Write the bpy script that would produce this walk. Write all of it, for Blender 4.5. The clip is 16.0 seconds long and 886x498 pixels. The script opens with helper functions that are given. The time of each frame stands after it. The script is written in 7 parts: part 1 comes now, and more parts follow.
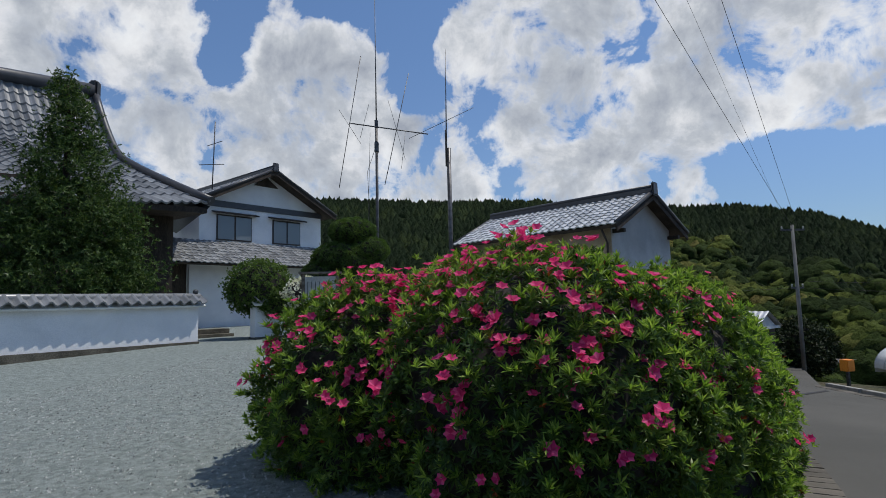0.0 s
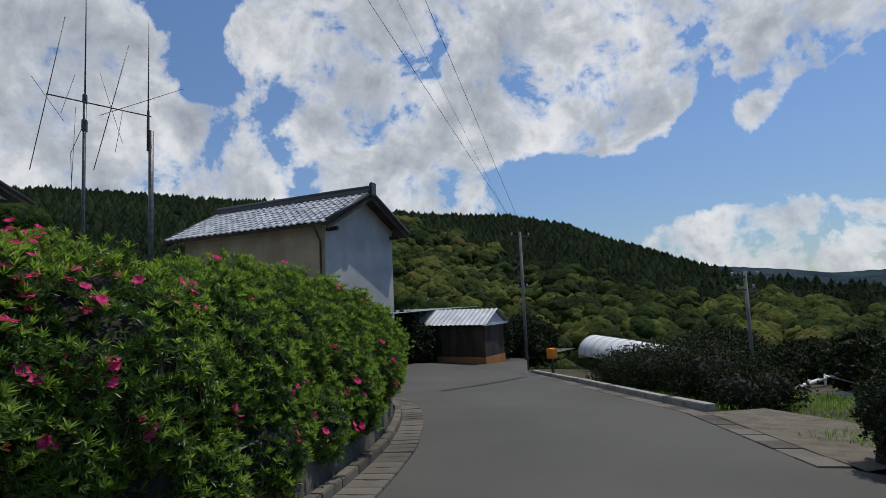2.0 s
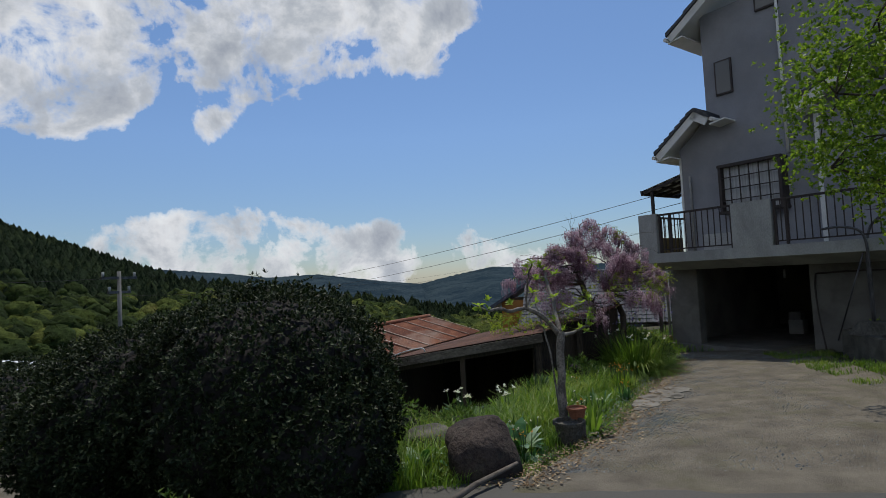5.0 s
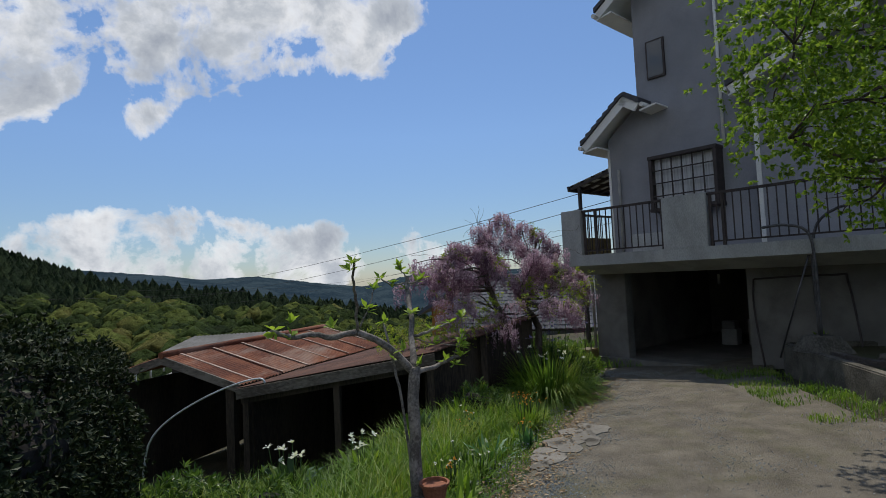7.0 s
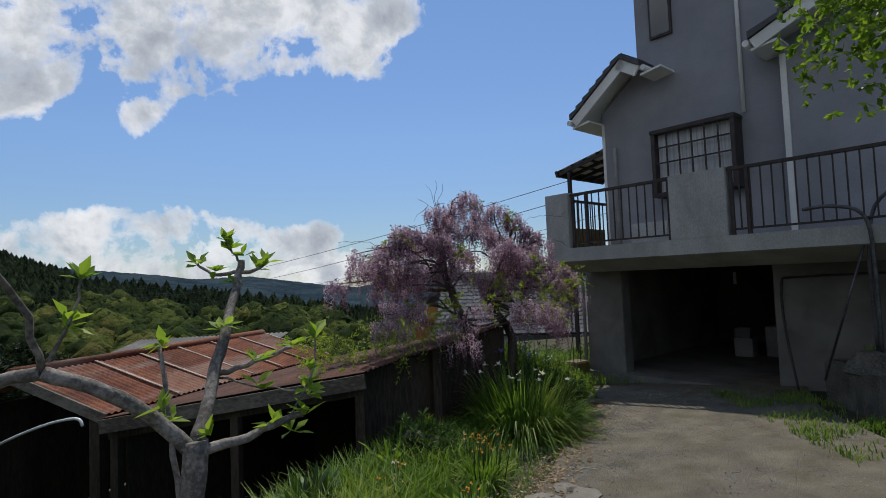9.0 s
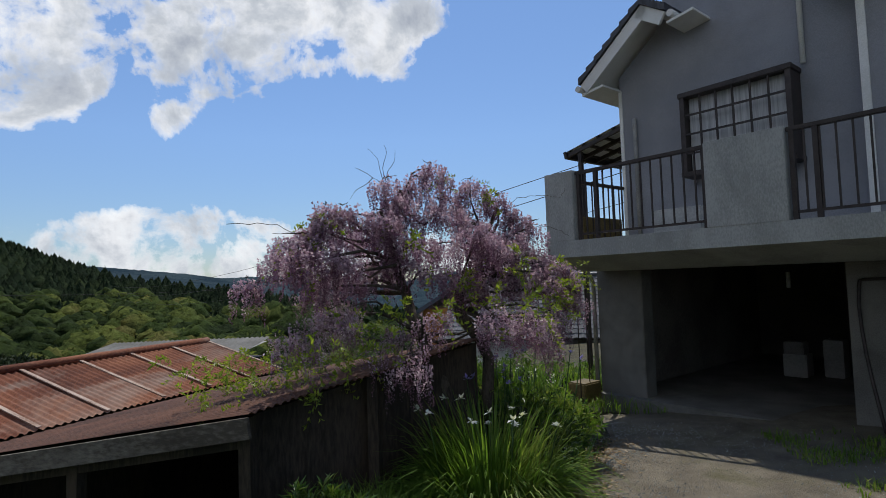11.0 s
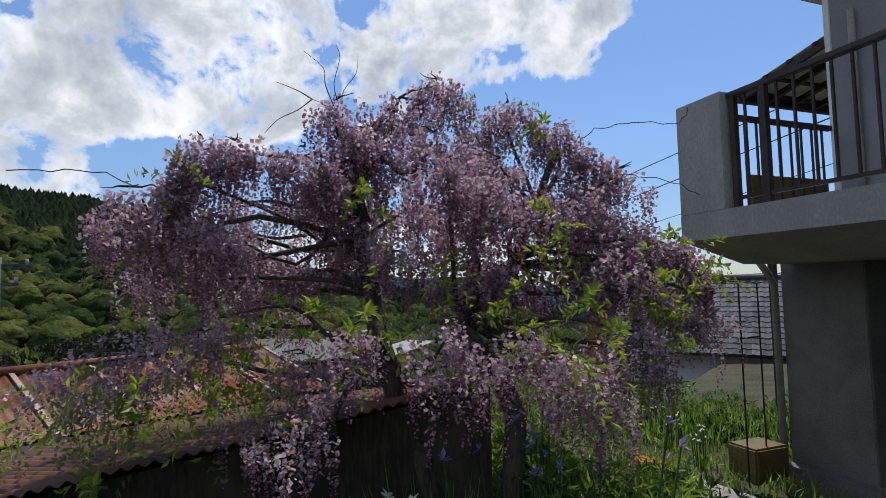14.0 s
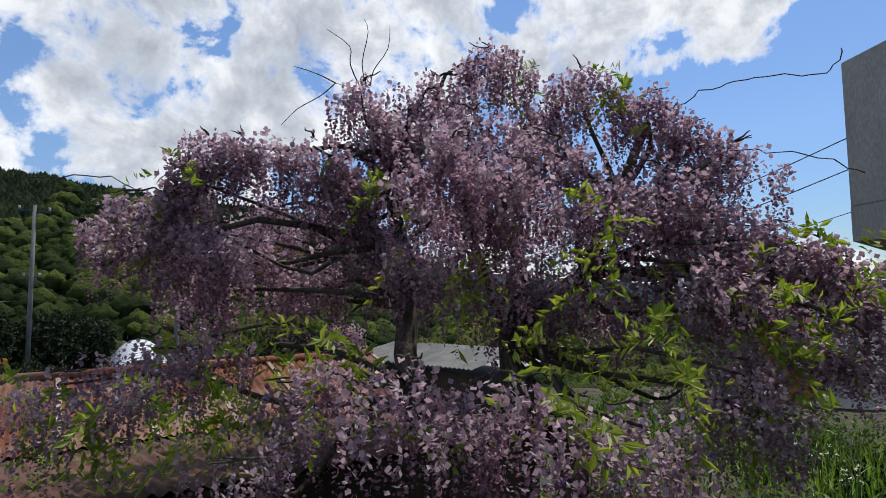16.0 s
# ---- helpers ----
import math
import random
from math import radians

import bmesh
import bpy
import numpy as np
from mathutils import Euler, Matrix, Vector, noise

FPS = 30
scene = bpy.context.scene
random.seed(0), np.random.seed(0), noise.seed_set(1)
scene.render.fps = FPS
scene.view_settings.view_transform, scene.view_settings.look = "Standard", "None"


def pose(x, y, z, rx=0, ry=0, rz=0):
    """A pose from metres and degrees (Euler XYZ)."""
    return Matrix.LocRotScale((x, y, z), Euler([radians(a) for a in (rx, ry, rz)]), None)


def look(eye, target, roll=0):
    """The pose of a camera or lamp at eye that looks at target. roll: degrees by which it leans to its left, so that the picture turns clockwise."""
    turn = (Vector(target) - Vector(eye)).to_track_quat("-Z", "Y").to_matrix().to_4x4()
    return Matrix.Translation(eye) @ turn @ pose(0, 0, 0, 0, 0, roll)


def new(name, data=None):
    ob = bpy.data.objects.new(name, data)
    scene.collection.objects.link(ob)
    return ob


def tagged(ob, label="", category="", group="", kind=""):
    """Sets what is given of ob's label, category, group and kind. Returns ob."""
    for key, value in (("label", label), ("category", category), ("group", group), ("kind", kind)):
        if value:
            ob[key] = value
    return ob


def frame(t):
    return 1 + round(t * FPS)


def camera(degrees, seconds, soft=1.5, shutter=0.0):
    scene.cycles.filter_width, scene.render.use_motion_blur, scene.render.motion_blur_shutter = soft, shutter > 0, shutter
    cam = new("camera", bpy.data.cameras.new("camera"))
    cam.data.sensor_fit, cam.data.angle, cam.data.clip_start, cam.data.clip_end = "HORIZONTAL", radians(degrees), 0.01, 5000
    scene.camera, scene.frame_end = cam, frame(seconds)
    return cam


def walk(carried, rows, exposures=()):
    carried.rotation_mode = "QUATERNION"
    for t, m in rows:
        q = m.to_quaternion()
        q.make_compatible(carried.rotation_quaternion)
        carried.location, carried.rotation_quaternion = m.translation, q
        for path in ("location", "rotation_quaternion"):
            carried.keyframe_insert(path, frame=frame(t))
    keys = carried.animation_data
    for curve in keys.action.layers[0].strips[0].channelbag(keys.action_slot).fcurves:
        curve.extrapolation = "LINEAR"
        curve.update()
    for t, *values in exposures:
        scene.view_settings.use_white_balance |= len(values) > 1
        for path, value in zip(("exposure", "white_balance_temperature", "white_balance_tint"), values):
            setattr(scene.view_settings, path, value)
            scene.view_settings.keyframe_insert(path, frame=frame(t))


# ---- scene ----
cam = camera(77.5, 16.0, soft=0.9)
METRES, EYE = 17.0, 1.55
ROWS = [
    (0.0, 0.0, 0.0, 0.0, 0.14, 5.53, 1.4),
    (0.5, 0.0351, 0.0066, -0.004, 0.2, 5.63, 1.31),
    (1.0, 0.0721, 0.0061, -0.0062, -0.67, 5.66, 1.25),
    (1.5, 0.1126, 0.0052, -0.009, -8.51, 5.49, 1.71),
    (2.0, 0.1521, 0.0025, -0.0129, -20.92, 5.19, 2.36),
    (2.5, 0.1882, 0.0024, -0.0157, -34.52, 4.63, 2.7),
    (3.0, 0.2208, -0.0025, -0.0188, -44.66, 4.21, 2.88),
    (3.5, 0.2534, -0.009, -0.0211, -52.25, 3.87, 2.93),
    (4.0, 0.2845, -0.0191, -0.0229, -62.35, 3.38, 2.98),
    (4.5, 0.3176, -0.0263, -0.0249, -68.6, 3.18, 2.94),
    (5.0, 0.3508, -0.034, -0.0251, -73.79, 2.98, 2.92),
    (7.5, 0.5275, -0.0673, -0.0275, -79.87, 2.98, 2.63),
    (8.0, 0.5623, -0.0692, -0.0297, -80.2, 2.98, 2.51),
    (8.5, 0.596, -0.0744, -0.0316, -80.3, 3.04, 2.38),
    (9.0, 0.628, -0.0797, -0.0328, -80.16, 3.1, 2.28),
    (11.5, 0.7896, -0.1092, -0.0356, -76.79, 3.28, 1.85),
    (12.0, 0.8234, -0.1152, -0.0358, -75.23, 3.36, 1.79),
    (12.5, 0.8549, -0.1196, -0.0383, -72.14, 3.51, 1.61),
    (13.0, 0.8818, -0.1236, -0.0389, -69.45, 3.59, 1.48),
    (13.5, 0.9061, -0.1292, -0.0396, -63.49, 3.73, 1.35),
    (14.0, 0.9289, -0.1343, -0.0412, -58.77, 3.95, 1.2),
    (14.5, 0.9467, -0.1408, -0.0406, -56.05, 3.97, 1.13),
    (15.0, 0.9618, -0.1437, -0.0394, -50.98, 4.08, 0.97),
    (15.5, 0.9729, -0.1396, -0.0385, -46.91, 4.2, 0.78),
    (16.0, 0.9816, -0.1393, -0.0383, -43.11, 4.53, 0.61),
]
walk(cam, [(t, pose(METRES * x, METRES * y, EYE + METRES * z, 90 + pitch, roll, yaw)) for t, x, y, z, yaw, pitch, roll in ROWS],
     [(0.0, -0.15), (2.0, -0.25), (3.5, -0.4), (5.0, -0.25), (9.0, -0.1), (11.5, 0.05), (16.0, 0.15)])

# ---- light: high sun ahead of the first view, broken cloud ----
SUN_AZ, SUN_EL = 77.0, 66.0
world = bpy.data.worlds.new("sky")
scene.world = world
world.use_nodes = True


class Nodes:
    """Short-hand for building node trees."""

    def __init__(self, tree):
        self.t = tree
        tree.nodes.clear()

    def add(self, kind, **props):
        n = self.t.nodes.new(kind)
        for key, value in props.items():
            setattr(n, key, value)
        return n

    def link(self, a, b):
        self.t.links.new(a, b)

    def math(self, op, a, b=None, c=None, clamp=False):
        n = self.t.nodes.new("ShaderNodeMath")
        n.operation, n.use_clamp = op, clamp
        for i, v in enumerate((a, b, c)):
            if v is None:
                continue
            if isinstance(v, (int, float)):
                n.inputs[i].default_value = v
            else:
                self.t.links.new(v, n.inputs[i])
        return n.outputs[0]

    def mix(self, fac, a, b, blend="MIX"):
        n = self.t.nodes.new("ShaderNodeMix")
        n.data_type, n.blend_type = "RGBA", blend
        for i, v in ((0, fac), (6, a), (7, b)):
            if isinstance(v, (int, float)):
                n.inputs[i].default_value = v
            elif isinstance(v, tuple):
                n.inputs[i].default_value = (*v[:3], 1)
            else:
                self.t.links.new(v, n.inputs[i])
        return n.outputs[2]

    def ramp(self, fac, stops):
        n = self.t.nodes.new("ShaderNodeValToRGB")
        el = n.color_ramp.elements
        while len(el) < len(stops):
            el.new(0.5)
        for e, (p, c) in zip(el, stops):
            e.position = p
            e.color = (c, c, c, 1) if isinstance(c, (int, float)) else (*c, 1)
        self.t.links.new(fac, n.inputs[0])
        return n.outputs[0]

    def noise(self, vec, scale, detail=5.0, rough=0.55, distortion=0.0):
        n = self.t.nodes.new("ShaderNodeTexNoise")
        n.inputs["Scale"].default_value, n.inputs["Detail"].default_value = scale, detail
        n.inputs["Roughness"].default_value, n.inputs["Distortion"].default_value = rough, distortion
        if vec is not None:
            self.t.links.new(vec, n.inputs["Vector"])
        return n.outputs["Fac"]


def heading(az, el):
    """Unit vector; az is degrees clockwise from +y."""
    a, e = radians(az), radians(el)
    return Vector((math.sin(a) * math.cos(e), math.cos(a) * math.cos(e), math.sin(e)))


# cloud banks and clear gaps: azimuth, elevation, spread
NORTH_CLOUD = [(-35.7, 20.4, .15), (-29, 25, .09), (-34, 10.8, .17), (-26.7, 15, .10), (-15.2, 25, .06), (-9.4, 24.5, .07), (-15.2, 18.6, .11), (-10.7, 13.8, .08), (-6, 12, .06),
               (5.2, 26.6, .07), (3.2, 23.1, .07), (11, 23.5, .11), (18.5, 23.8, .11), (10, 16.5, .11), (1.2, 16, .07), (18.6, 16.5, .09), (-55, 25, .3), (-100, 35, .4)]
EAST_CLOUD = [(26.8, 22, .13), (26, 17.8, .06), (33, 20, .09), (31, 25, .12), (30.4, 18.6, .07), (38, 20.5, .10), (36.2, 15.6, .04), (41.3, 19.7, .08), (46, 24, .11), (53, 22.8, .09), (59, 24, .09),
              (57.2, 20.3, .05), (66.8, 24, .09), (73, 22.6, .06), (77.4, 25.6, .05), (40.3, 15.7, .045), (51.6, 15.3, .035), (60, 33, .2)]
LOW_CLOUD = [(22.9, 9.7, .05), (18.6, 10.2, .05), (-.8, 12.5, .06), (43.5, 4.6, .065), (47.5, 4, .065), (51.5, 4, .07), (55.5, 3.8, .07), (60, 3.8, .07), (64, 2.6, .06), (69.1, 6, .036), (66.8, 1.5, .07), (76, 2.3, .06), (84, 1.5, .06)]
CLEAR_AIR = [(-22.4, 25.8, .06), (-21.8, 22, .036), (-2.6, 28, .045), (-2.5, 22.2, .045), (-9.4, 29, .04), (30, 11.6, .08), (36, 10.6, .08), (6.1, 18.8, .022), (1.6, 21.4, .03), (42, 12, .075), (58.7, 14.2, .09),
             (68, 15.8, .09), (69.7, 10.4, .07), (51.5, 10.6, .06), (51.6, 17.8, .026), (47.5, 15.6, .03), (45.4, 10.6, .06), (63.7, 12, .10), (84.6, 18.8, .12), (88, 8, .10), (82, 14, .12), (88, 24, .10), (110, 25, .5)]


def build_sky():
    g = Nodes(world.node_tree)
    out = g.add("ShaderNodeOutputWorld")
    bg = g.add("ShaderNodeBackground")
    sky = g.add("ShaderNodeTexSky", sky_type="NISHITA", sun_disc=False)
    sky.sun_elevation, sky.sun_rotation = radians(SUN_EL), radians(SUN_AZ)
    sky.air_density, sky.dust_density, sky.ozone_density = 1.0, 0.15, 2.5
    co = g.add("ShaderNodeTexCoord").outputs["Generated"]
    n1 = g.noise(co, 10.0, 12.0, 0.60, 0.25)
    n2 = g.noise(co, 2.1, 3.0, 0.5)
    total = None
    for bank, strength in ((NORTH_CLOUD, 1.0), (EAST_CLOUD, 1.0), (LOW_CLOUD, 1.0), (CLEAR_AIR, -1.0)):
        for az, el, spread in bank:
            vm = g.add("ShaderNodeVectorMath", operation="DOT_PRODUCT")
            g.link(co, vm.inputs[0])
            vm.inputs[1].default_value = heading(az, el)
            k = 1.6 / spread ** 2
            w = g.math("EXPONENT", g.math("MULTIPLY_ADD", vm.outputs["Value"], k, -k))
            total = g.math("MULTIPLY_ADD", w, strength, 0.0 if total is None else total)
    total = g.math("MINIMUM", g.math("MAXIMUM", total, -1.0), 0.85)
    # dens: about 0.5 at the edge of a cloud
    dens = g.math("ADD", g.math("ADD", g.math("MULTIPLY_ADD", n1, 2.0, -1.0), g.math("MULTIPLY_ADD", n2, 0.3, -0.15)), g.math("MULTIPLY_ADD", total, 0.46, 0.24))
    cover = g.ramp(dens, [(0.40, 0.0), (0.49, 0.55), (0.60, 0.92), (0.74, 1.0)])
    shade = g.noise(co, 8.0, 9.0, 0.62, 0.3)
    thick = g.math("ADD", g.math("MULTIPLY", dens, 0.45), g.math("MULTIPLY_ADD", shade, 1.0, -0.45))
    tone = g.ramp(thick, [(0.14, (9.6, 9.8, 10.0)), (0.27, (8.0, 8.2, 8.6)), (0.40, (5.5, 5.9, 6.5)), (0.60, (3.5, 3.9, 4.7))])
    sep = g.add("ShaderNodeSeparateXYZ")
    g.link(co, sep.inputs[0])
    # thin haze: greyer and dimmer low down, clear and deep above
    blue = g.mix(1.0, sky.outputs[0], g.ramp(sep.outputs["Z"], [(0.0, (.64, .70, .82)), (0.10, (.74, .83, .97)), (0.25, (.95, 1.05, 1.2)), (0.5, (1.04, 1.17, 1.32))]), "MULTIPLY")
    col = g.mix(cover, blue, tone)
    g.link(col, bg.inputs["Color"])
    bg.inputs["Strength"].default_value = 0.10
    g.link(bg.outputs[0], out.inputs[0])


build_sky()
sun = new("sun", bpy.data.lights.new("sun", "SUN"))
sun.data.energy, sun.data.angle, sun.data.color = 3.6, radians(0.6), (1.0, 0.95, 0.87)
sun.matrix_world = look(heading(SUN_AZ, SUN_EL) * 60, (0, 0, 0))

# ---- materials ----
def surface(name, stops, scale=4.0, rough=0.8, bump=0.3, fine=40.0, metal=0.0, spec=0.3, stain=None, per="", detail=6.0, dist=0.01, stretch=None):
    """Procedural surface: colour from two scales of noise, relief from the finer one."""
    m = bpy.data.materials.new(name)
    m.use_nodes = True
    g = Nodes(m.node_tree)
    out = g.add("ShaderNodeOutputMaterial")
    bs = g.add("ShaderNodeBsdfPrincipled")
    co = g.add("ShaderNodeTexCoord").outputs["Object"]
    if stretch:
        mp = g.add("ShaderNodeMapping")
        mp.inputs["Scale"].default_value = stretch
        g.link(co, mp.inputs[0])
        co = mp.outputs[0]
    a, b = g.noise(co, scale, detail), g.noise(co, fine, 4.0, 0.65)
    f = g.math("ADD", g.math("MULTIPLY_ADD", a, 1.3, -0.4), g.math("MULTIPLY_ADD", b, 1.2, -0.35), clamp=True)
    if per == "island":
        f = g.math("ADD", g.math("MULTIPLY", f, 0.45), g.math("MULTIPLY", g.add("ShaderNodeNewGeometry").outputs["Random Per Island"], 0.55))
    elif per == "object":
        f = g.math("ADD", g.math("MULTIPLY", f, 0.5), g.math("MULTIPLY", g.add("ShaderNodeObjectInfo").outputs["Random"], 0.5))
    col = g.ramp(f, stops)
    if stain:
        colour, size, amount = stain
        s = g.ramp(g.noise(co, size, 7.0, 0.65, 0.4), [(0.5, 0.0), (0.72, amount)])
        col = g.mix(s, col, colour)
    g.link(col, bs.inputs["Base Color"])
    bs.inputs["Roughness"].default_value, bs.inputs["Metallic"].default_value = rough, metal
    bs.inputs["Specular IOR Level"].default_value = spec
    if bump:
        bp = g.add("ShaderNodeBump")
        bp.inputs["Strength"].default_value, bp.inputs["Distance"].default_value = bump, dist
        g.link(b, bp.inputs["Height"])
        g.link(bp.outputs[0], bs.inputs["Normal"])
    g.link(bs.outputs[0], out.inputs[0])
    return m


def leafy(name, stops, through_light=0.35, rough=0.45, gloss=0.25, patch=0.0, shine=(1.25, 1.3, 0.7), share=0.45):
    """Leaf or petal: colour differs leaf by leaf, some light passes through."""
    m = bpy.data.materials.new(name)
    m.use_nodes = True
    g = Nodes(m.node_tree)
    out = g.add("ShaderNodeOutputMaterial")
    bs = g.add("ShaderNodeBsdfPrincipled")
    tr = g.add("ShaderNodeBsdfTranslucent")
    mx = g.add("ShaderNodeMixShader")
    f = g.add("ShaderNodeNewGeometry").outputs["Random Per Island"]
    if patch:
        co = g.add("ShaderNodeTexCoord").outputs["Object"]
        f = g.math("ADD", g.math("MULTIPLY", f, 1 - share), g.math("MULTIPLY", g.ramp(g.noise(co, patch, 3.0), [(0.35, 0.0), (0.65, 1.0)]), share))
    col = g.ramp(f, stops)
    g.link(col, bs.inputs["Base Color"])
    g.link(g.mix(1.0, col, shine, "MULTIPLY"), tr.inputs["Color"])
    bs.inputs["Roughness"].default_value, bs.inputs["Specular IOR Level"].default_value = rough, gloss
    mx.inputs[0].default_value = through_light
    g.link(bs.outputs[0], mx.inputs[1])
    g.link(tr.outputs[0], mx.inputs[2])
    g.link(mx.outputs[0], out.inputs[0])
    return m


def glass(name, tint=(0.05, 0.06, 0.07)):
    m = bpy.data.materials.new(name)
    m.use_nodes = True
    bs = m.node_tree.nodes["Principled BSDF"]
    bs.inputs["Base Color"].default_value = (*tint, 1)
    bs.inputs["Roughness"].default_value, bs.inputs["Specular IOR Level"].default_value = 0.06, 0.8
    return m


ASPHALT = surface("asphalt", [(0.2, (.066, .064, .056)), (0.8, (.094, .090, .080))], 0.35, 0.9, 0.5, 160.0, stain=((.082, .078, .068), 0.5, 0.35), dist=0.006, detail=3.0)
GUTTER = surface("gutter_concrete", [(0.3, (.070, .062, .050)), (0.7, (.145, .130, .108))], 2.2, 0.9, 0.5, 60.0, stain=((.08, .075, .06), 1.8, 0.6), per="object", dist=0.006)
GUTTER_PALE = surface("pale_broken_concrete", [(0.2, (.10, .092, .075)), (0.8, (.235, .22, .19))], 3.5, 0.95, 0.7, 50.0, stain=((.10, .09, .07), 4.0, 0.7), per="object", dist=0.01)
TILE_MATTE = surface("matt_roof_tile", [(0.2, (.055, .058, .064)), (0.8, (.15, .155, .165))], 3.0, 0.75, 0.12, 60.0, spec=0.2, per="island")
WORN_DRIVE = surface("worn_drive", [(0.15, (.080, .069, .052)), (0.85, (.195, .172, .132))], 3.0, 0.95, 0.9, 150.0, stain=((.092, .088, .042), 1.4, 0.8), dist=0.012, detail=9.0)
GRAVEL = surface("gravel", [(0.2, (.12, .145, .138)), (0.8, (.29, .33, .315))], 14.0, 0.95, 1.0, 120.0, stain=((.19, .215, .205), 0.3, 0.4), dist=0.015)
PEBBLE = surface("pebble", [(0.2, (.12, .135, .13)), (0.8, (.42, .44, .42))], 5.0, 0.9, 0.2, 60.0, per="island")
SOIL = surface("soil", [(0.3, (.030, .028, .015)), (0.7, (.085, .072, .040))], 1.2, 0.95, 0.9, 30.0, stain=((.045, .07, .018), 0.7, 0.9), dist=0.03)
CONCRETE = surface("concrete", [(0.3, (.21, .205, .19)), (0.7, (.36, .35, .325))], 1.6, 0.9, 0.35, 70.0, stain=((.10, .10, .088), 1.8, 0.6), dist=0.006)
OLD_CONCRETE = surface("old_concrete", [(0.3, (.055, .050, .040)), (0.7, (.15, .138, .11))], 2.2, 0.95, 0.8, 40.0, stain=((.05, .052, .038), 2.0, 0.8), dist=0.012)
# darker copy of the concrete: shade at the garage pier put into its colour
DIM_CONCRETE = surface("dim_concrete", [(0.3, (.115, .112, .102)), (0.7, (.20, .195, .18))], 1.6, 0.9, 0.35, 70.0, stain=((.07, .07, .06), 1.4, 0.6), dist=0.006)
BALCONY = surface("balcony_concrete", [(0.3, (.27, .28, .27)), (0.7, (.39, .40, .385))], 1.4, 0.85, 0.25, 60.0, stain=((.15, .155, .14), 1.6, 0.55), dist=0.004, stretch=(1, 1, .45))
RENDER_GREY = surface("grey_stucco", [(0.3, (.225, .23, .25)), (0.7, (.30, .305, .33))], 1.1, 0.9, 0.45, 90.0, stain=((.22, .225, .24), 0.9, 0.4), dist=0.004)
WHITE_PLASTER = surface("white_plaster", [(0.3, (.66, .67, .69)), (0.7, (.80, .80, .80))], 0.8, 0.85, 0.15, 40.0, stain=((.52, .53, .52), 0.9, 0.35), dist=0.003)
GREY_PLASTER = surface("grey_plaster", [(0.3, (.36, .36, .355)), (0.7, (.50, .50, .49))], 0.9, 0.9, 0.2, 40.0, stain=((.28, .27, .25), 0.8, 0.5), dist=0.003)
TAN_WALL = surface("tan_earth_wall", [(0.3, (.26, .20, .13)), (0.7, (.40, .32, .22))], 1.2, 0.95, 0.4, 50.0, stain=((.20, .16, .11), 0.7, 0.5))
TILE = surface("glazed_roof_tile", [(0.2, (.115, .12, .125)), (0.8, (.30, .31, .32))], 3.0, 0.34, 0.12, 60.0, spec=0.7, per="island")
TILE_SILVER = surface("silvery_roof_tile", [(0.2, (.27, .28, .29)), (0.8, (.56, .57, .58))], 3.0, 0.26, 0.12, 60.0, spec=0.9, per="object")
TILE_DARK = surface("dark_roof_tile", [(0.2, (.018, .019, .022)), (0.8, (.06, .062, .07))], 3.0, 0.4, 0.15, 60.0, spec=0.5, per="island")
TRIM_WHITE = surface("white_trim", [(0.3, (.60, .60, .57)), (0.7, (.74, .74, .71))], 1.5, 0.6, 0.05, 60.0)
DARK_WOOD = surface("dark_wood", [(0.3, (.022, .017, .013)), (0.7, (.065, .048, .035))], 2.0, 0.75, 0.4, 35.0, stretch=(1, 1, .2))
GREY_WOOD = surface("weathered_wood", [(0.3, (.075, .062, .05)), (0.7, (.20, .175, .145))], 2.0, 0.9, 0.6, 30.0, stain=((.05, .04, .03), 2.5, 0.7), stretch=(.4, .4, 1))
ORANGE_WALL = surface("orange_wall", [(0.3, (.30, .13, .035)), (0.7, (.42, .20, .06))], 1.0, 0.8, 0.2, 40.0)
RUST = surface("rusted_iron", [(0.25, (.075, .026, .016)), (0.5, (.15, .05, .026)), (0.78, (.25, .10, .05))], 1.6, 0.85, 0.5, 45.0, stain=((.30, .235, .19), 1.1, 0.7), spec=0.25, stretch=(.55, 1.6, 1))
RUST_DARK = surface("dark_rusted_iron", [(0.25, (.035, .018, .014)), (0.75, (.12, .055, .035))], 1.8, 0.8, 0.5, 45.0, stain=((.16, .075, .045), 1.2, 0.8), spec=0.3)
PALE_RUST = surface("pale_rusted_seam", [(0.3, (.22, .14, .10)), (0.7, (.42, .33, .27))], 2.0, 0.85, 0.4, 40.0)
GALV = surface("galvanised_sheet", [(0.3, (.42, .43, .44)), (0.7, (.62, .63, .64))], 1.2, 0.5, 0.1, 30.0, metal=0.3)
IRON_BROWN = surface("brown_painted_iron", [(0.3, (.020, .015, .014)), (0.7, (.048, .036, .033))], 6.0, 0.5, 0.1, 60.0, spec=0.4)
STEEL = surface("mast_steel", [(0.3, (.05, .05, .052)), (0.7, (.13, .13, .135))], 6.0, 0.45, 0.1, 60.0, metal=0.6)
POLE_MAT = surface("pole_concrete", [(0.3, (.11, .11, .105)), (0.7, (.19, .19, .18))], 1.5, 0.9, 0.2, 60.0)
CABLE = surface("black_cable", [(0.3, (.010, .010, .011)), (0.7, (.022, .022, .023))], 3.0, 0.6, 0.0)
BARK = surface("bark", [(0.3, (.035, .028, .022)), (0.7, (.11, .09, .07))], 6.0, 0.95, 1.0, 45.0, dist=0.02, stretch=(1, 1, .3))
FIG_BARK = surface("fig_bark", [(0.3, (.10, .09, .078)), (0.7, (.30, .27, .235))], 7.0, 0.9, 0.7, 50.0, dist=0.008, stain=((.06, .05, .04), 5.0, 0.7))
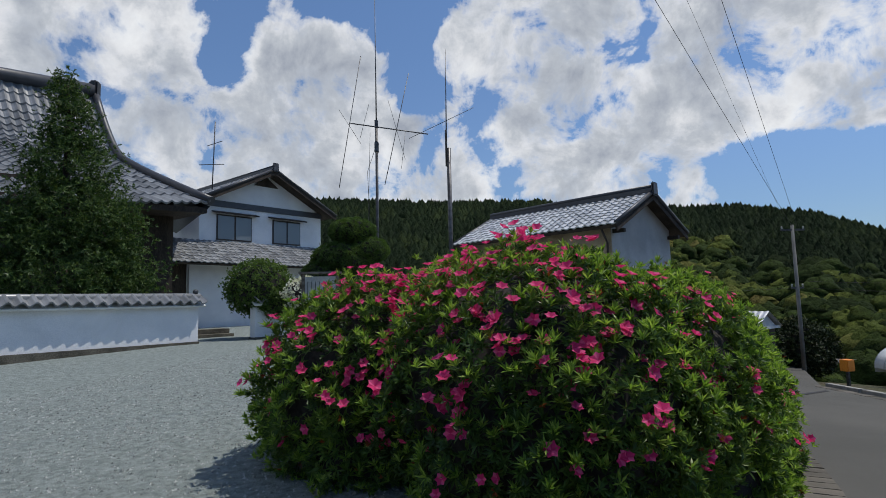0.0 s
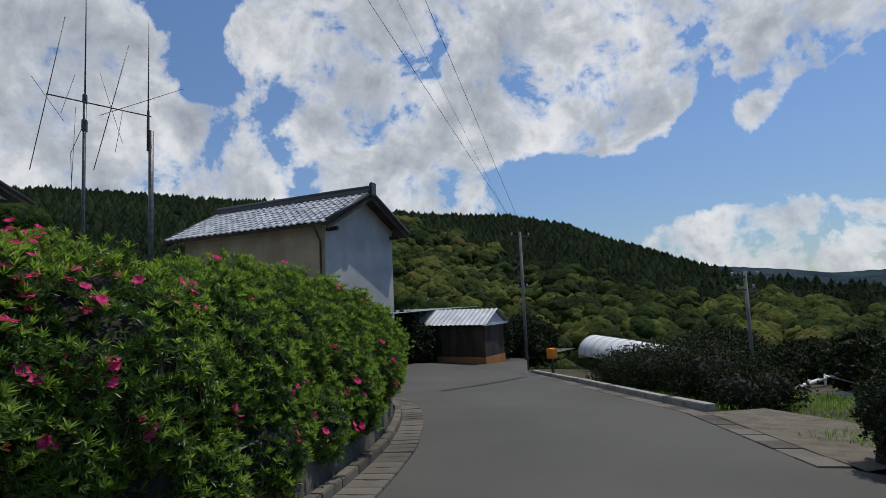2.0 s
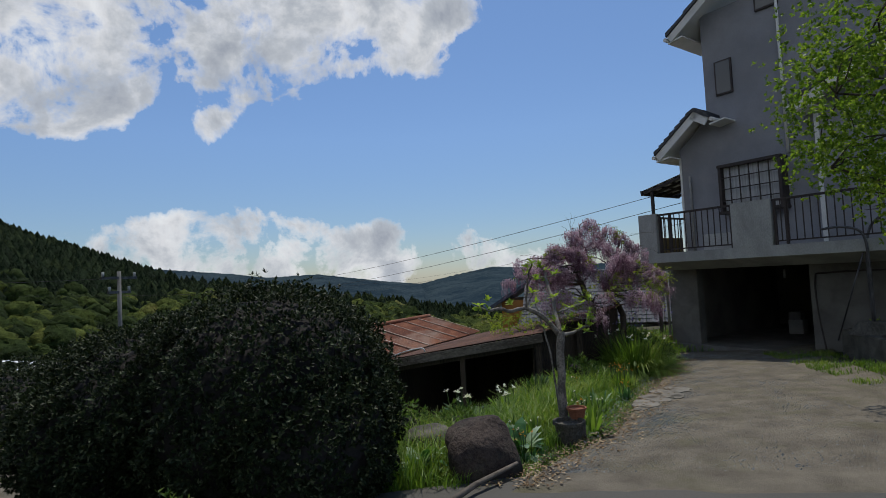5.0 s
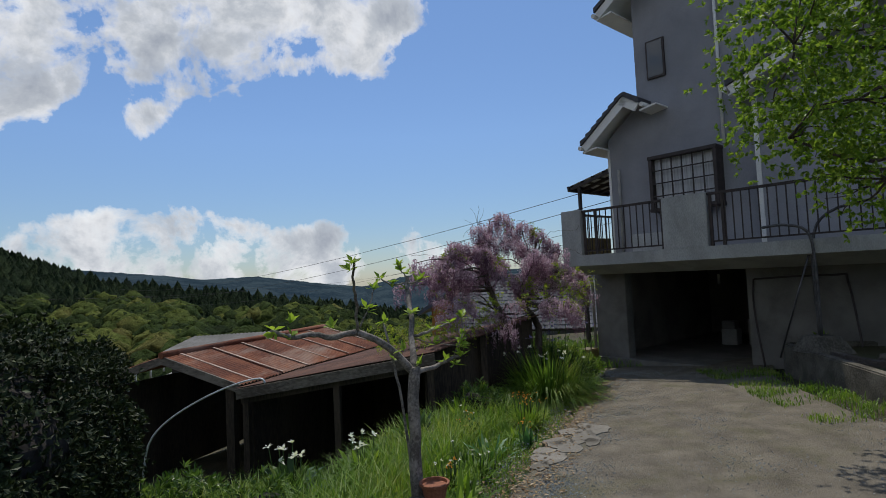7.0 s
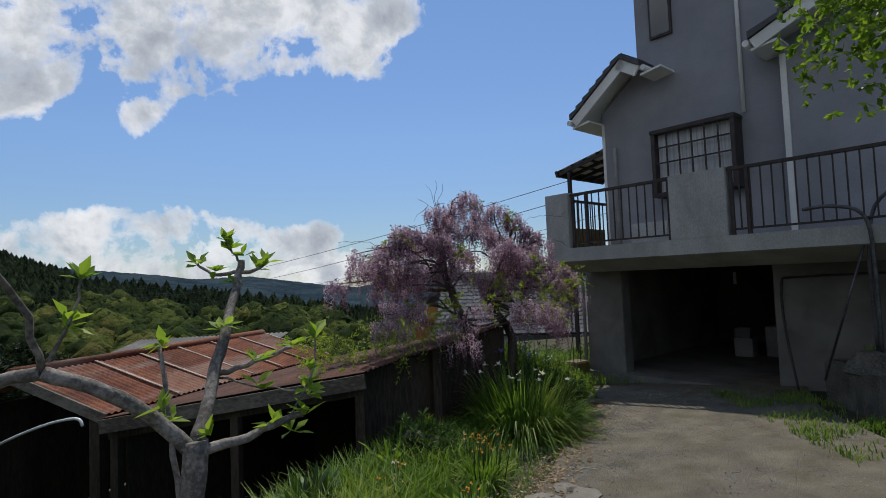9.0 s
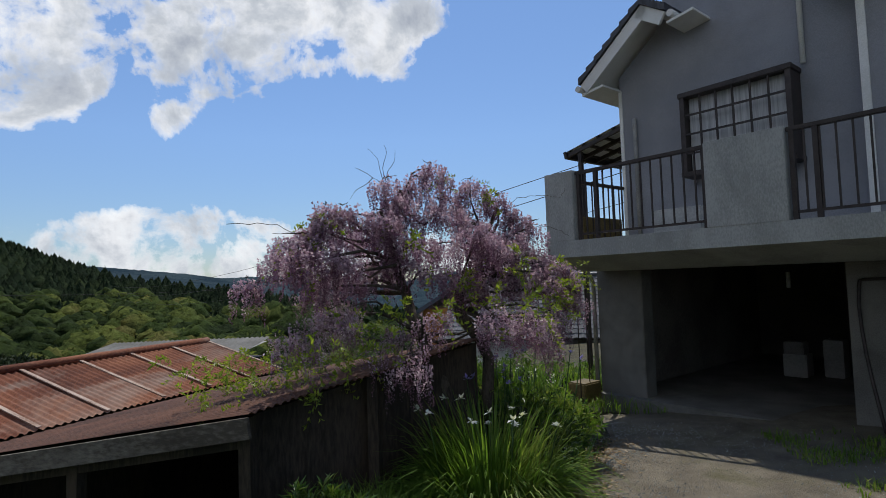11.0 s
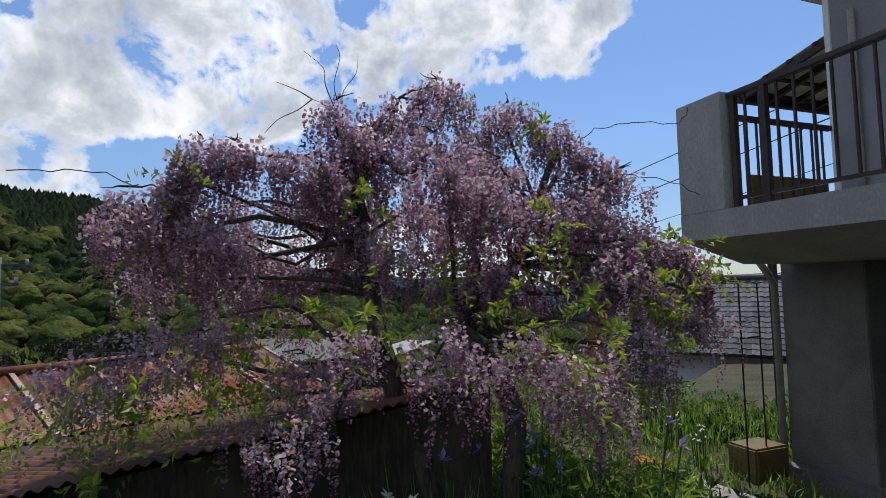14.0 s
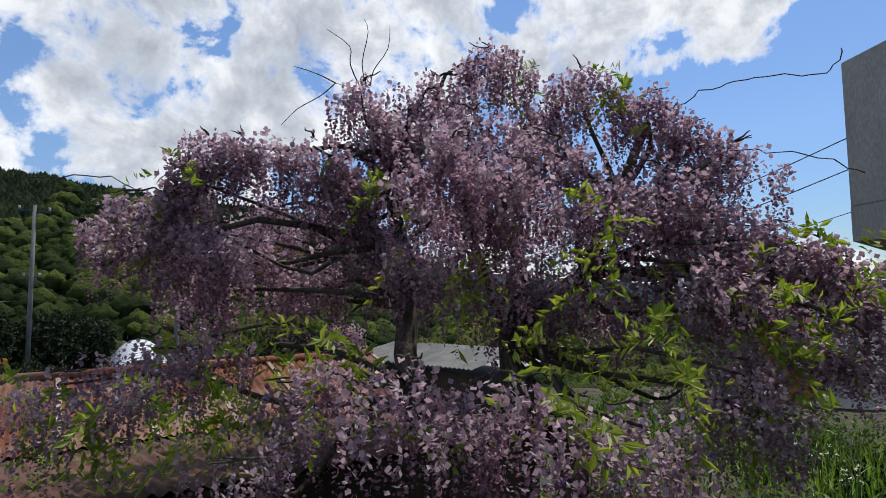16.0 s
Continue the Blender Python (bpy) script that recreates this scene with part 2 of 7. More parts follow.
ROCK = surface("boulder_stone", [(0.3, (.024, .018, .015)), (0.7, (.075, .057, .047))], 2.5, 0.95, 1.0, 22.0, stain=((.10, .10, .075), 3.0, 0.5), dist=0.03)
TERRACOTTA = surface("terracotta", [(0.3, (.20, .075, .04)), (0.7, (.31, .13, .072))], 3.0, 0.85, 0.3, 50.0)
FILM = surface("greenhouse_film", [(0.3, (.58, .60, .60)), (0.7, (.74, .75, .75))], 1.2, 0.3, 0.1, 20.0, spec=0.6)
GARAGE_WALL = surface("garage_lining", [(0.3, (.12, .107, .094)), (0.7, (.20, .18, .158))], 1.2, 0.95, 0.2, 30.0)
# near-black body colour for the shade between leaves
CORE_SHADE = surface("bush_core_shade", [(0.3, (.018, .016, .015)), (0.7, (.04, .036, .033))], 1.2, 0.95, 0.2, 30.0)
ORANGE_PAINT = surface("orange_paint", [(0.3, (.60, .19, .02)), (0.7, (.75, .27, .03))], 2.0, 0.5, 0.1, 30.0)
WHITE_PLASTIC = surface("white_plastic", [(0.3, (.33, .33, .315)), (0.7, (.46, .46, .445))], 2.0, 0.6, 0.05, 30.0)
YELLOW_BOX = surface("yellow_plastic", [(0.3, (.09, .068, .024)), (0.7, (.15, .11, .04))], 2.0, 0.6, 0.1, 30.0)
CURTAIN = surface("lace_curtain", [(0.3, (.38, .39, .40)), (0.7, (.58, .59, .60))], 9.0, 0.9, 0.3, 20.0, stretch=(3, 3, .1))
GLASS = glass("dark_window_glass")
GLASS_PALE = glass("pale_window_glass", (0.13, 0.15, 0.17))

AZALEA_LEAF = leafy("azalea_leaf", [(0.0, (.020, .044, .011)), (0.45, (.052, .105, .021)), (0.8, (.115, .185, .038)), (1.0, (.21, .28, .07))], 0.34, 0.38, 0.35, 0.8)
# tufts that catch the sun: backlight put into a brighter leaf colour
AZALEA_SUNLIT = leafy("azalea_sunlit_leaf", [(0.0, (.10, .19, .03)), (0.6, (.20, .32, .055)), (1.0, (.32, .42, .10))], 0.5, 0.4, 0.3)
AZALEA_PETAL = leafy("azalea_petal", [(0.0, (.50, .025, .12)), (0.6, (.74, .06, .22)), (1.0, (.86, .20, .38))], 0.4, 0.6, 0.1, 0.0, (1.2, 0.9, 1.1))
RED_BUD = leafy("young_red_leaf", [(0.0, (.16, .030, .012)), (1.0, (.30, .09, .03))], 0.3)
# hedge's undercut shade put into near-black leaves, its sparkle into the palest
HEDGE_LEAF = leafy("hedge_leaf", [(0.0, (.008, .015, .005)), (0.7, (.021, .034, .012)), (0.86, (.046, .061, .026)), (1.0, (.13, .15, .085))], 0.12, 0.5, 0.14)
TREE_LEAF = leafy("tree_leaf", [(0.0, (.035, .075, .018)), (0.6, (.09, .155, .038)), (1.0, (.18, .25, .07))], 0.4)
GARDEN_LEAF = leafy("garden_tree_leaf", [(0.0, (.018, .042, .012)), (0.6, (.052, .098, .028)), (1.0, (.13, .19, .06))], 0.32)
BRIGHT_LEAF = leafy("spring_leaf", [(0.0, (.085, .16, .020)), (0.6, (.17, .27, .035)), (1.0, (.28, .36, .06))], 0.5)
FIG_LEAF = leafy("fig_leaf", [(0.0, (.17, .27, .035)), (1.0, (.32, .42, .07))], 0.5)
GRASS_LEAF = leafy("grass_blade", [(0.0, (.058, .118, .017)), (0.55, (.145, .25, .038)), (1.0, (.29, .325, .085))], 0.45, 0.5, 0.25, 1.1)
LILY_LEAF = leafy("iris_blade", [(0.0, (.022, .055, .012)), (0.7, (.06, .12, .022)), (1.0, (.13, .18, .04))], 0.3, 0.35, 0.4)
HOSTA_LEAF = leafy("pale_edged_leaf", [(0.0, (.04, .12, .035)), (0.6, (.08, .20, .07)), (1.0, (.36, .46, .30))], 0.3, 0.4, 0.4)
WISTERIA = leafy("wisteria_petal", [(0.0, (.24, .155, .20)), (0.45, (.41, .30, .36)), (0.8, (.63, .52, .56)), (1.0, (.92, .86, .86))], 0.48, 0.6, 0.15, 6.0, (1.1, 0.98, 1.02))
WISTERIA_BUD = leafy("wisteria_bud", [(0.0, (.14, .065, .105)), (0.6, (.27, .155, .22)), (1.0, (.42, .29, .36))], 0.42, 0.6, 0.15, 6.0, (1.1, 0.95, 1.05))
WIST_LEAF = leafy("wisteria_leaf", [(0.0, (.15, .22, .025)), (0.6, (.24, .31, .045)), (1.0, (.37, .41, .08))], 0.45)
DRY_LEAF = leafy("dry_leaf", [(0.0, (.09, .05, .02)), (0.6, (.20, .125, .055)), (1.0, (.34, .26, .14))], 0.1)
WHITE_PETAL = leafy("white_petal", [(0.0, (.62, .62, .56)), (1.0, (.80, .80, .76))], 0.3)
VIOLET_PETAL = leafy("violet_petal", [(0.0, (.13, .11, .42)), (1.0, (.36, .32, .62))], 0.3)
YELLOW_PETAL = leafy("orange_petal", [(0.0, (.60, .20, .012)), (1.0, (.78, .42, .04))], 0.3)


def woods(name, stops, grain, relief):
    """Tree crowns of a far wood: one colour a crown, mottled by clumps of leaves."""
    m = bpy.data.materials.new(name)
    m.use_nodes = True
    g = Nodes(m.node_tree)
    out = g.add("ShaderNodeOutputMaterial")
    bs = g.add("ShaderNodeBsdfPrincipled")
    co = g.add("ShaderNodeTexCoord").outputs["Object"]
    geo = g.add("ShaderNodeNewGeometry").outputs["Random Per Island"]
    patch = g.ramp(g.noise(co, 0.022, 2.0), [(0.36, 0.0), (0.64, 1.0)])
    f = g.math("ADD", g.math("MULTIPLY", geo, 0.55), g.math("MULTIPLY", patch, 0.45))
    fine = g.noise(co, grain, 5.0, 0.7)
    col = g.mix(1.0, g.ramp(f, stops), g.ramp(fine, [(0.32, 0.45), (0.5, 0.95), (0.68, 1.3)]), "MULTIPLY")
    g.link(col, bs.inputs["Base Color"])
    bs.inputs["Roughness"].default_value, bs.inputs["Specular IOR Level"].default_value = 0.9, 0.05
    bp = g.add("ShaderNodeBump")
    bp.inputs["Strength"].default_value, bp.inputs["Distance"].default_value = 1.0, relief
    g.link(fine, bp.inputs["Height"])
    g.link(bp.outputs[0], bs.inputs["Normal"])
    g.link(bs.outputs[0], out.inputs[0])
    return m


WOODS = woods("broadleaf_crowns", [(0.0, (.013, .021, .008)), (0.3, (.021, .034, .010)), (0.5, (.037, .056, .014)), (0.75, (.092, .112, .025)), (1.0, (.11, .092, .032))], 0.8, 0.9)
CONIFER = woods("conifer_crowns", [(0.0, (.012, .020, .010)), (0.6, (.022, .036, .016)), (1.0, (.040, .056, .020))], 1.1, 0.8)
# bluish tones put the haze of distance into the hills' colour
FAR_HILL_HAZE = surface("hazy_far_woods", [(0.3, (.018, .032, .044)), (0.7, (.042, .062, .072))], 0.012, 1.0, 0.6, 0.12, spec=0.0, dist=6.0)

# ---- mesh helpers ----
def part(name, bm, material, parent=None, label=""):
    """Links a bmesh as one mesh object, as a part of parent or as a thing."""
    me = bpy.data.meshes.new(name)
    bm.to_mesh(me)
    bm.free()
    me.materials.append(material)
    ob = new(name, me)
    if parent:
        ob.parent = parent
    return tagged(ob, label)


def shared(name, me, parent, m=None):
    ob = new(name, me)
    ob.parent = parent
    if m is not None:
        ob.matrix_basis = m
    return ob


def empty(name, m=None):
    e = new(name)
    if m is not None:
        e.matrix_basis = m
    return e


def box(bm, x0, x1, y0, y1, z0, z1, bevel=0.0, m=None):
    ret = bmesh.ops.create_cube(bm, size=1.0)
    vs = ret["verts"]
    bmesh.ops.scale(bm, vec=(x1 - x0, y1 - y0, z1 - z0), verts=vs)
    bmesh.ops.translate(bm, vec=((x0 + x1) / 2, (y0 + y1) / 2, (z0 + z1) / 2), verts=vs)
    if m is not None:
        bmesh.ops.transform(bm, matrix=m, verts=vs)
    if bevel:
        es = list({e for v in vs for e in v.link_edges})
        bmesh.ops.bevel(bm, geom=es, offset=bevel, segments=2, affect="EDGES")
    return bm


def boxed(name, dims, material, parent=None, bevel=0.0, label="", m=None):
    return part(name, box(bmesh.new(), *dims, bevel=bevel, m=m), material, parent, label)


def tube(bm, pts, radius, n=8):
    """A bent round bar through pts; radius is one number or one a point."""
    pts = [Vector(p) for p in pts]
    rs = radius if isinstance(radius, (list, tuple)) else [radius] * len(pts)
    rings = []
    for i, p in enumerate(pts):
        d = (pts[min(i + 1, len(pts) - 1)] - pts[max(i - 1, 0)]).normalized()
        a = d.orthogonal().normalized() if abs(d.z) < 0.9 else d.cross(Vector((0, 1, 0))).normalized()
        if i and rings:
            a = (prev - d * prev.dot(d)).normalized()
        b = d.cross(a)
        prev = a
        rings.append([bm.verts.new(p + (a * math.cos(2 * math.pi * k / n) + b * math.sin(2 * math.pi * k / n)) * rs[i]) for k in range(n)])
    for r0, r1 in zip(rings, rings[1:]):
        for k in range(n):
            f = bm.faces.new((r0[k], r0[(k + 1) % n], r1[(k + 1) % n], r1[k]))
            f.smooth = True
    bm.faces.new(rings[0][::-1])
    bm.faces.new(rings[-1])
    return bm


def tubed(name, pts, radius, material, parent=None, n=8, label=""):
    return part(name, tube(bmesh.new(), pts, radius, n), material, parent, label)


def smooth_line(pts, steps=4, wobble=0.0, rng=None):
    """Points along a rounded line through pts."""
    out = []
    P = [Vector(p) for p in pts]
    for i in range(len(P) - 1):
        a, b, c, d = P[max(i - 1, 0)], P[i], P[i + 1], P[min(i + 2, len(P) - 1)]
        for s in range(steps):
            t = s / steps
            q = 0.5 * ((2 * b) + (c - a) * t + (2 * a - 5 * b + 4 * c - d) * t * t + (3 * b - a - 3 * c + d) * t ** 3)
            if wobble and rng:
                q = q + Vector(rng.normal(0, wobble, 3))
            out.append(q)
    out.append(P[-1])
    return out


def raw_mesh(name, V, F, material, parent=None, smooth=False):
    """One mesh from arrays of vertices and of faces with equal corner counts."""
    V, F = np.asarray(V, np.float32), np.asarray(F, np.int32)
    me = bpy.data.meshes.new(name)
    k = F.shape[1]
    me.vertices.add(len(V))
    me.vertices.foreach_set("co", V.ravel())
    me.loops.add(F.size)
    me.loops.foreach_set("vertex_index", F.ravel())
    me.polygons.add(len(F))
    me.polygons.foreach_set("loop_start", np.arange(0, F.size, k, dtype=np.int32))
    me.polygons.foreach_set("use_smooth", np.full(len(F), smooth, dtype=bool))
    me.update(calc_edges=True)
    me.validate()
    me.materials.append(material)
    ob = new(name, me)
    if parent:
        ob.parent = parent
    return ob


def unit(a):
    return a / np.maximum(np.linalg.norm(a, axis=-1, keepdims=True), 1e-9)


def leaves(name, P, N, k, length, width, tilt, material, parent=None, rng=None, droop=0.0):
    """Whorls of k pointed leaves at the points P, about the directions N."""
    rng = rng or np.random.default_rng(1)
    P, N = np.repeat(P, k, 0), np.repeat(unit(N), k, 0)
    n = len(P)
    A = unit(np.cross(N, rng.normal(size=(n, 3))))
    th = np.radians(rng.uniform(tilt[0], tilt[1], n))[:, None]
    D = unit(N * np.cos(th) + A * np.sin(th) - np.array([0, 0, droop]))
    S = unit(np.cross(D, N + 1e-3))
    L = (length * rng.uniform(0.65, 1.25, n))[:, None]
    W = (width * rng.uniform(0.7, 1.2, n))[:, None]
    up = unit(np.cross(S, D))
    mid = P + D * L * 0.52 + up * L * 0.06
    V = np.stack([P, mid + S * W / 2, P + D * L - up * L * 0.05, mid - S * W / 2], 1).reshape(-1, 3)
    return raw_mesh(name, V, np.arange(4 * n).reshape(-1, 4), material, parent)


def lobes_surface(lobes, per_m2, rng, zmin=-9.0, rough=0.10, keep=0.93):
    """Points and outward directions on the outer skin of a heap of ellipsoids (x, y, z, rx, ry, rz)."""
    PP, NN = [], []
    for i, (x, y, z, a, b, c) in enumerate(lobes):
        area = 4 * math.pi * ((a * b) ** 1.6 / 3 + (a * c) ** 1.6 / 3 + (b * c) ** 1.6 / 3) ** (1 / 1.6)
        n = int(area * per_m2)
        u = unit(rng.normal(size=(n, 3)))
        bump = 1 + rough * (np.sin(u @ np.array([5.1, 3.3, 1.7]) * 2 + i) * np.sin(u @ np.array([-2.2, 4.9, 3.9]) * 2 + 2 * i)) + rng.normal(0, rough * 0.35, n)
        p = np.array([x, y, z]) + u * np.array([a, b, c]) * bump[:, None]
        nn = unit(u / np.array([a, b, c]))
        ok = p[:, 2] > zmin
        for j, (x2, y2, z2, a2, b2, c2) in enumerate(lobes):
            if j != i:
                ok &= (((p - np.array([x2, y2, z2])) / np.array([a2, b2, c2])) ** 2).sum(1) > keep ** 2
        PP.append(p[ok])
        NN.append(nn[ok])
    return np.concatenate(PP), np.concatenate(NN)


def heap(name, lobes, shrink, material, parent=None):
    """The shade inside a bush as dark lumpy bodies, a little smaller than its lobes."""
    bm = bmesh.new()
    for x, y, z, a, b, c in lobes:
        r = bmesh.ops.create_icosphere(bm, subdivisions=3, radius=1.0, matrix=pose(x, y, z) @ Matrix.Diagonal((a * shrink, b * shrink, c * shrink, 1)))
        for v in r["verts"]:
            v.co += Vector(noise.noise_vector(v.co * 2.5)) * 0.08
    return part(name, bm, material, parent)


def tapered_limb(bm, a, b, r0, r1, rng, n=6, bend=0.12):
    a, b = Vector(a), Vector(b)
    m1 = a.lerp(b, 0.35) + Vector(rng.normal(0, bend * (b - a).length, 3)) * 0.5
    m2 = a.lerp(b, 0.7) + Vector(rng.normal(0, bend * (b - a).length, 3)) * 0.5
    pts = smooth_line([a, m1, m2, b], 3)
    tube(bm, pts, [r0 + (r1 - r0) * i / (len(pts) - 1) for i in range(len(pts))], n)
    return pts

# ---- ground ----
def z_road(x, y):
    yy = y if y < 24 else 24 + (y - 24) * 0.3
    xx = x if x > 0 else 0.3 * x
    return -0.01 - 0.06 * xx - 0.06 * yy


def z_lot(y):
    return 0.048 * min(max(y, 0.0), 13.5)


def step(a, b, v):
    t = min(max((v - a) / (b - a), 0), 1)
    return t * t * (3 - 2 * t)


EDGE_Y = [-14, 1.6, 2.6, 3.4, 3.9, 4.5, 5.3, 6.5, 8.0, 9.8, 11, 12.2, 14.4, 20, 24, 30, 36, 45]
EDGE_X = [-14, -9, -2.5, 0.3, 1.7, 2.5, 3.1, 3.75, 4.5, 5.2, 5.6, 5.95, 6.3, 6.6, 7.6, 11.5, 17, 27]
KERB_Y = [-14, -6, 0.2, 1.2, 4.4, 9.3, 11.7, 18.7, 24.4, 33, 45]
KERB_X = [11, 11, 11, 10.6, 9.3, 11.9, 12.55, 14.7, 16.2, 21, 33]


def x_edge(y):
    return float(np.interp(y, EDGE_Y, EDGE_X))


def x_kerb(y):
    return float(np.interp(y, KERB_Y, KERB_X))


def z_soil(x, y):
    """Open soil beside and around the paved parts."""
    r = math.hypot(x - 8, y)
    k = min(1.0, 45 / max(r, 1e-6))
    z = z_road(8 + (x - 8) * k, y * k) - 0.06 - 24 * step(30, 150, r) - 60 * step(150, 420, r)
    if y > 7 and x > 13:
        z -= 0.5 * step(7, 14, y) * step(13, 18, x)
    if x > 12 and 0 < y < 12:
        z -= 0.85 * step(0.7, 2.0, y + 0.5 * step(15, 17, x)) * step(12.6, 14.2, x) * (1 - step(7, 11, y))
    if x < x_edge(y) and y > 2 and r < 60:
        z = min(z, z_lot(y) - 0.15)
    return z + (0.03 * noise.noise(Vector((x * 0.7, y * 0.7, 0))) if r < 40 else 0)


def sheet(name, rows, material, label, category, kind="structure"):
    """A surface from rows of equally many points."""
    n = len(rows[0])
    V = [p for r in rows for p in r]
    F = [(i * n + j, i * n + j + 1, (i + 1) * n + j + 1, (i + 1) * n + j) for i in range(len(rows) - 1) for j in range(n - 1)]
    return tagged(raw_mesh(name, V, F, material, smooth=True), label, category, kind=kind)


def build_ground():
    rad = [0.0] + list(np.geomspace(0.5, 3500, 120))
    rows = []
    for r in rad:
        rows.append([(8 + r * math.cos(a), r * math.sin(a), z_soil(8 + r * math.cos(a), r * math.sin(a))) for a in np.linspace(0, 2 * math.pi, 181)])
    sheet("ground", rows, SOIL, "grassy brown soil that slopes down into the valley", "ground")
    rows = []
    for y in np.concatenate([np.arange(-14, 30, 0.5), np.arange(30, 46, 1.0)]):
        a, b = x_edge(y) - (0.0 if y > 3.9 else 0.6), x_kerb(y)
        rows.append([(x, y, z_road(x, y) + 0.004 * noise.noise(Vector((x, y, 0)))) for x in np.linspace(a, b, 40)])
    sheet("road", rows, ASPHALT, "worn grey asphalt village road on a slope", "road")
    rows = []
    for y in np.arange(1.6, 40, 0.4):
        b = x_edge(y)
        rows.append([(x, y, max(z_lot(y) + 0.012 + 0.008 * noise.noise(Vector((x * 2, y * 2, 3))), z_road(x, y) + 0.01 if y < 4 else -9)) for x in b - (b + 34) * np.linspace(0, 1, 70) ** 1.5])
    sheet("gravel_lot", rows, GRAVEL, "pale blue-grey gravel forecourt of the temple", "gravel yard")
    dx = [9.0, 10.4, 11.4, 12.5, 13.75, 16, 17.7, 19.85, 21.6]
    left = [0.9, 0.35, -0.05, -0.6, -0.85, -1.35, -1.65, -2.25, -2.2]
    rx = [9.0, 12, 13.5, 15.3, 18.4, 20, 21.6]
    right = [-8, -5.4, -4.7, -4.45, -4.76, -5.3, -6]
    rows = []
    for k, x in enumerate(np.arange(10.2, 21.61, 0.3)):
        a, b = np.interp(x, dx, left), np.interp(x, rx, right)
        fade = max(0.0, 1 - k / 4)
        rows.append([(x + fade * (0.9 * noise.noise(Vector((0.3, t * 9, 2))) + 0.3 * noise.noise(Vector((5, t * 40, 2)))), a + (b - a) * t, z_road(x, a + (b - a) * t) + 0.016 - 0.05 * max(0.0, 1 - k / 1.5) + 0.006 * noise.noise(Vector((x * 1.5, t * 5, 7)))) for t in np.linspace(0, 1, 26)])
    sheet("driveway", rows, WORN_DRIVE, "worn gritty driveway with mossy patches before the garage", "driveway")


build_ground()

# ---- tiled roofs ----
def tile_mesh(w, l, wave=0.045, lip=0.03):
    """One wavy clay tile with its front lip; lies in x (across) and y (up the slope)."""
    xs = np.linspace(0, 1, 7)
    zs = wave * (0.5 + 0.5 * np.cos(2 * np.pi * (xs - 0.15)))
    V, F = [], []
    for x, z in zip(xs, zs):
        V += [(x * w, 0, z - lip * 0.4), (x * w, 0, z + lip), (x * w, l * 1.06, z)]
    for i in range(6):
        a = 3 * i
        F += [(a, a + 3, a + 4, a + 1), (a + 1, a + 4, a + 5, a + 2)]
    return np.array(V), np.array(F)


def tile_slope(parent, corner, U, S, width, height, material, size=(0.28, 0.27), pieces=False, name="tile_field", wave=0.045):
    """Covers a slope with tiles: corner is its lower left, U along the eave, S up the slope."""
    U, S = Vector(U).normalized(), Vector(S).normalized()
    N = U.cross(S).normalized()
    nu, nv = max(1, round(width / size[0])), max(1, round(height / size[1]))
    w, l = width / nu, height / nv
    V, F = tile_mesh(w, l, wave)
    base = np.array([list(U), list(S), list(N)])
    rng = np.random.default_rng(5)
    if pieces:
        me = bpy.data.meshes.new("tile")
        me.from_pydata([tuple(v) for v in V @ base], [], [tuple(f) for f in F])
        me.materials.append(material)
        for i in range(nu):
            for j in range(nv):
                q = Vector(corner) + U * (i * w) + S * (j * l) + N * float(rng.normal(0.012, 0.004))
                shared("tile", me, parent, Matrix.Translation(q))
        return None
    VV, FF = [], []
    for i in range(nu):
        for j in range(nv):
            o = np.array([i * w, j * l, rng.normal(0.012, 0.004)])
            FF.append(F + len(VV) * len(V))
            VV.append((V + o) @ base + np.array(corner))
    ob = raw_mesh(name, np.concatenate(VV), np.concatenate(FF), material, parent)
    return tagged(ob, kind="stuff")


def slab(name, pts, thick, material, parent, label=""):
    """A flat panel through the corner points pts, thickened downwards along its normal."""
    bm = bmesh.new()
    P = [Vector(p) for p in pts]
    n = (P[1] - P[0]).cross(P[2] - P[0]).normalized()
    if n.z < 0:
        n = -n
    top = [bm.verts.new(p) for p in P]
    low = [bm.verts.new(p - n * thick) for p in P]
    bm.faces.new(top)
    bm.faces.new(low[::-1])
    for i in range(len(P)):
        j = (i + 1) % len(P)
        bm.faces.new((top[i], low[i], low[j], top[j]))
    bmesh.ops.recalc_face_normals(bm, faces=bm.faces)
    return part(name, bm, material, parent, label)


def prism(name, outline, y0, y1, material, parent, label=""):
    """An upright outline (x, z) drawn out from y0 to y1."""
    bm = bmesh.new()
    a = [bm.verts.new((x, y0, z)) for x, z in outline]
    b = [bm.verts.new((x, y1, z)) for x, z in outline]
    bm.faces.new(a)
    bm.faces.new(b[::-1])
    for i in range(len(a)):
        j = (i + 1) % len(a)
        bm.faces.new((a[i], b[i], b[j], a[j]))
    bmesh.ops.recalc_face_normals(bm, faces=bm.faces)
    return part(name, bm, material, parent, label)


def frame_at(x, y, z, angle):
    return pose(x, y, z, 0, 0, angle)


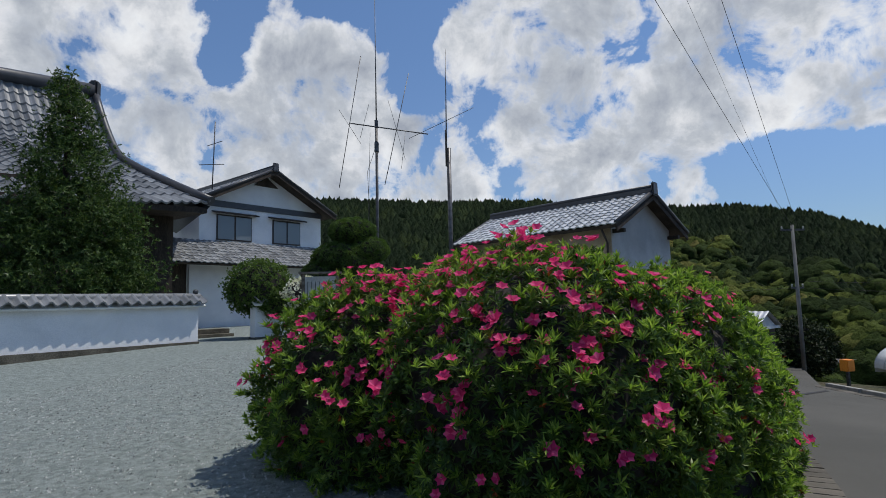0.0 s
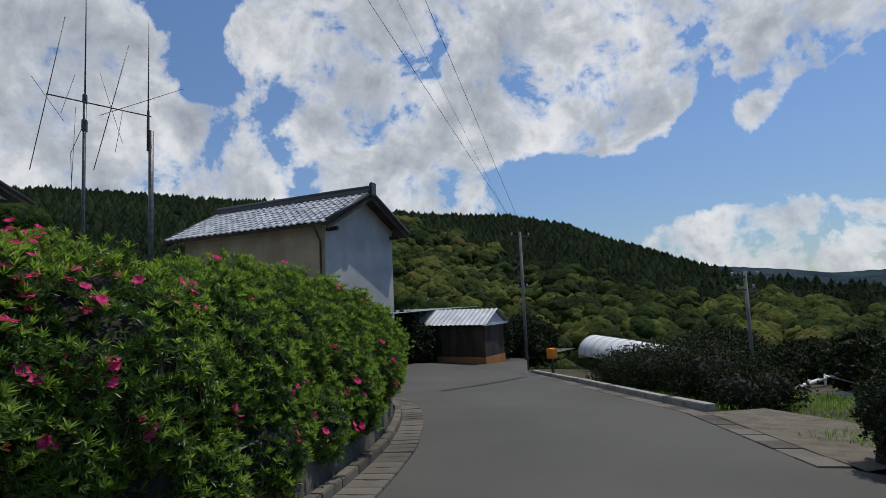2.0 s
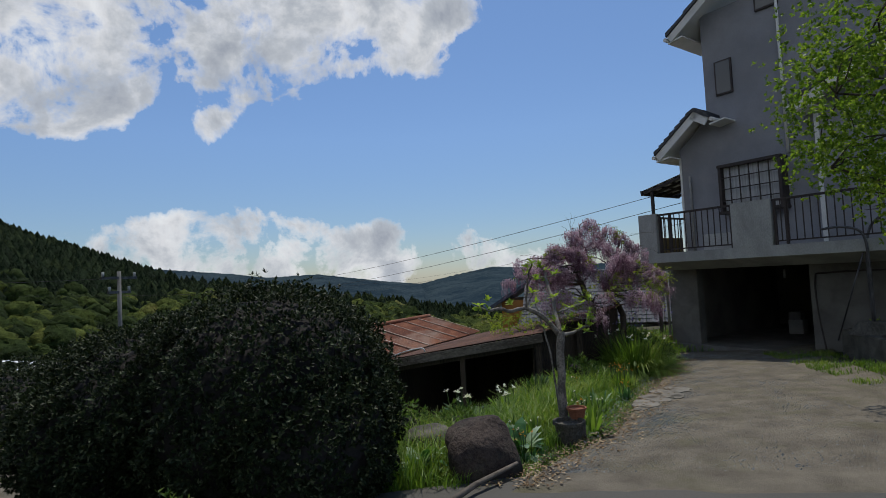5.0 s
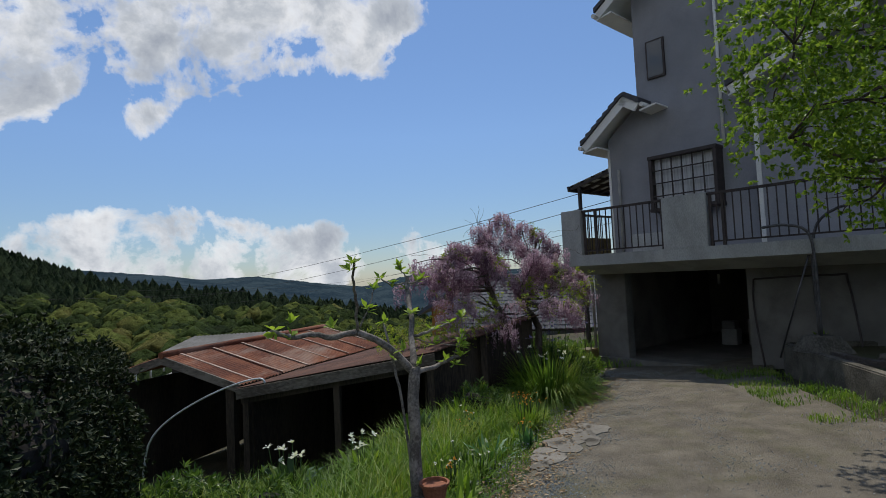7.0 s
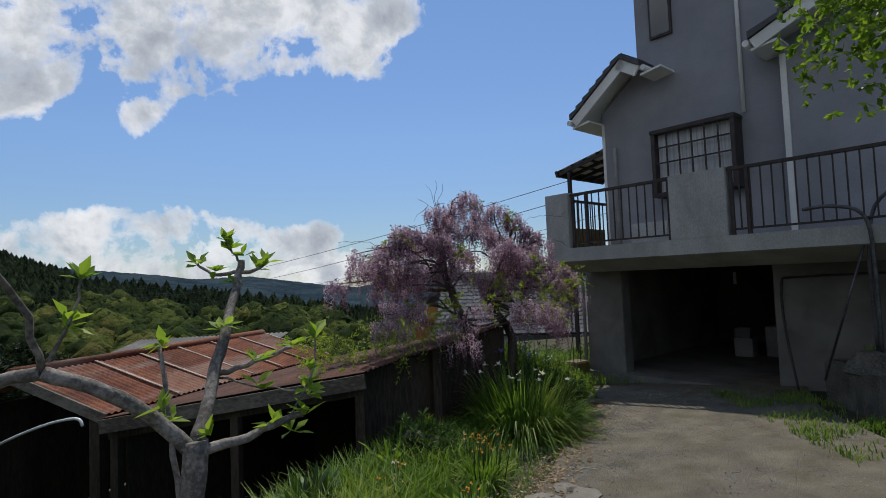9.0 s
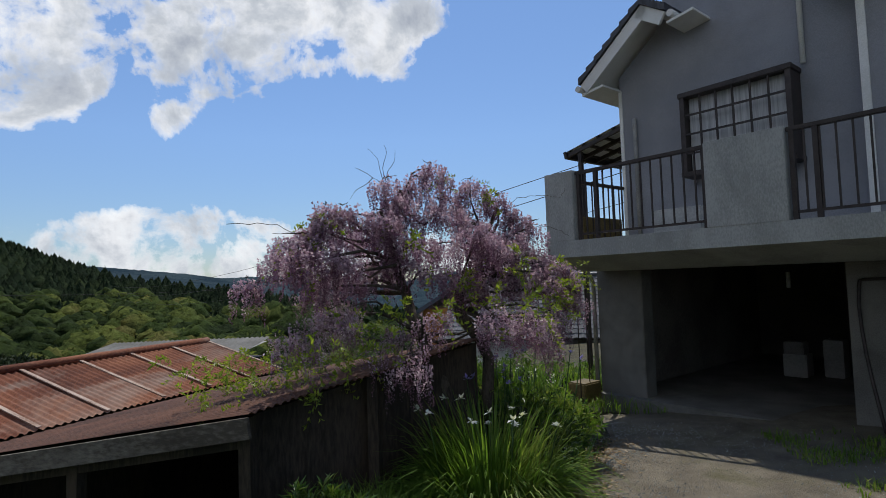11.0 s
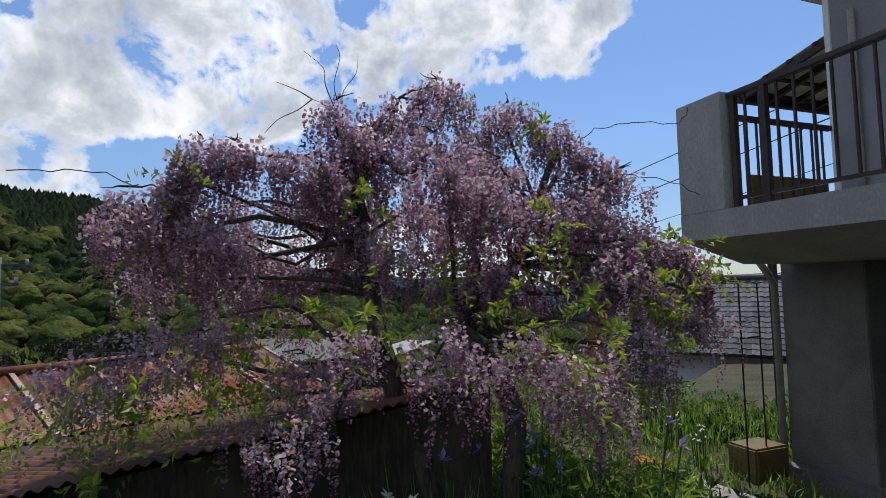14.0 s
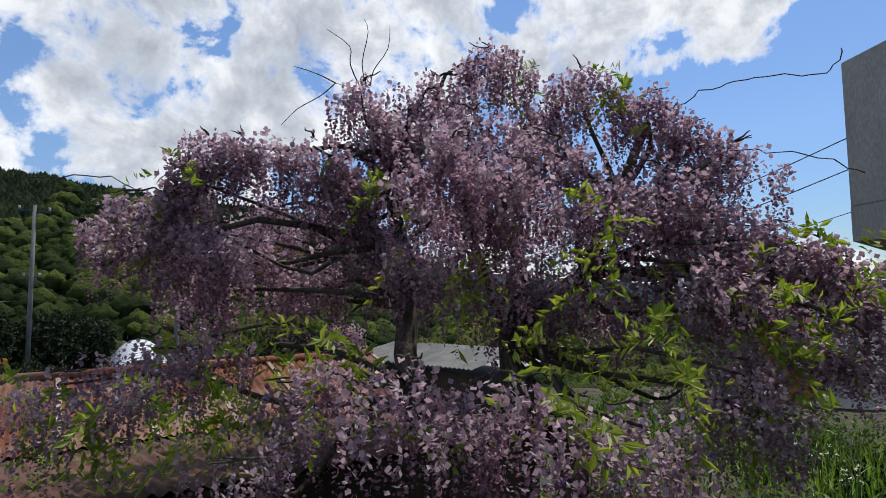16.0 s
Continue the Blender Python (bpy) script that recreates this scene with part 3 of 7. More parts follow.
def gable_house(name, m, width, length, eave, ridge, wall_mat, over=0.5, base=-0.5, tile=TILE, pieces=False, rake=0.45):
    """Gabled house: gable end along local x at y = 0, length along y. Returns its root."""
    root = empty(name, m)
    h = width / 2
    rise = (ridge - eave) / (h + over)
    wall_top = eave + rise * over - 0.06
    prism("wall", [(0, base), (width, base), (width, wall_top), (h, wall_top + rise * h), (0, wall_top)], 0, length, wall_mat, root)
    for side in (-1, 1):
        ex, rx = (-over, h) if side < 0 else (width + over, h)
        slab("roof", [(ex, -rake, eave), (rx, -rake, ridge), (rx, length + rake, ridge), (ex, length + rake, eave)], 0.1, DARK_WOOD, root)
        if side < 0:
            tile_slope(root, (ex, length + rake, eave + 0.005), (0, -1, 0), (h + over, 0, ridge - eave), length + 2 * rake, math.hypot(h + over, ridge - eave), tile, pieces=pieces)
        else:
            tile_slope(root, (ex, -rake, eave + 0.005), (0, 1, 0), (-(h + over), 0, ridge - eave), length + 2 * rake, math.hypot(h + over, ridge - eave), tile)
        for y in (-rake, length + rake):
            tubed("verge_tiles", [(ex, y, eave + 0.05), (rx, y, ridge + 0.05)], 0.07, TILE_DARK, root)
            slab("barge_board", [(ex, y - 0.02, eave - 0.1), (rx, y - 0.02, ridge - 0.1), (rx, y + 0.02, ridge - 0.1), (ex, y + 0.02, eave - 0.1)], 0.12, DARK_WOOD, root)
    bm = box(bmesh.new(), h - 0.14, h + 0.14, -rake - 0.05, length + rake + 0.05, ridge - 0.02, ridge + 0.16, 0.02)
    tube(bm, [(h, -rake - 0.1, ridge + 0.2), (h, length + rake + 0.1, ridge + 0.2)], 0.09)
    box(bm, h - 0.17, h + 0.17, -rake - 0.12, -rake - 0.02, ridge - 0.1, ridge + 0.36, 0.04)
    part("ridge_tiles", bm, TILE_DARK, root)
    return root


# storehouse beyond the azalea
B_AZ = math.degrees(math.atan2(0.67, 0.74))
shed = gable_house("storehouse", frame_at(5.35, 17.35, 0, B_AZ), 3.9, 6.4, 3.8, 5.05, GREY_PLASTER, 0.5, -1.6, TILE_SILVER, True)
tagged(shed, "grey plastered storehouse with silvery glazed tile roof", "storehouse")
boxed("side_wall", (-0.03, 0.03, 0.02, 6.38, -1.5, 3.85), TAN_WALL, shed, 0, "tan earthen side wall")
tubed("downpipe", [(-0.12, 0.1, -1), (-0.12, 0.1, 3.3), (-0.42, 0.1, 3.7)], 0.035, IRON_BROWN, shed)
for y in (-0.3,):
    for x in (0.1, 1.95, 3.8):
        boxed("purlin", (x - 0.06, x + 0.06, -0.4, 0.05, 3.86 + (1.25 if x == 1.95 else 0) * 0.92 - 0.25, 3.98 + (1.25 if x == 1.95 else 0) * 0.92 - 0.25), DARK_WOOD, shed)

# two-storey house behind the temple wall
h2 = gable_house("two_storey_house", frame_at(-11.4, 25.6, 0, 50.0), 7.0, 8.5, 6.5, 8.5, WHITE_PLASTER, 0.45, 0.3, TILE, rake=0.85)
tagged(h2, "white two-storey house with grey tiled gable roof", "house")


def sash_window(root, x0, x1, z0, z1, y, name="window", mat=GLASS_PALE, panes=2):
    w = part(name, box(bmesh.new(), x0, x1, y - 0.03, y + 0.02, z0, z1), IRON_BROWN, root)
    n = (x1 - x0) / panes
    for i in range(panes):
        boxed("pane", (x0 + i * n + 0.05, x0 + (i + 1) * n - 0.04, y - 0.05, y - 0.02, z0 + 0.06, z1 - 0.06), mat, w)
    return w


sash_window(h2, 0.85, 2.7, 4.8, 6.05, -0.02)
sash_window(h2, 3.9, 5.6, 4.8, 6.05, -0.02)
for x0, x1 in ((0.6, 2.95), (3.65, 5.85)):
    slab("window_hood", [(x0, -0.35, 6.12), (x1, -0.35, 6.12), (x1, 0, 6.22), (x0, 0, 6.22)], 0.06, IRON_BROWN, h2)
boxed("band", (-0.02, 7.02, -0.06, -0.003, 6.42, 6.72), TILE_DARK, h2, 0.01)
prism("gable_vent", [(2.8, 7.75), (4.2, 7.75), (3.5, 8.25)], -0.08, 0.0, DARK_WOOD, h2)
slab("lower_roof", [(-3.2, -1.8, 3.5), (7.3, -1.8, 3.5), (7.3, 0.0, 4.7), (-3.2, 0.0, 4.7)], 0.08, DARK_WOOD, h2)
tile_slope(h2, (-3.2, -1.8, 3.52), (1, 0, 0), (0, 1.8, 1.2), 10.5, 2.16, TILE)
boxed("porch_wall", (-0.7, 7.0, -0.6, -0.4, 0.3, 3.6), WHITE_PLASTER, h2)
# flat dark panel standing in for the shade of the entry recess
boxed("entrance", (-3.4, -0.7, -0.35, -0.28, 0.3, 3.6), DARK_WOOD, h2)
sash_window(h2, 4.2, 6.0, 1.9, 3.0, -0.62)

# temple roof
temple = tagged(empty("temple_hall"), "old temple hall with sweeping grey tile roof", "temple")


def build_temple():
    tip, knee, top = Vector((-8.6, 20.2, 5.4)), Vector((-13.9, 22.8, 7.75)), Vector((-15.5, 24.0, 11.1))
    run = Vector((-.8, -.6, 0)) * 15
    low, far = tip + run, top + run
    rows_n, cols_n = 22, 46
    V, F = [], []
    grid = []
    for j in range(rows_n + 1):
        t = j / rows_n
        a = tip.lerp(knee, t).lerp(knee.lerp(top, t), t).lerp(knee, 0.55 * math.sin(math.pi * t))
        b = a + run
        grid.append([a.lerp(b, i / cols_n) - Vector((0, 0, 0.35 * math.sin(math.pi * min(1, i / cols_n * 1.2)) * (1 - t))) for i in range(cols_n + 1)])
    for j in range(rows_n):
        for i in range(cols_n):
            o, u, v = grid[j][i], grid[j][i + 1] - grid[j][i], grid[j + 1][i] - grid[j][i]
            n = Vector((0.3, -0.4, 0.85))
            xs = [0, 0.25, 0.5, 0.75, 1.0]
            zs = [0.10, 0.035, 0.0, 0.035, 0.10]
            k = len(V)
            for x, z in zip(xs, zs):
                V += [tuple(o + u * x + n * (z - 0.02)), tuple(o + u * x + n * (z + 0.06)), tuple(o + u * x + v * 1.05 + n * z)]
            for q in range(4):
                F += [(k + 3 * q, k + 3 * q + 3, k + 3 * q + 4, k + 3 * q + 1), (k + 3 * q + 1, k + 3 * q + 4, k + 3 * q + 5, k + 3 * q + 2)]
    tagged(raw_mesh("tile_field", V, F, TILE, temple), kind="stuff")
    hip = [grid[j][0] + Vector((0.05, 0, 0.12)) for j in range(rows_n + 1)]
    tubed("hip_ridge", hip, 0.16, TILE_DARK, temple)
    for off in (0.6, 1.15):
        tubed("descending_ridge", [p + run.normalized() * off + Vector((0, 0, 0.1)) for p in hip[rows_n // 2:]], 0.13, TILE, temple)
    bm = bmesh.new()
    tube(bm, [top + Vector((0, 0, 0.3)), far + Vector((0, 0, 0.3))], 0.30, 10)
    box(bm, top.x - 0.2, top.x + 0.2, top.y - 0.2, top.y + 0.2, top.z, top.z + 0.75, 0.08)
    part("main_ridge", bm, TILE_DARK, temple)
    slab("eave_soffit", [tip - Vector((0.1, 0, 0.15)), low - Vector((0, 0, 0.15)), low + Vector((-3, 3, 0)), tip + Vector((-3.5, 3, 0))], 0.2, DARK_WOOD, temple)
    # the hip's other slope, seen edge on
    slab("end_slope", [tip + Vector((0, 0, -0.1)), knee + Vector((0, 0, -.1)), knee + Vector((-3, 4.5, 0)), tip + Vector((-4.2, 6.3, -.1))], 0.15, TILE_DARK, temple)
    boxed("hall_wall", (0, 9, 0, 0.3, 0.3, 6.2), DARK_WOOD, temple, m=pose(-10.6, 21.4, 0, 0, 0, 217))


build_temple()

# ---- temple wall with tile coping ----
def coped_wall(name, m, length, label):
    w = tagged(empty(name, m), label, "garden wall", kind="structure")
    boxed("plaster", (0, length, -0.13, 0.13, 0.05, 0.98), WHITE_PLASTER, w, 0.01)
    boxed("footing", (-0.01, length + 0.01, -0.18, 0.18, -0.2, 0.08), OLD_CONCRETE, w, 0.01)
    slab("coping_bed", [(-0.1, -0.30, 0.98), (length + 0.1, -0.30, 0.98), (length + 0.1, 0, 1.16), (-0.1, 0, 1.16)], 0.05, TRIM_WHITE, w)
    slab("coping_bed", [(-0.1, 0.30, 0.98), (length + 0.1, 0.30, 0.98), (length + 0.1, 0, 1.16), (-0.1, 0, 1.16)], 0.05, TRIM_WHITE, w)
    tile_slope(w, (-0.1, -0.33, 1.0), (1, 0, 0), (0, 0.33, 0.19), length + 0.2, 0.38, TILE, (0.24, 0.38), wave=0.10)
    tile_slope(w, (length + 0.1, 0.33, 1.0), (-1, 0, 0), (0, -0.33, 0.19), length + 0.2, 0.38, TILE, (0.24, 0.38), wave=0.10)
    bm = bmesh.new()
    tube(bm, [(-0.1, 0, 1.22), (length + 0.1, 0, 1.22)], 0.075)
    box(bm, -0.1, length + 0.1, -0.09, 0.09, 1.12, 1.2)
    part("ridge_tiles", bm, TILE, w)
    bm = bmesh.new()
    bmesh.ops.create_uvsphere(bm, u_segments=10, v_segments=8, radius=0.07, matrix=pose(0.02, 0, 1.33))
    part("finial", bm, TILE_DARK, w)
    return w


WALL_AZ = math.degrees(math.atan2(-0.78, -0.63))
coped_wall("wall_west", frame_at(-6.36, 14.2, 0.64, WALL_AZ), 9.0, "long white plastered wall with grey tile coping")
coped_wall("wall_east", frame_at(-6.36 + 0.63 * 5.4, 14.2 + 0.78 * 5.4, 0.64, WALL_AZ), 3.8, "short white plastered wall with grey tile coping")

# ---- azalea bank ----
def build_azalea():
    rng = np.random.default_rng(3)
    root = tagged(empty("azalea_bush"), "large clipped azalea bush with pink flowers on a kerbed bank", "flowering bush")
    L = [(-0.55, 5.0, 0.75, 1.02, 1.05, 0.98), (0.65, 4.15, 0.86, 1.1, 1.2, 1.02), (1.42, 4.75, 0.80, 1.08, 1.2, 0.95), (2.12, 5.8, 0.72, 1.0, 1.2, 0.95),
         (0.6, 5.4, 0.95, 1.3, 1.2, 1.0), (2.4, 7.0, 0.72, 1.35, 1.3, 1.12), (3.1, 8.3, 0.68, 1.3, 1.35, 1.1), (3.7, 9.6, 0.65, 1.35, 1.4, 1.05), (4.5, 10.9, 0.5, 1.2, 1.3, 0.95),
         (2.6, 6.1, 0.40, 0.72, 0.95, 0.72), (1.9, 4.65, 0.12, 0.72, 0.65, 0.55), (1.95, 5.5, 0.15, 0.85, 0.9, 0.6), (2.75, 6.7, 0.2, 0.65, 0.9, 0.6), (2.7, 5.4, 0.05, 0.5, 0.6, 0.45), (3.15, 6.35, 0.08, 0.6, 0.7, 0.5), (3.75, 7.5, 0.08, 0.65, 0.8, 0.55), (3.55, 7.6, 0.32, 0.8, 1.2, 0.75), (4.35, 9.3, 0.22, 0.85, 1.2, 0.75), (4.95, 10.9, 0.15, 0.8, 1.2, 0.75), (5.3, 12.1, 0.1, 0.6, 0.75, 0.7)]
    P, N = lobes_surface(L, 470, rng, -0.35, 0.10)
    N2 = unit(N + np.array([0, 0, 0.5]) + rng.normal(0, 0.25, N.shape))
    leaves("crown", P - N * 0.03, N2, 9, 0.066, 0.016, (28, 82), AZALEA_LEAF, root, rng)
    sel = rng.choice(len(P), int(len(P) * 0.21), replace=False)
    T = P[sel] + N[sel] * rng.uniform(0.0, 0.075, (len(sel), 1))
    up_n = unit(N[sel] * 0.45 + np.array([0, 0, 0.9]) + rng.normal(0, 0.18, N[sel].shape))
    leaves("shoot_leaves", T, up_n, 13, 0.070, 0.015, (12, 70), AZALEA_SUNLIT, root, rng)["kind"] = "stuff"
    # added dark core: blocks light and darkens the gaps in the crown
    heap("twig_mass", L, 0.90, CORE_SHADE, root)
    pick = rng.choice(len(P), 700, replace=False)
    leaves("young_leaves", P[pick] + N[pick] * 0.02, N2[pick], 4, 0.045, 0.014, (5, 45), RED_BUD, root, rng)
    # open flowers: five petals and a darker throat
    bm = bmesh.new()
    for k in range(6):
        a = 2 * math.pi * k / 6
        for lift, spread in ((0.016, 1.0),):
            c, s = math.cos(a), math.sin(a)
            q = [(0, 0, 0), (0.026 * c - 0.018 * s, 0.026 * s + 0.018 * c, 0.018), (0.046 * c, 0.046 * s, 0.020), (0.026 * c + 0.018 * s, 0.026 * s - 0.018 * c, 0.018)]
            bm.faces.new([bm.verts.new(v) for v in q])
    flower = bpy.data.meshes.new("flower")
    bm.to_mesh(flower)
    bm.free()
    flower.materials.append(AZALEA_PETAL)
    up = (N[:, 2] > -0.3) & ((N[:, 1] < 0.35) | (N[:, 2] > 0.5))
    w = np.where(up, np.exp(-((P[:, 0] + 0.1) / 1.3) ** 2) * (0.12 + np.clip(P[:, 2] - 0.3, 0, 2)) + 0.05 * np.exp(-((P[:, 1] - 5) / 4) ** 2), 0)
    for i in rng.choice(len(P), 680, replace=False, p=w / w.sum()):
        for c in range(int(rng.integers(1, 4))):
            n = Vector(unit(N[i] * 0.7 + np.array([0, 0, 0.5]) + rng.normal(0, 0.35, 3)))
            q = Vector(P[i] + N[i] * 0.055 + rng.normal(0, 0.035, 3))
            m = Matrix.Translation(q) @ n.to_track_quat("Z", "Y").to_matrix().to_4x4() @ pose(0, 0, 0, 0, 0, float(rng.uniform(0, 90))) @ Matrix.Scale(float(rng.uniform(0.75, 1.1)), 4)
            shared("flower", flower, root, m)


build_azalea()


def build_bank():
    """Retaining wall and gutter round the azalea."""
    ys = np.concatenate([np.arange(3.9, 14.4, 0.35), [14.4]])
    bm = bmesh.new()
    prof = []
    for y in ys:
        x, x2 = x_edge(y), x_edge(y + 0.1)
        d = Vector((x2 - x, 0.1, 0)).normalized()
        nrm = Vector((d.y, -d.x, 0))
        zt = z_road(x, y) + 0.62 + 0.1 * step(9, 14, y)
        p = Vector((x, y, 0))
        row = [p + nrm * o + Vector((0, 0, z)) for o, z in ((-0.22, zt), (-0.05, zt), (0.02, z_road(x, y) - 0.2))]
        prof.append([bm.verts.new(q) for q in row])
    for a, b in zip(prof, prof[1:]):
        for k in range(2):
            bm.faces.new((a[k], a[k + 1], b[k + 1], b[k]))
    tagged(part("bank_wall", bm, OLD_CONCRETE), "stained low concrete retaining wall under the azalea", "retaining wall", kind="structure")


build_bank()

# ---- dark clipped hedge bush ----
def shrub(name, L, per_m2, k, length, width, material, label, category, seed=1, zmin=-3.0, rough=0.1, core=0.92, tilt=(15, 85), core_mat=CORE_SHADE):
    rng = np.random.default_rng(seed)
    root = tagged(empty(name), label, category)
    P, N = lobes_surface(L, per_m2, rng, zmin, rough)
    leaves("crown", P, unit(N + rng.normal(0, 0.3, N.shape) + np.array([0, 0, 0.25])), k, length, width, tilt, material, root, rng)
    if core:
        heap("twig_mass", L, core, core_mat, root)
    return root


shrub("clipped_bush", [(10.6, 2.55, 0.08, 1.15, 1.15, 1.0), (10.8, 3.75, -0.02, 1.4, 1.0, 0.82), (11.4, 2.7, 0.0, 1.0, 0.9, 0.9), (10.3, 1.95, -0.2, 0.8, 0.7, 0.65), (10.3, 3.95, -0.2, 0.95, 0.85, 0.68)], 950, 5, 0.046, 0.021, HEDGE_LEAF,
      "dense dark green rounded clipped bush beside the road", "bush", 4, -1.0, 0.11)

# ---- grey house with garage ----
HOUSE = pose(21.32, -1.54, -1.05, 0, 0, -128.3)
house = tagged(empty("garage_house", HOUSE), "grey stuccoed house with concrete balcony over a garage", "house")


def build_house():
    h = house
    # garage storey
    boxed("pier", (-0.13, 0.69, 1.4, 1.7, -0.4, 2.3), DIM_CONCRETE, h, 0.01)
    boxed("garage_wall", (3.37, 9.5, 1.4, 1.7, -0.4, 2.3), DIM_CONCRETE, h, 0.01)
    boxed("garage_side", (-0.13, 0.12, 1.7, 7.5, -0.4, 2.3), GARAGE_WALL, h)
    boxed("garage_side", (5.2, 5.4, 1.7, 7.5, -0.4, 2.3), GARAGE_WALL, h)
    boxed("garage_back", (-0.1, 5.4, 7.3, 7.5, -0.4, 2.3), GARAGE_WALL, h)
    boxed("garage_floor", (-0.1, 5.4, 1.25, 7.4, -0.4, 0.07), DIM_CONCRETE, h)
    boxed("lintel", (0.69, 3.37, 1.42, 1.68, 2.12, 2.3), DIM_CONCRETE, h)
    # balcony
    prism_m = [(0.0, 2.27), (0.0, 2.51), (0.16, 2.51), (0.16, 2.42), (2.05, 2.42), (2.05, 2.06), (0.75, 2.06)]
    bm = bmesh.new()
    a = [bm.verts.new((0.0, y, z)) for y, z in prism_m]
    b = [bm.verts.new((9.5, y, z)) for y, z in prism_m]
    bm.faces.new(a)
    bm.faces.new(b[::-1])
    for i in range(len(a)):
        bm.faces.new((a[i], b[i], b[(i + 1) % len(a)], a[(i + 1) % len(a)]))
    bmesh.ops.recalc_face_normals(bm, faces=bm.faces)
    part("balcony_slab", bm, BALCONY, h)
    boxed("balcony_panel", (0.0, 0.51, -0.004, 0.15, 2.505, 3.53), BALCONY, h, 0.008)
    boxed("balcony_panel", (2.41, 3.27, -0.004, 0.15, 2.505, 3.52), BALCONY, h, 0.008)
    for x0, x1 in ((0.54, 2.41), (3.29, 8.6)):
        r = tagged(new("balcony_rail"), "brown painted iron bar railing")
        r.parent = h
        boxed("top_rail", (x0 - 0.02, x1, 0.045, 0.105, 3.46, 3.51), IRON_BROWN, r, 0.008)
        boxed("bottom_rail", (x0, x1, 0.06, 0.09, 2.58, 2.61), IRON_BROWN, r)
        posts = [x0 + 0.03, x0 + 0.32, x1 - 0.03] if x0 < 1 else [x0 + 0.03, x0 + 0.25, x1 - 0.03]
        for x in posts:
            boxed("post", (x - 0.025, x + 0.025, 0.05, 0.10, 2.5, 3.47), IRON_BROWN, r)
        n = round((x1 - x0) / 0.145)
        for i in range(1, n):
            x = x0 + (x1 - x0) * i / n
            boxed("bar", (x - 0.009, x + 0.009, 0.066, 0.084, 2.6, 3.47), IRON_BROWN, r)
    r = tagged(new("balcony_rail"), "brown painted iron bar railing")
    r.parent = h
    boxed("top_rail", (0.05, 0.10, 0.15, 2.0, 3.46, 3.51), IRON_BROWN, r)
    for i in range(1, 12):
        boxed("bar", (0.066, 0.084, 0.15 + i * 0.155, 0.168 + i * 0.155, 2.42, 3.47), IRON_BROWN, r)
    # house body: lower storey with its lean-to roof, then upper storey
    prism("wall", [(0.08, 2.3), (3.62, 2.3), (3.62, 9.0), (0.95, 9.0), (0.95, 6.15), (0.08, 5.45)], 2.05, 8.0, RENDER_GREY, h, "grey stucco wall")
    boxed("wing_wall", (3.62, 9.5, 1.85, 8.0, 2.3, 5.75), RENDER_GREY, h)
    boxed("wall", (3.62, 9.5, 2.06, 8.0, 5.75, 9.0), RENDER_GREY, h)
    boxed("corner_strip", (3.57, 3.66, 1.82, 1.90, 2.42, 5.55), TRIM_WHITE, h)
    boxed("corner_strip", (0.06, 0.12, 2.03, 2.09, 2.42, 5.2), TRIM_WHITE, h)

    def raked_roof(x0, z0, x1, z1, y0, y1, name):
        r = new(name)
        r.parent = h
        slab("roof_deck", [(x0, y0, z0), (x1, y0, z1), (x1, y1, z1), (x0, y1, z0)], 0.05, TRIM_WHITE, r)
        slab("barge_board", [(x0, y0 - 0.03, z0 - 0.01), (x1, y0 - 0.03, z1 - 0.01), (x1, y0 + 0.02, z1 - 0.01), (x0, y0 + 0.02, z0 - 0.01)], 0.2, TRIM_WHITE, r, "white barge board")
        slab("soffit", [(x0, y0, z0 - 0.16), (x0 + 0.42, y0, z0 - 0.1), (x0 + 0.42, y1, z0 - 0.1), (x0, y1, z0 - 0.16)], 0.04, TRIM_WHITE, r)
        s = 1 if x1 > x0 else -1
        n = 7
        bm = bmesh.new()
        for i in range(n):
            t0, t1 = i / n, (i + 1) / n
            xa, xb = x0 + (x1 - x0) * t0, x0 + (x1 - x0) * t1
            za, zb = z0 + (z1 - z0) * t0, z0 + (z1 - z0) * t1
            vs = []
            for y in (y0 - 0.07, y1):
                vs.append([bm.verts.new(q) for q in ((xa - 0.02 * s, y, za), (xa - 0.02 * s, y, za + 0.12), (xb, y, zb + 0.075), (xb, y, zb))])
            A, B = vs
            bm.faces.new(A)
            bm.faces.new(B[::-1])
            for k in range(4):
                bm.faces.new((A[k], B[k], B[(k + 1) % 4], A[(k + 1) % 4]))
        bmesh.ops.recalc_face_normals(bm, faces=bm.faces)
        part("tiles", bm, TILE_DARK, r, "dark grey roof tiles")
        tubed("gutter", [(x0 - 0.07 * s, y0 - 0.02, z0 - 0.05), (x0 - 0.07 * s, y1, z0 - 0.05)], 0.055, TRIM_WHITE, r)
        return r

    raked_roof(-0.32, 5.33, 0.88, 6.28, 1.5, 8.0, "lower_roof")
    raked_roof(1.28, 6.02, 0.88, 6.28, 1.5, 2.05, "lower_roof")
    raked_roof(0.3, 8.55, 4.2, 11.2, 1.5, 8.5, "upper_roof")
    raked_roof(3.3, 5.78, 6.5, 7.2, 1.35, 3.0, "wing_roof")
    tubed("downpipe", [(2.91, 2.0, 4.78), (2.91, 2.0, 9.2)], 0.035, TRIM_WHITE, h)
    tubed("downpipe", [(0.36, 2.0, 2.42), (0.36, 2.0, 4.65)], 0.035, CONCRETE, h)
    # bay window with lattice
    bay = boxed("bay_window", (1.30, 2.87, 1.66, 2.05, 4.66, 4.74), IRON_BROWN, h, 0.01, "dark framed bay window with lattice panes")
    boxed("sill", (1.30, 2.87, 1.66, 2.05, 3.44, 3.52), IRON_BROWN, bay, 0.01)
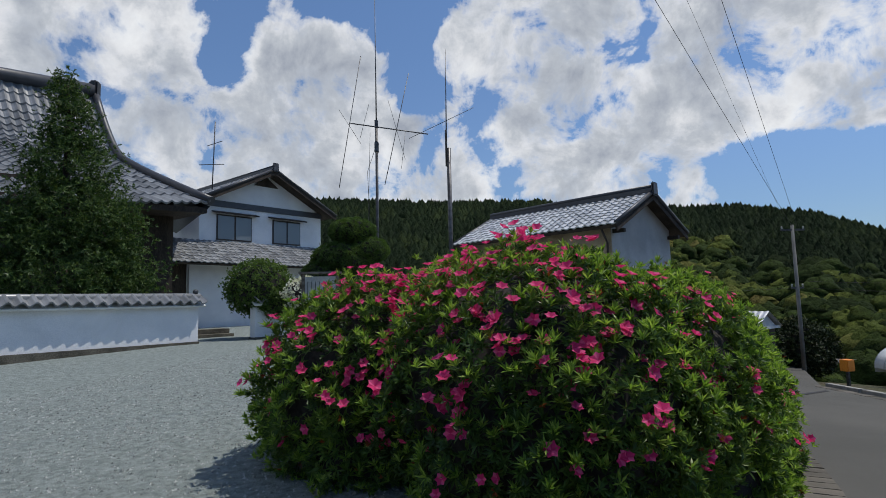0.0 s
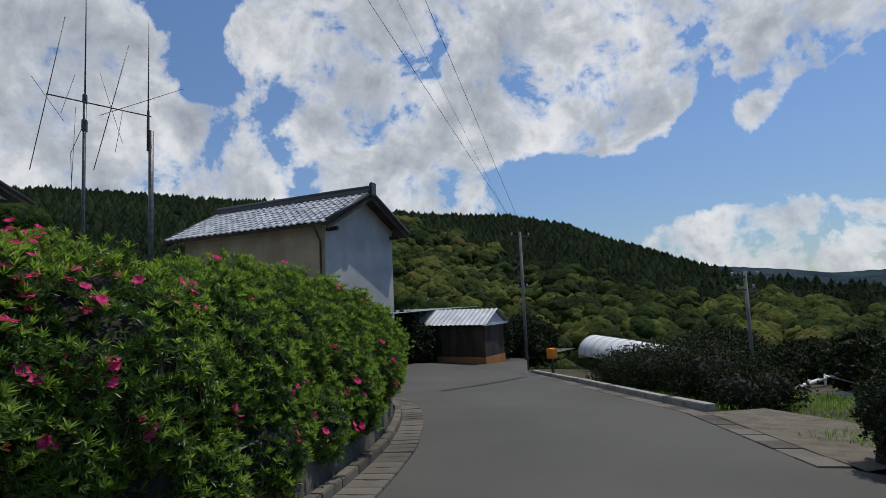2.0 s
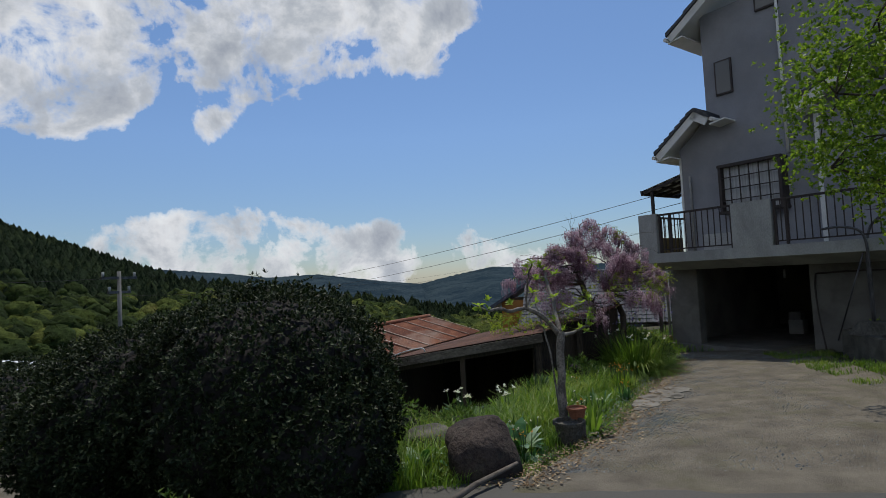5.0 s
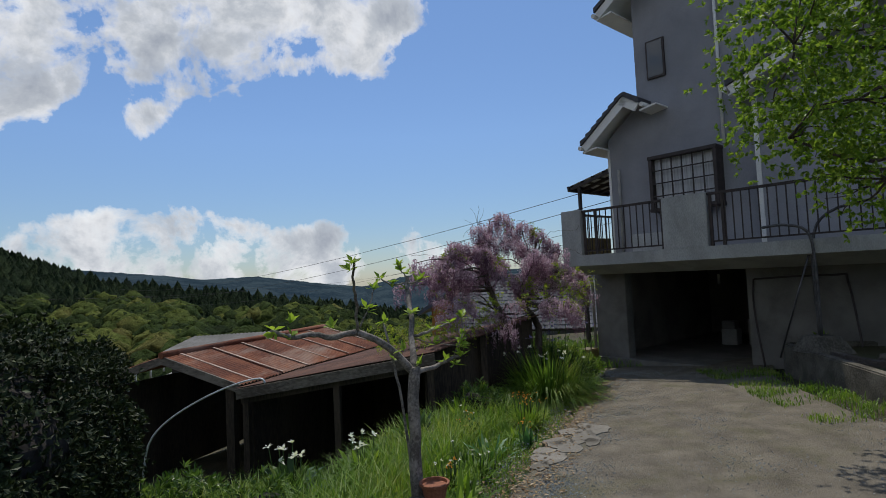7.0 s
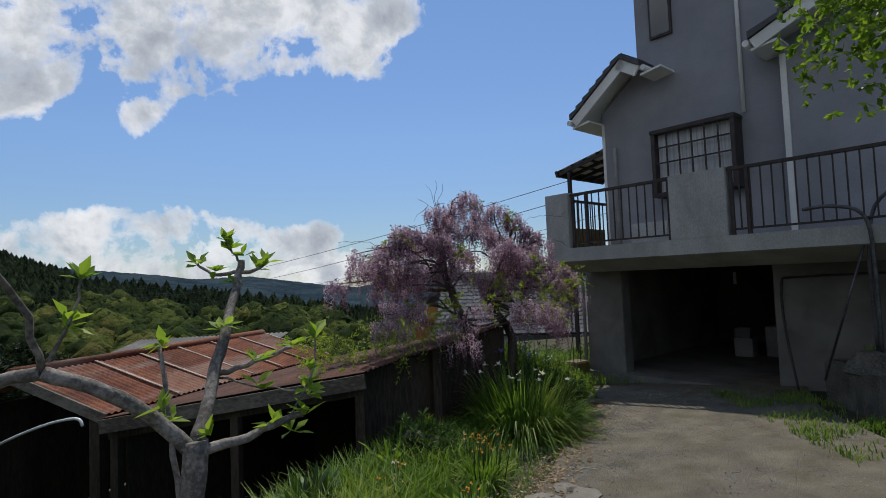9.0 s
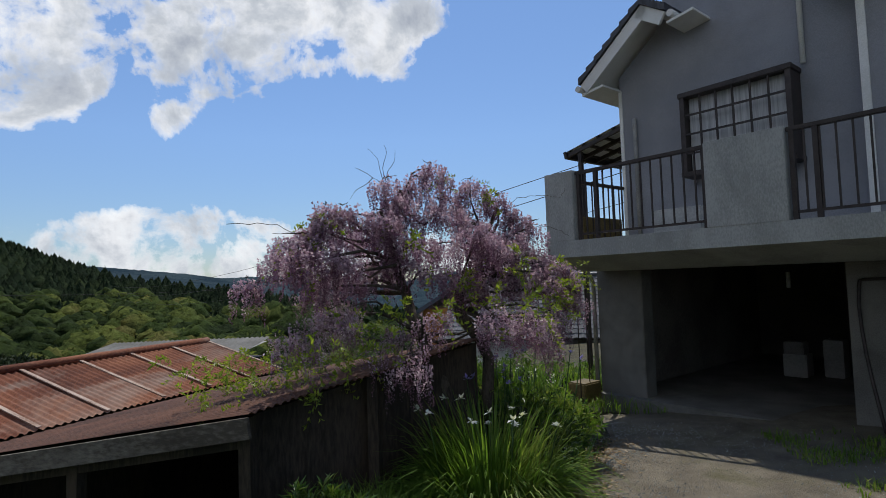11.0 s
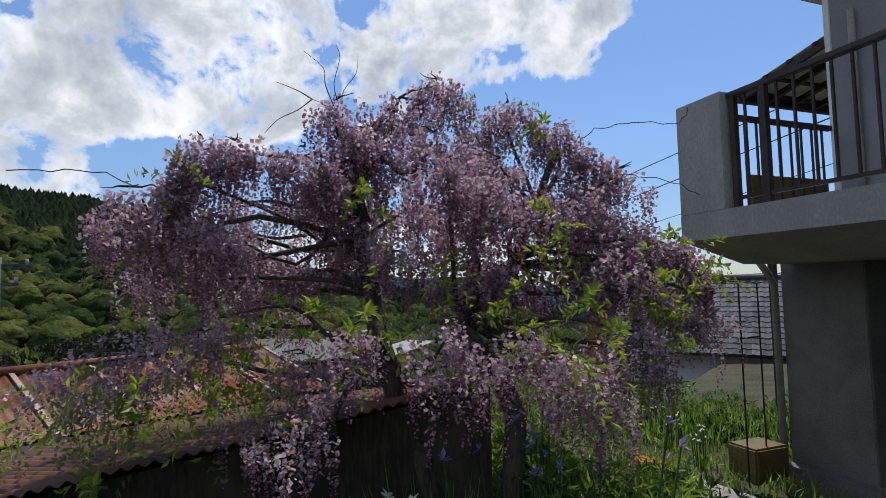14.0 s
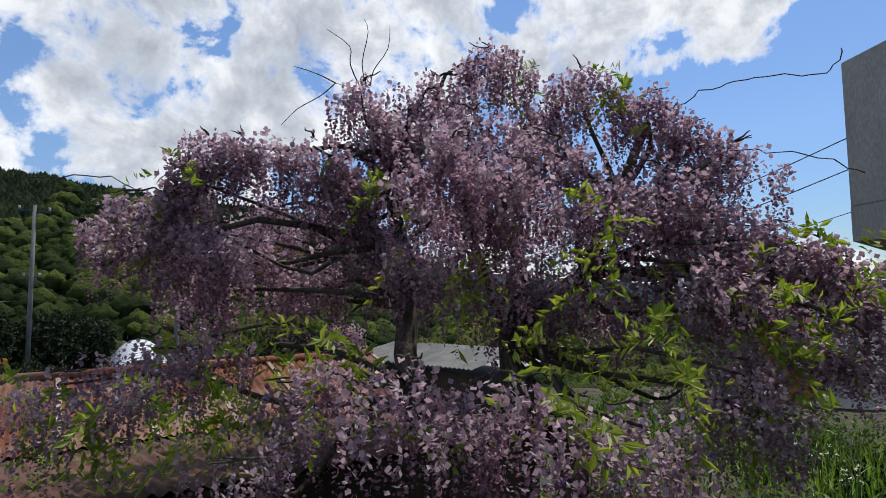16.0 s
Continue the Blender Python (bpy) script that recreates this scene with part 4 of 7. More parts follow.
    for x in (1.32, 2.78):
        boxed("jamb", (x, x + 0.07, 1.68, 2.05, 3.5, 4.68), IRON_BROWN, bay)
    boxed("glass", (1.38, 2.80, 1.86, 1.875, 3.5, 4.68), GLASS_PALE, bay)
    boxed("curtain", (1.40, 2.78, 1.83, 1.85, 3.5, 4.66), CURTAIN, bay, 0, "pale lace curtain behind the lattice")
    for i in range(1, 6):
        x = 1.38 + 1.42 * i / 6
        boxed("mullion", (x - 0.012, x + 0.012, 1.70, 1.73, 3.5, 4.68), IRON_BROWN, bay)
    for i in range(1, 4):
        z = 3.5 + 1.18 * i / 4
        boxed("glazing_bar", (1.38, 2.8, 1.695, 1.735, z - 0.012, z + 0.012), IRON_BROWN, bay)
    w = boxed("window", (1.27, 1.72, 2.0, 2.06, 6.66, 7.58), IRON_BROWN, h)
    boxed("pane", (1.31, 1.68, 1.99, 2.01, 6.70, 7.54), GLASS, w)
    w = boxed("window", (2.4, 2.95, 2.0, 2.06, 8.5, 9.0), IRON_BROWN, h)
    boxed("pane", (2.44, 2.91, 1.99, 2.01, 8.54, 8.96), GLASS, w)
    # awning at the side
    aw = tagged(new("awning"), "brown framed clear awning")
    aw.parent = h
    lean = pose(0, 0, 4.97, 0, -13, 0)
    for i in range(5):
        y = 3.0 + i * 0.5
        boxed("rafter", (-1.85, 0.1, y - 0.03, y + 0.03, -0.04, 0.04), IRON_BROWN, aw, m=lean)
    for i in range(6):
        x = -1.8 + i * 0.37
        boxed("batten", (x - 0.025, x + 0.025, 2.95, 5.05, 0.041, 0.08), IRON_BROWN, aw, m=lean)
    boxed("fascia", (-1.92, -1.86, 2.93, 5.07, -0.06, 0.09), IRON_BROWN, aw, m=lean)
    boxed("sheet", (-1.85, 0.1, 2.97, 5.03, 0.082, 0.088), FILM, aw, m=lean)
    boxed("post", (-1.57, -1.49, 3.0, 3.08, -0.2, 4.58), IRON_BROWN, aw)


build_house()

# ---- rusty sheds ----
def corrugated(name, a, b, c, d, waves, amp, material, parent, rows=6, seed=1):
    """Corrugated sheet between corners a-b (one end) and d-c (other end); the waves run from a-b to d-c."""
    a, b, c, d = (np.array(p, float) for p in (a, b, c, d))
    n = waves * 6
    rng = np.random.default_rng(seed)
    V = []
    for j in range(rows + 1):
        t = j / rows
        p, q = a + (d - a) * t, b + (c - b) * t
        for i in range(n + 1):
            u = i / n
            v = p + (q - p) * u
            v[2] += amp * math.sin(2 * math.pi * waves * u) + 0.006 * math.sin(9 * u + 4 * t)
            V.append(v)
    F = [(j * (n + 1) + i, j * (n + 1) + i + 1, (j + 1) * (n + 1) + i + 1, (j + 1) * (n + 1) + i) for j in range(rows) for i in range(n)]
    return raw_mesh(name, V, F, material, parent, smooth=True)


def build_rusty():
    r = tagged(empty("rusty_shed"), "open timber shed with rusted corrugated iron roof", "shed")
    p0, p1 = Vector((16.75, 5.32, 0.0)), Vector((21.6, 4.45, 0.0))
    e0, e1 = Vector((16.55, 3.78, -0.45)), Vector((21.4, 2.9, -0.45))
    l0, l1 = Vector((16.95, 6.9, -0.45)), Vector((21.8, 6.0, -0.45))
    corrugated("roof_sheet", p0, p1, e1, e0, 56, 0.012, RUST, r)
    corrugated("roof_sheet", p0, p1, l1, l0, 56, 0.012, RUST, r)
    for i in range(7):
        t = 0.06 + i * 0.155
        a, b = p0.lerp(p1, t), e0.lerp(e1, t)
        slab("roof_seam", [a + Vector((0, 0, .03)), a + Vector((.05, 0, .03)), b + Vector((.05, 0, .03)), b + Vector((0, 0, .03))], 0.012, PALE_RUST, r)
    tubed("ridge_cap", [p0 + Vector((-.05, 0, .02)), p1 + Vector((0, 0, .02))], 0.06, RUST, r)
    for a, b in ((p0, e0), (p0, l0)):
        off = Vector((-0.03, 0, 0))
        slab("barge_board", [a + off, b + off, b + off + Vector((.04, 0, 0)), a + off + Vector((.04, 0, 0))], 0.13, GREY_WOOD, r)
    for q in (e0 + Vector((.15, .25, 0)), l0 + Vector((.15, -.25, 0)), e0.lerp(e1, .5) + Vector((0, .2, 0)), e1 + Vector((-.1, .2, 0)), l1 + Vector((-.1, -.2, 0))):
        boxed("post", (q.x - .07, q.x + .07, q.y - .07, q.y + .07, -2.4, q.z - 0.02), DARK_WOOD, r)
    slab("back_wall", [(21.5, 3.1, -0.5), (21.7, 5.8, -0.5), (21.7, 5.8, -2.4), (21.5, 3.1, -2.4)], 0.08, DARK_WOOD, r)
    slab("side_wall", [(17.2, 6.55, -0.55), (21.7, 5.75, -0.55), (21.7, 5.75, -2.4), (17.2, 6.55, -2.4)], 0.06, DARK_WOOD, r)
    q = tagged(empty("lean_to_shed"), "low lean-to with dark rusted roof beside the wisteria", "shed")
    A, C, D, L = Vector((16.7, .63, -.02)), Vector((18.75, -1.08, .37)), Vector((20.7, 2.95, -.47)), Vector((16.5, 3.83, -.49))
    corrugated("roof_sheet", A, C, D, L, 40, 0.011, RUST_DARK, q, 8)
    slab("fascia", [A + Vector((-.04, 0, -.02)), L + Vector((-.04, 0, -.02)), L + Vector((0, 0, -.02)), A + Vector((0, 0, -.02))], 0.16, GREY_WOOD, q)
    for u in (0.03, 0.5, 0.97):
        p = A.lerp(L, u) + Vector((.14, 0, -.1))
        boxed("post", (p.x - .05, p.x + .05, p.y - .05, p.y + .05, -2.6, p.z), DARK_WOOD, q)
    slab("eave_beam", [A + Vector((.10, .05, -.16)), L + Vector((.10, 0, -.16)), L + Vector((.18, 0, -.16)), A + Vector((.18, .05, -.16))], 0.12, DARK_WOOD, q)
    # added dark wall that stops sun leaking in beside the rusty shed
    slab("inner_wall", [L + Vector((.3, -.12, -.08)), D + Vector((-.2, -.12, -.08)), Vector((20.5, 2.83, -2.6)), Vector((16.8, 3.7, -2.6))], 0.05, DARK_WOOD, q)
    slab("rear_wall", [D + Vector((-.2, 0, -.1)), C + Vector((.0, .3, -.1)), Vector((18.75, -.78, -2.6)), Vector((20.5, 2.95, -2.6))], 0.06, DARK_WOOD, q)
    # dark sheet added below the open edge, in place of the shade there
    slab("side_wall", [A + Vector((.35, .25, -.1)), C + Vector((.0, .3, -.1)), Vector((18.75, -.78, -2.6)), Vector((17.05, .88, -2.6))], 0.05, DARK_WOOD, q)
    for s in (0.02, 0.45):
        p = A.lerp(C, s) + Vector((.08, .12, -.05))
        boxed("post", (p.x - .05, p.x + .05, p.y - .05, p.y + .05, -2.2, p.z), DARK_WOOD, q)


build_rusty()

hose = tagged(empty("bent_pipe"), "thin pale bent pipe arching before the shed", "pipe")
tubed("pipe", smooth_line([(14.6, 4.0, -1.3), (14.6, 3.9, -.81), (14.6, 3.63, -.52), (14.6, 3.17, -.26), (14.6, 2.71, -.08), (14.6, 2.37, -.01), (14.6, 2.30, -.07)], 4), .012, GALV, hose, 6)
low = tagged(empty("low_barn"), "low barn with pale corrugated roof beyond the rusty shed", "barn")
corrugated("roof_sheet", (26.6, 12.9, -1.15), (26.6, 7.2, -1.0), (28.6, 7.2, -.62), (28.6, 12.9, -.77), 34, .02, DIM_CONCRETE, low)
boxed("wall", (26.9, 28.5, 7.4, 12.7, -4.5, -1.18), DARK_WOOD, low)

# ---- wisteria ----
# clumps of blossom, bough by bough: x, y, z, radius
CROWN_BOUGH = [(19.01, -.32, 2.31, .16), (18.74, -.16, 2.11, .14), (18.36, .05, 2.04, .13), (18.52, -.09, 1.88, .18), (18.68, -.48, 1.82, .22), (19.29, -.73, 2.14, .14), (19.48, -.99, 1.97, .16),
               (19.52, -1.2, 1.77, .14), (19.58, -1.39, 1.63, .16), (18.66, .06, 1.69, .14), (19.25, -.48, 1.99, .13), (18.98, -.8, 1.67, .19)]
WEST_BOUGH = [(17.69, .41, 1.7, .13), (17.81, .29, 1.7, .1), (18.02, -.04, 1.67, .16), (17.6, .5, 1.55, .1), (17.44, .56, 1.41, .2), (17.72, .28, 1.25, .17), (18.16, -.05, 1.56, .15), (18.36, -.08, 1.27, .16),
              (18.26, .37, 1.07, .14), (17.8, .52, .97, .08), (17.55, .63, 1.23, .12)]
MIDDLE_BOUGH = [(18.08, -.93, 1.47, .18), (18.29, -1.03, 1.4, .14), (18.99, -1.01, 1.42, .18), (19.29, -1.17, 1.5, .18), (18.33, -.46, 1.12, .13), (18.71, -.75, 1.03, .18), (19.14, -.68, .98, .15), (19.1, -1.24, 1.02, .15)]
EAST_BOUGH = [(19.36, -1.36, 1.33, .18), (19.43, -1.57, 1.19, .16), (19.57, -1.73, 1.13, .15), (19.1, -1.53, 1.06, .16), (19.69, -1.82, 1.04, .1), (18.92, -1.62, .64, .15), (19.16, -1.71, .78, .13), (19.4, -1.91, .77, .14), (18.93, -1.64, .49, .11)]
SKIRT_BOUGH = [(17.43, .28, .73, .19), (17.67, .25, .77, .14), (17.75, -.62, .69, .13), (17.68, -1.16, .72, .15), (17.79, -1.45, .69, .1), (18.09, -1.45, .6, .09), (18.25, -1.55, .56, .13), (17.53, -.41, .32, .16),
               (17.11, .46, .59, .2), (18.33, -1.61, .4, .1), (17.85, -.2, .53, .14), (18.05, -1.05, .59, .1)]
LEAF_SPRAYS = [(18.45, -1.36, 1.09, .11), (17.77, -.63, .69, .08), (18.55, -1.05, .75, .12), (19.15, -1.68, .67, .15), (17.59, -.04, .45, .21), (17.15, .35, .35, .13), (18.32, -.31, 1.39, .09), (18.27, -.84, .96, .12),
               (19.38, -.89, 1.98, .1), (19.1, -.45, 2.03, .09), (17.54, .53, 1.49, .1), (18.48, -1.57, .63, .09), (17.97, -1.46, .63, .08), (18.53, -1.43, .77, .07), (17.74, -.24, .67, .12), (19.03, -1.65, .84, .11), (19.4, -1.89, .91, .11)]


def build_wisteria():
    rng = np.random.default_rng(11)
    root = tagged(empty("wisteria_tree"), "old wisteria tree covered in hanging mauve blossom", "flowering tree")
    lobes = CROWN_BOUGH + WEST_BOUGH + MIDDLE_BOUGH + EAST_BOUGH + SKIRT_BOUGH
    # the far side of the crown, away from the drive
    for x, y, z, r in CROWN_BOUGH + WEST_BOUGH + EAST_BOUGH:
        if z < 1.95 and z > .7:
            lobes = lobes + [(x + .35 + float(rng.uniform(0, .45)), y + .3 + float(rng.uniform(0, .5)), z - float(rng.uniform(.05, .35)), r)]
    # racemes hang from each clump's rounded top
    P = []
    for x, y, z, r in lobes:
        n = int(max(12, (34 if z > .8 else 26) * (r / 0.15) ** 1.6))
        rho, th = np.sqrt(rng.uniform(0, 1, n)), rng.uniform(0, 2 * np.pi, n)
        P.append(np.stack([x + 1.35 * r * rho * np.cos(th), y + 1.35 * r * rho * np.sin(th), z - .02 - 0.9 * r * rho ** 2 + rng.normal(0, .03, n)], 1))
    # looser racemes along the boughs between the clumps
    for bough in (CROWN_BOUGH, WEST_BOUGH, MIDDLE_BOUGH, EAST_BOUGH, SKIRT_BOUGH):
        B = np.array(bough)[:, :3]
        m = {SKIRT_BOUGH[0]: 90, MIDDLE_BOUGH[0]: 110}.get(bough[0], 170)
        i = rng.integers(0, len(B), m)
        d = np.linalg.norm(B[i][:, None] - B[None], axis=2) + 9 * (np.arange(len(B))[None] == i[:, None])
        j = np.argsort(d, 1)[np.arange(m), rng.integers(0, 3, m)]
        P.append(B[i] + (B[j] - B[i]) * rng.uniform(0.2, 0.8, (m, 1)) + rng.normal(0, .05, (m, 3)) + np.array([0, 0, -.08]))
    P = np.concatenate(P)
    n = len(P)
    length = rng.uniform(0.14, 0.38, n)
    k = 50
    t = np.tile(np.linspace(0, 1, k), (n, 1)) + rng.normal(0, 0.012, (n, k))
    rad = 0.030 * (1 - 0.82 * np.clip(t, 0, 1)) * rng.uniform(0.7, 1.2, (n, 1))
    ang = rng.uniform(0, 2 * np.pi, (n, k))
    sway = rng.normal(0, 0.03, (n, 1, 2)) * t[..., None]
    C = P[:, None, :] + np.stack([np.cos(ang) * rad + sway[..., 0], np.sin(ang) * rad + sway[..., 1], -t * length[:, None]], -1)
    C = C.reshape(-1, 3)
    D = unit(np.stack([np.cos(ang), np.sin(ang), rng.normal(0.1, 0.5, ang.shape)], -1).reshape(-1, 3))
    S = unit(np.cross(D, rng.normal(size=D.shape)))
    size = (0.0112 * rng.uniform(0.7, 1.35, len(C)) * (1.2 - 0.6 * np.clip(t.ravel(), 0, 1)) * np.repeat(np.where(P[:, 2] < .8, .84, 1.0), k))[:, None]
    V = np.stack([C - D * size * 0.3, C + S * size + D * size * 0.5, C + D * size * 1.5, C - S * size + D * size * 0.5], 1)
    open_part = t.ravel() < rng.uniform(0.3, 0.75, (n, 1)).repeat(k, 1).ravel()
    for sel, mat, label in ((open_part, WISTERIA, "pale lilac open blossom at the top of each raceme"), (~open_part, WISTERIA_BUD, "dusky mauve buds at the tips of the racemes")):
        W = V[sel].reshape(-1, 3)
        tagged(raw_mesh("blossom", W, np.arange(len(W)).reshape(-1, 4), mat, root), label, kind="stuff")
    # limbs
    bm = bmesh.new()
    T = [(18.62, -.62, -1.1), (18.50, -.55, -.3), (18.44, -.3, .35), (18.54, -.1, .83), (18.58, 0, 1.15), (18.6, .06, 1.5), (18.64, -.05, 1.95)]
    pts = smooth_line(T, 4, 0.008, rng)
    tube(bm, pts, [0.085 - 0.06 * i / (len(pts) - 1) for i in range(len(pts))], 9)
    T = [(18.75, -.85, -1.1), (18.8, -.92, .1), (18.76, -.6, .65), (19.2, -.76, 1.0), (19.37, -.85, 1.35), (19.5, -1.0, 1.8)]
    pts = smooth_line(T, 4, 0.008, rng)
    tube(bm, pts, [0.075 - 0.055 * i / (len(pts) - 1) for i in range(len(pts))], 9)
    hubs = [(18.54, -.1, .83), (18.58, 0, 1.15), (18.6, .06, 1.5), (19.2, -.76, 1.0), (19.37, -.85, 1.35), (18.76, -.6, .65), (18.44, -.3, .4)]
    for x, y, z, r in lobes:
        hub = min(hubs, key=lambda q: (q[0] - x) ** 2 + (q[1] - y) ** 2 + 1.6 * (q[2] - z + 0.25) ** 2)
        tapered_limb(bm, hub, (x, y, z - 0.06), 0.022, 0.005, rng, 5, 0.18)
        for i in range(3):
            d = rng.normal(0, r * 0.45, 3)
            tapered_limb(bm, (x, y, z), (x + d[0], y + d[1], z + abs(d[2]) * 0.3), 0.006, 0.002, rng, 4)
    part("trunk", bm, BARK, root, "twisted dark grey trunk and limbs")
    # leaf sprays
    Q = []
    for x, y, z, r in lobes:
        m = int(rng.integers(0, 4)) if z < 1.3 else int(rng.integers(0, 2))
        Q.append(np.array([x, y, z]) + np.clip(rng.normal(0, r * 0.75, (m, 3)), -r, [r, r, r * 0.2]) + np.array([0, 0, -0.05]))
    for x, y, z, r in LEAF_SPRAYS:
        Q.append(np.array([x, y, z]) + rng.normal(0, r * .55, (int(70 * r), 3)))
    Q.append(np.column_stack([rng.uniform(17.0, 18.6, 130), rng.uniform(.1, 1.9, 130), rng.uniform(-.1, .35, 130)]))
    Q = np.concatenate(Q)
    A = unit(rng.normal(size=Q.shape) + np.array([-.5, -.5, 0.1]))
    pp, dd = [], []
    for s in np.linspace(0, 0.2, 7):
        pp.append(Q + A * s + np.array([0, 0, -0.6]) * s * s * 4)
        dd.append(A + rng.normal(0, 0.1, A.shape))
    leaves("leaf_spray", np.concatenate(pp), np.concatenate(dd), 2, 0.060, 0.021, (35, 70), WIST_LEAF, root, rng, 0.15)
    # bare shoots and long tendrils
    fork = (18.25, .13, 2.03)
    for a, b in (((18.36, .05, 1.98), fork), (fork, (18.07, .25, 2.11)), (fork, (18.02, .29, 1.79)), ((18.36, .05, 2.0), (18.21, .16, 2.33)), ((18.38, .03, 2.02), (18.37, .04, 2.40)), ((18.4, .02, 2.02), (18.48, -.05, 2.36))):
        bm = bmesh.new()
        tapered_limb(bm, a, b, 0.004, 0.0015, rng, 4)
        part("shoot", bm, BARK, root)
    for T in ([(19.49, -1.13, 1.85), (19.56, -1.32, 1.92), (19.62, -1.49, 1.94), (19.78, -1.75, 1.92), (19.79, -1.82, 2.03)], [(19.58, -1.39, 1.6), (19.75, -1.65, 1.55), (19.95, -1.85, 1.45)], [(17.44, .6, 1.42), (17.25, .8, 1.5), (17.0, 1.0, 1.48)]):
        tubed("tendril", smooth_line(T, 5, 0.01, rng), 0.003, BARK, root, 4)


build_wisteria()

# ---- hills ----
def build_hills():
    rng = np.random.default_rng(21)
    az = np.array([-75, -39, -13, 0, 9, 11, 20, 27, 33, 39.5, 45, 48, 53, 60, 66, 72, 80])
    el = np.array([8, 9.5, 11.0, 10.6, 10.5, 9.9, 9.0, 8.6, 7.3, 4.6, 2.6, 1.7, 0.8, -0.2, -1.2, -2.2, -3.5])
    dist = np.array([330, 330, 330, 330, 330, 330, 330, 330, 300, 280, 270, 260, 240, 220, 200, 190, 180])

    def at_hill(a, s):
        e, R = np.interp(a, az, el), np.interp(a, az, dist)
        r0 = 62 + 0 * a
        r = r0 + (R - r0) * s
        top = 1.2 + np.tan(np.radians(e)) * R
        z = -13 + (top + 13) * (0.25 * s + 0.75 * s ** 1.35)
        z = z + 3.0 * np.sin(a * 0.35 + 5 * s) * np.sin(3.1 * s) * (1 - s)
        return np.stack([8 + r * np.sin(np.radians(a)), r * np.cos(np.radians(a)), z], -1)

    rows = [[tuple(at_hill(np.array(a), np.array(s)) - np.array([0, 0, 4.5])) for a in np.linspace(-75, 80, 160)] for s in np.linspace(0, 1, 30)]
    rows.append([(x * 1.4, y * 1.4, -30) for x, y, z in rows[-1]])
    sheet("wooded_hill", rows, CONIFER, "steep wooded hillside across the valley", "hill")
    def crowns(name, C, rr, tall, rings, material, label):
        """One lumpy crown a tree: a rough dome of rings over an uneven skirt."""
        V, F, k = [], [], 10
        m = len(C)
        lat = np.linspace(-0.25, 1.0, rings) * math.pi / 2
        ang = np.arange(k) * 2 * math.pi / k
        ph = rng.uniform(0, 6.28, (m, 4))
        out, up = np.cos(lat), np.sin(lat)
        if tall:
            out, up = 1 - np.linspace(0, 1, rings) ** 1.1, np.linspace(-0.3, 1.35, rings)
        a2 = ang[None, None, :] + ph[:, :1, None]
        lump = 1 + 0.20 * np.sin(3 * a2 + 4 * lat[None, :, None] + ph[:, 1, None, None]) + 0.13 * np.sin(5 * a2 - 6 * lat[None, :, None] + ph[:, 2, None, None]) + rng.normal(0, 0.10, (m, rings, k))
        r = rr[:, None, None] * out[None, :, None] * lump
        z = rr[:, None, None] * (up[None, :, None] * (1 + 0.12 * np.sin(2 * a2 + ph[:, 3, None, None])) + rng.normal(0, 0.05, (m, rings, k)))
        P = np.stack([C[:, 0, None, None] + r * np.cos(a2), C[:, 1, None, None] + r * np.sin(a2), C[:, 2, None, None] + z], -1).reshape(-1, 3)
        q = np.array([[j * k + i, j * k + (i + 1) % k, (j + 1) * k + (i + 1) % k, (j + 1) * k + i] for j in range(rings - 1) for i in range(k)])
        Q = (q[None] + (np.arange(m) * rings * k)[:, None, None]).reshape(-1, 4)
        return tagged(raw_mesh(name, P, Q, material, None, True), label, "woods", kind="stuff")

    n = 7000
    a = rng.uniform(-45, 80, n)
    s = rng.uniform(0, 1, n) ** 0.7
    line = np.interp(a, [-45, -5, 6, 10, 14, 20, 24, 28, 34, 40, 46, 55, 80], [.30, .30, .45, .82, .86, .78, .62, .42, .46, .52, .60, .62, .70])
    dark = (s + 0.05 * np.sin(a * 1.7) + rng.normal(0, 0.05, n) > line) | (rng.uniform(0, 1, n) < 0.10)
    C = at_hill(a, s) - np.array([0, 0, 3.6])
    C[:, 2] += rng.normal(0, 0.7, n)
    size = 0.7 + 0.5 * s
    br = ~dark
    crowns("broadleaf_woods", C[br], rng.uniform(2.0, 4.8, br.sum()) * size[br], False, 8, WOODS, "fresh green broadleaf trees on the hillside")
    edge = 4200
    a2 = np.concatenate([a[dark], rng.uniform(-45, 46, edge)])
    s2 = np.concatenate([s[dark], np.where(rng.uniform(0, 1, edge) < 0.4, rng.uniform(0.96, 1.0, edge), 1 - (1 - np.interp(rng.uniform(0, 1, edge), [0, 1], [0.3, 1.0])))])
    ok = s2 > np.interp(a2, [-45, 6, 10, 20, 28, 40, 46, 80], [.25, .4, .8, .76, .4, .55, .0, .0]) - 0.05
    ok[:dark.sum()] = True
    D = at_hill(a2[ok], s2[ok]) - np.array([0, 0, 4.2])
    crowns("conifer_woods", D, rng.uniform(1.4, 2.9, len(D)) * (0.8 + 0.5 * s2[ok]), True, 5, CONIFER, "dark cedar trees along the hilltop")
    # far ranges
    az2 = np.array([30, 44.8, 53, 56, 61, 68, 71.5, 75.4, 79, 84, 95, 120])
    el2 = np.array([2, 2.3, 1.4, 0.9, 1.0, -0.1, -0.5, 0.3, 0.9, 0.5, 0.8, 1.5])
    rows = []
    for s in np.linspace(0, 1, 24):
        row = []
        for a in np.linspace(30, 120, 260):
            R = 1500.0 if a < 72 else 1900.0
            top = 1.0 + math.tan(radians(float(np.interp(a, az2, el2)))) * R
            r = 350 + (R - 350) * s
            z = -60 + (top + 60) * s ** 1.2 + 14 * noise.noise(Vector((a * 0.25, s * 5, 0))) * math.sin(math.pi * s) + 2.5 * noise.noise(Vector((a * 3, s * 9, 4)))
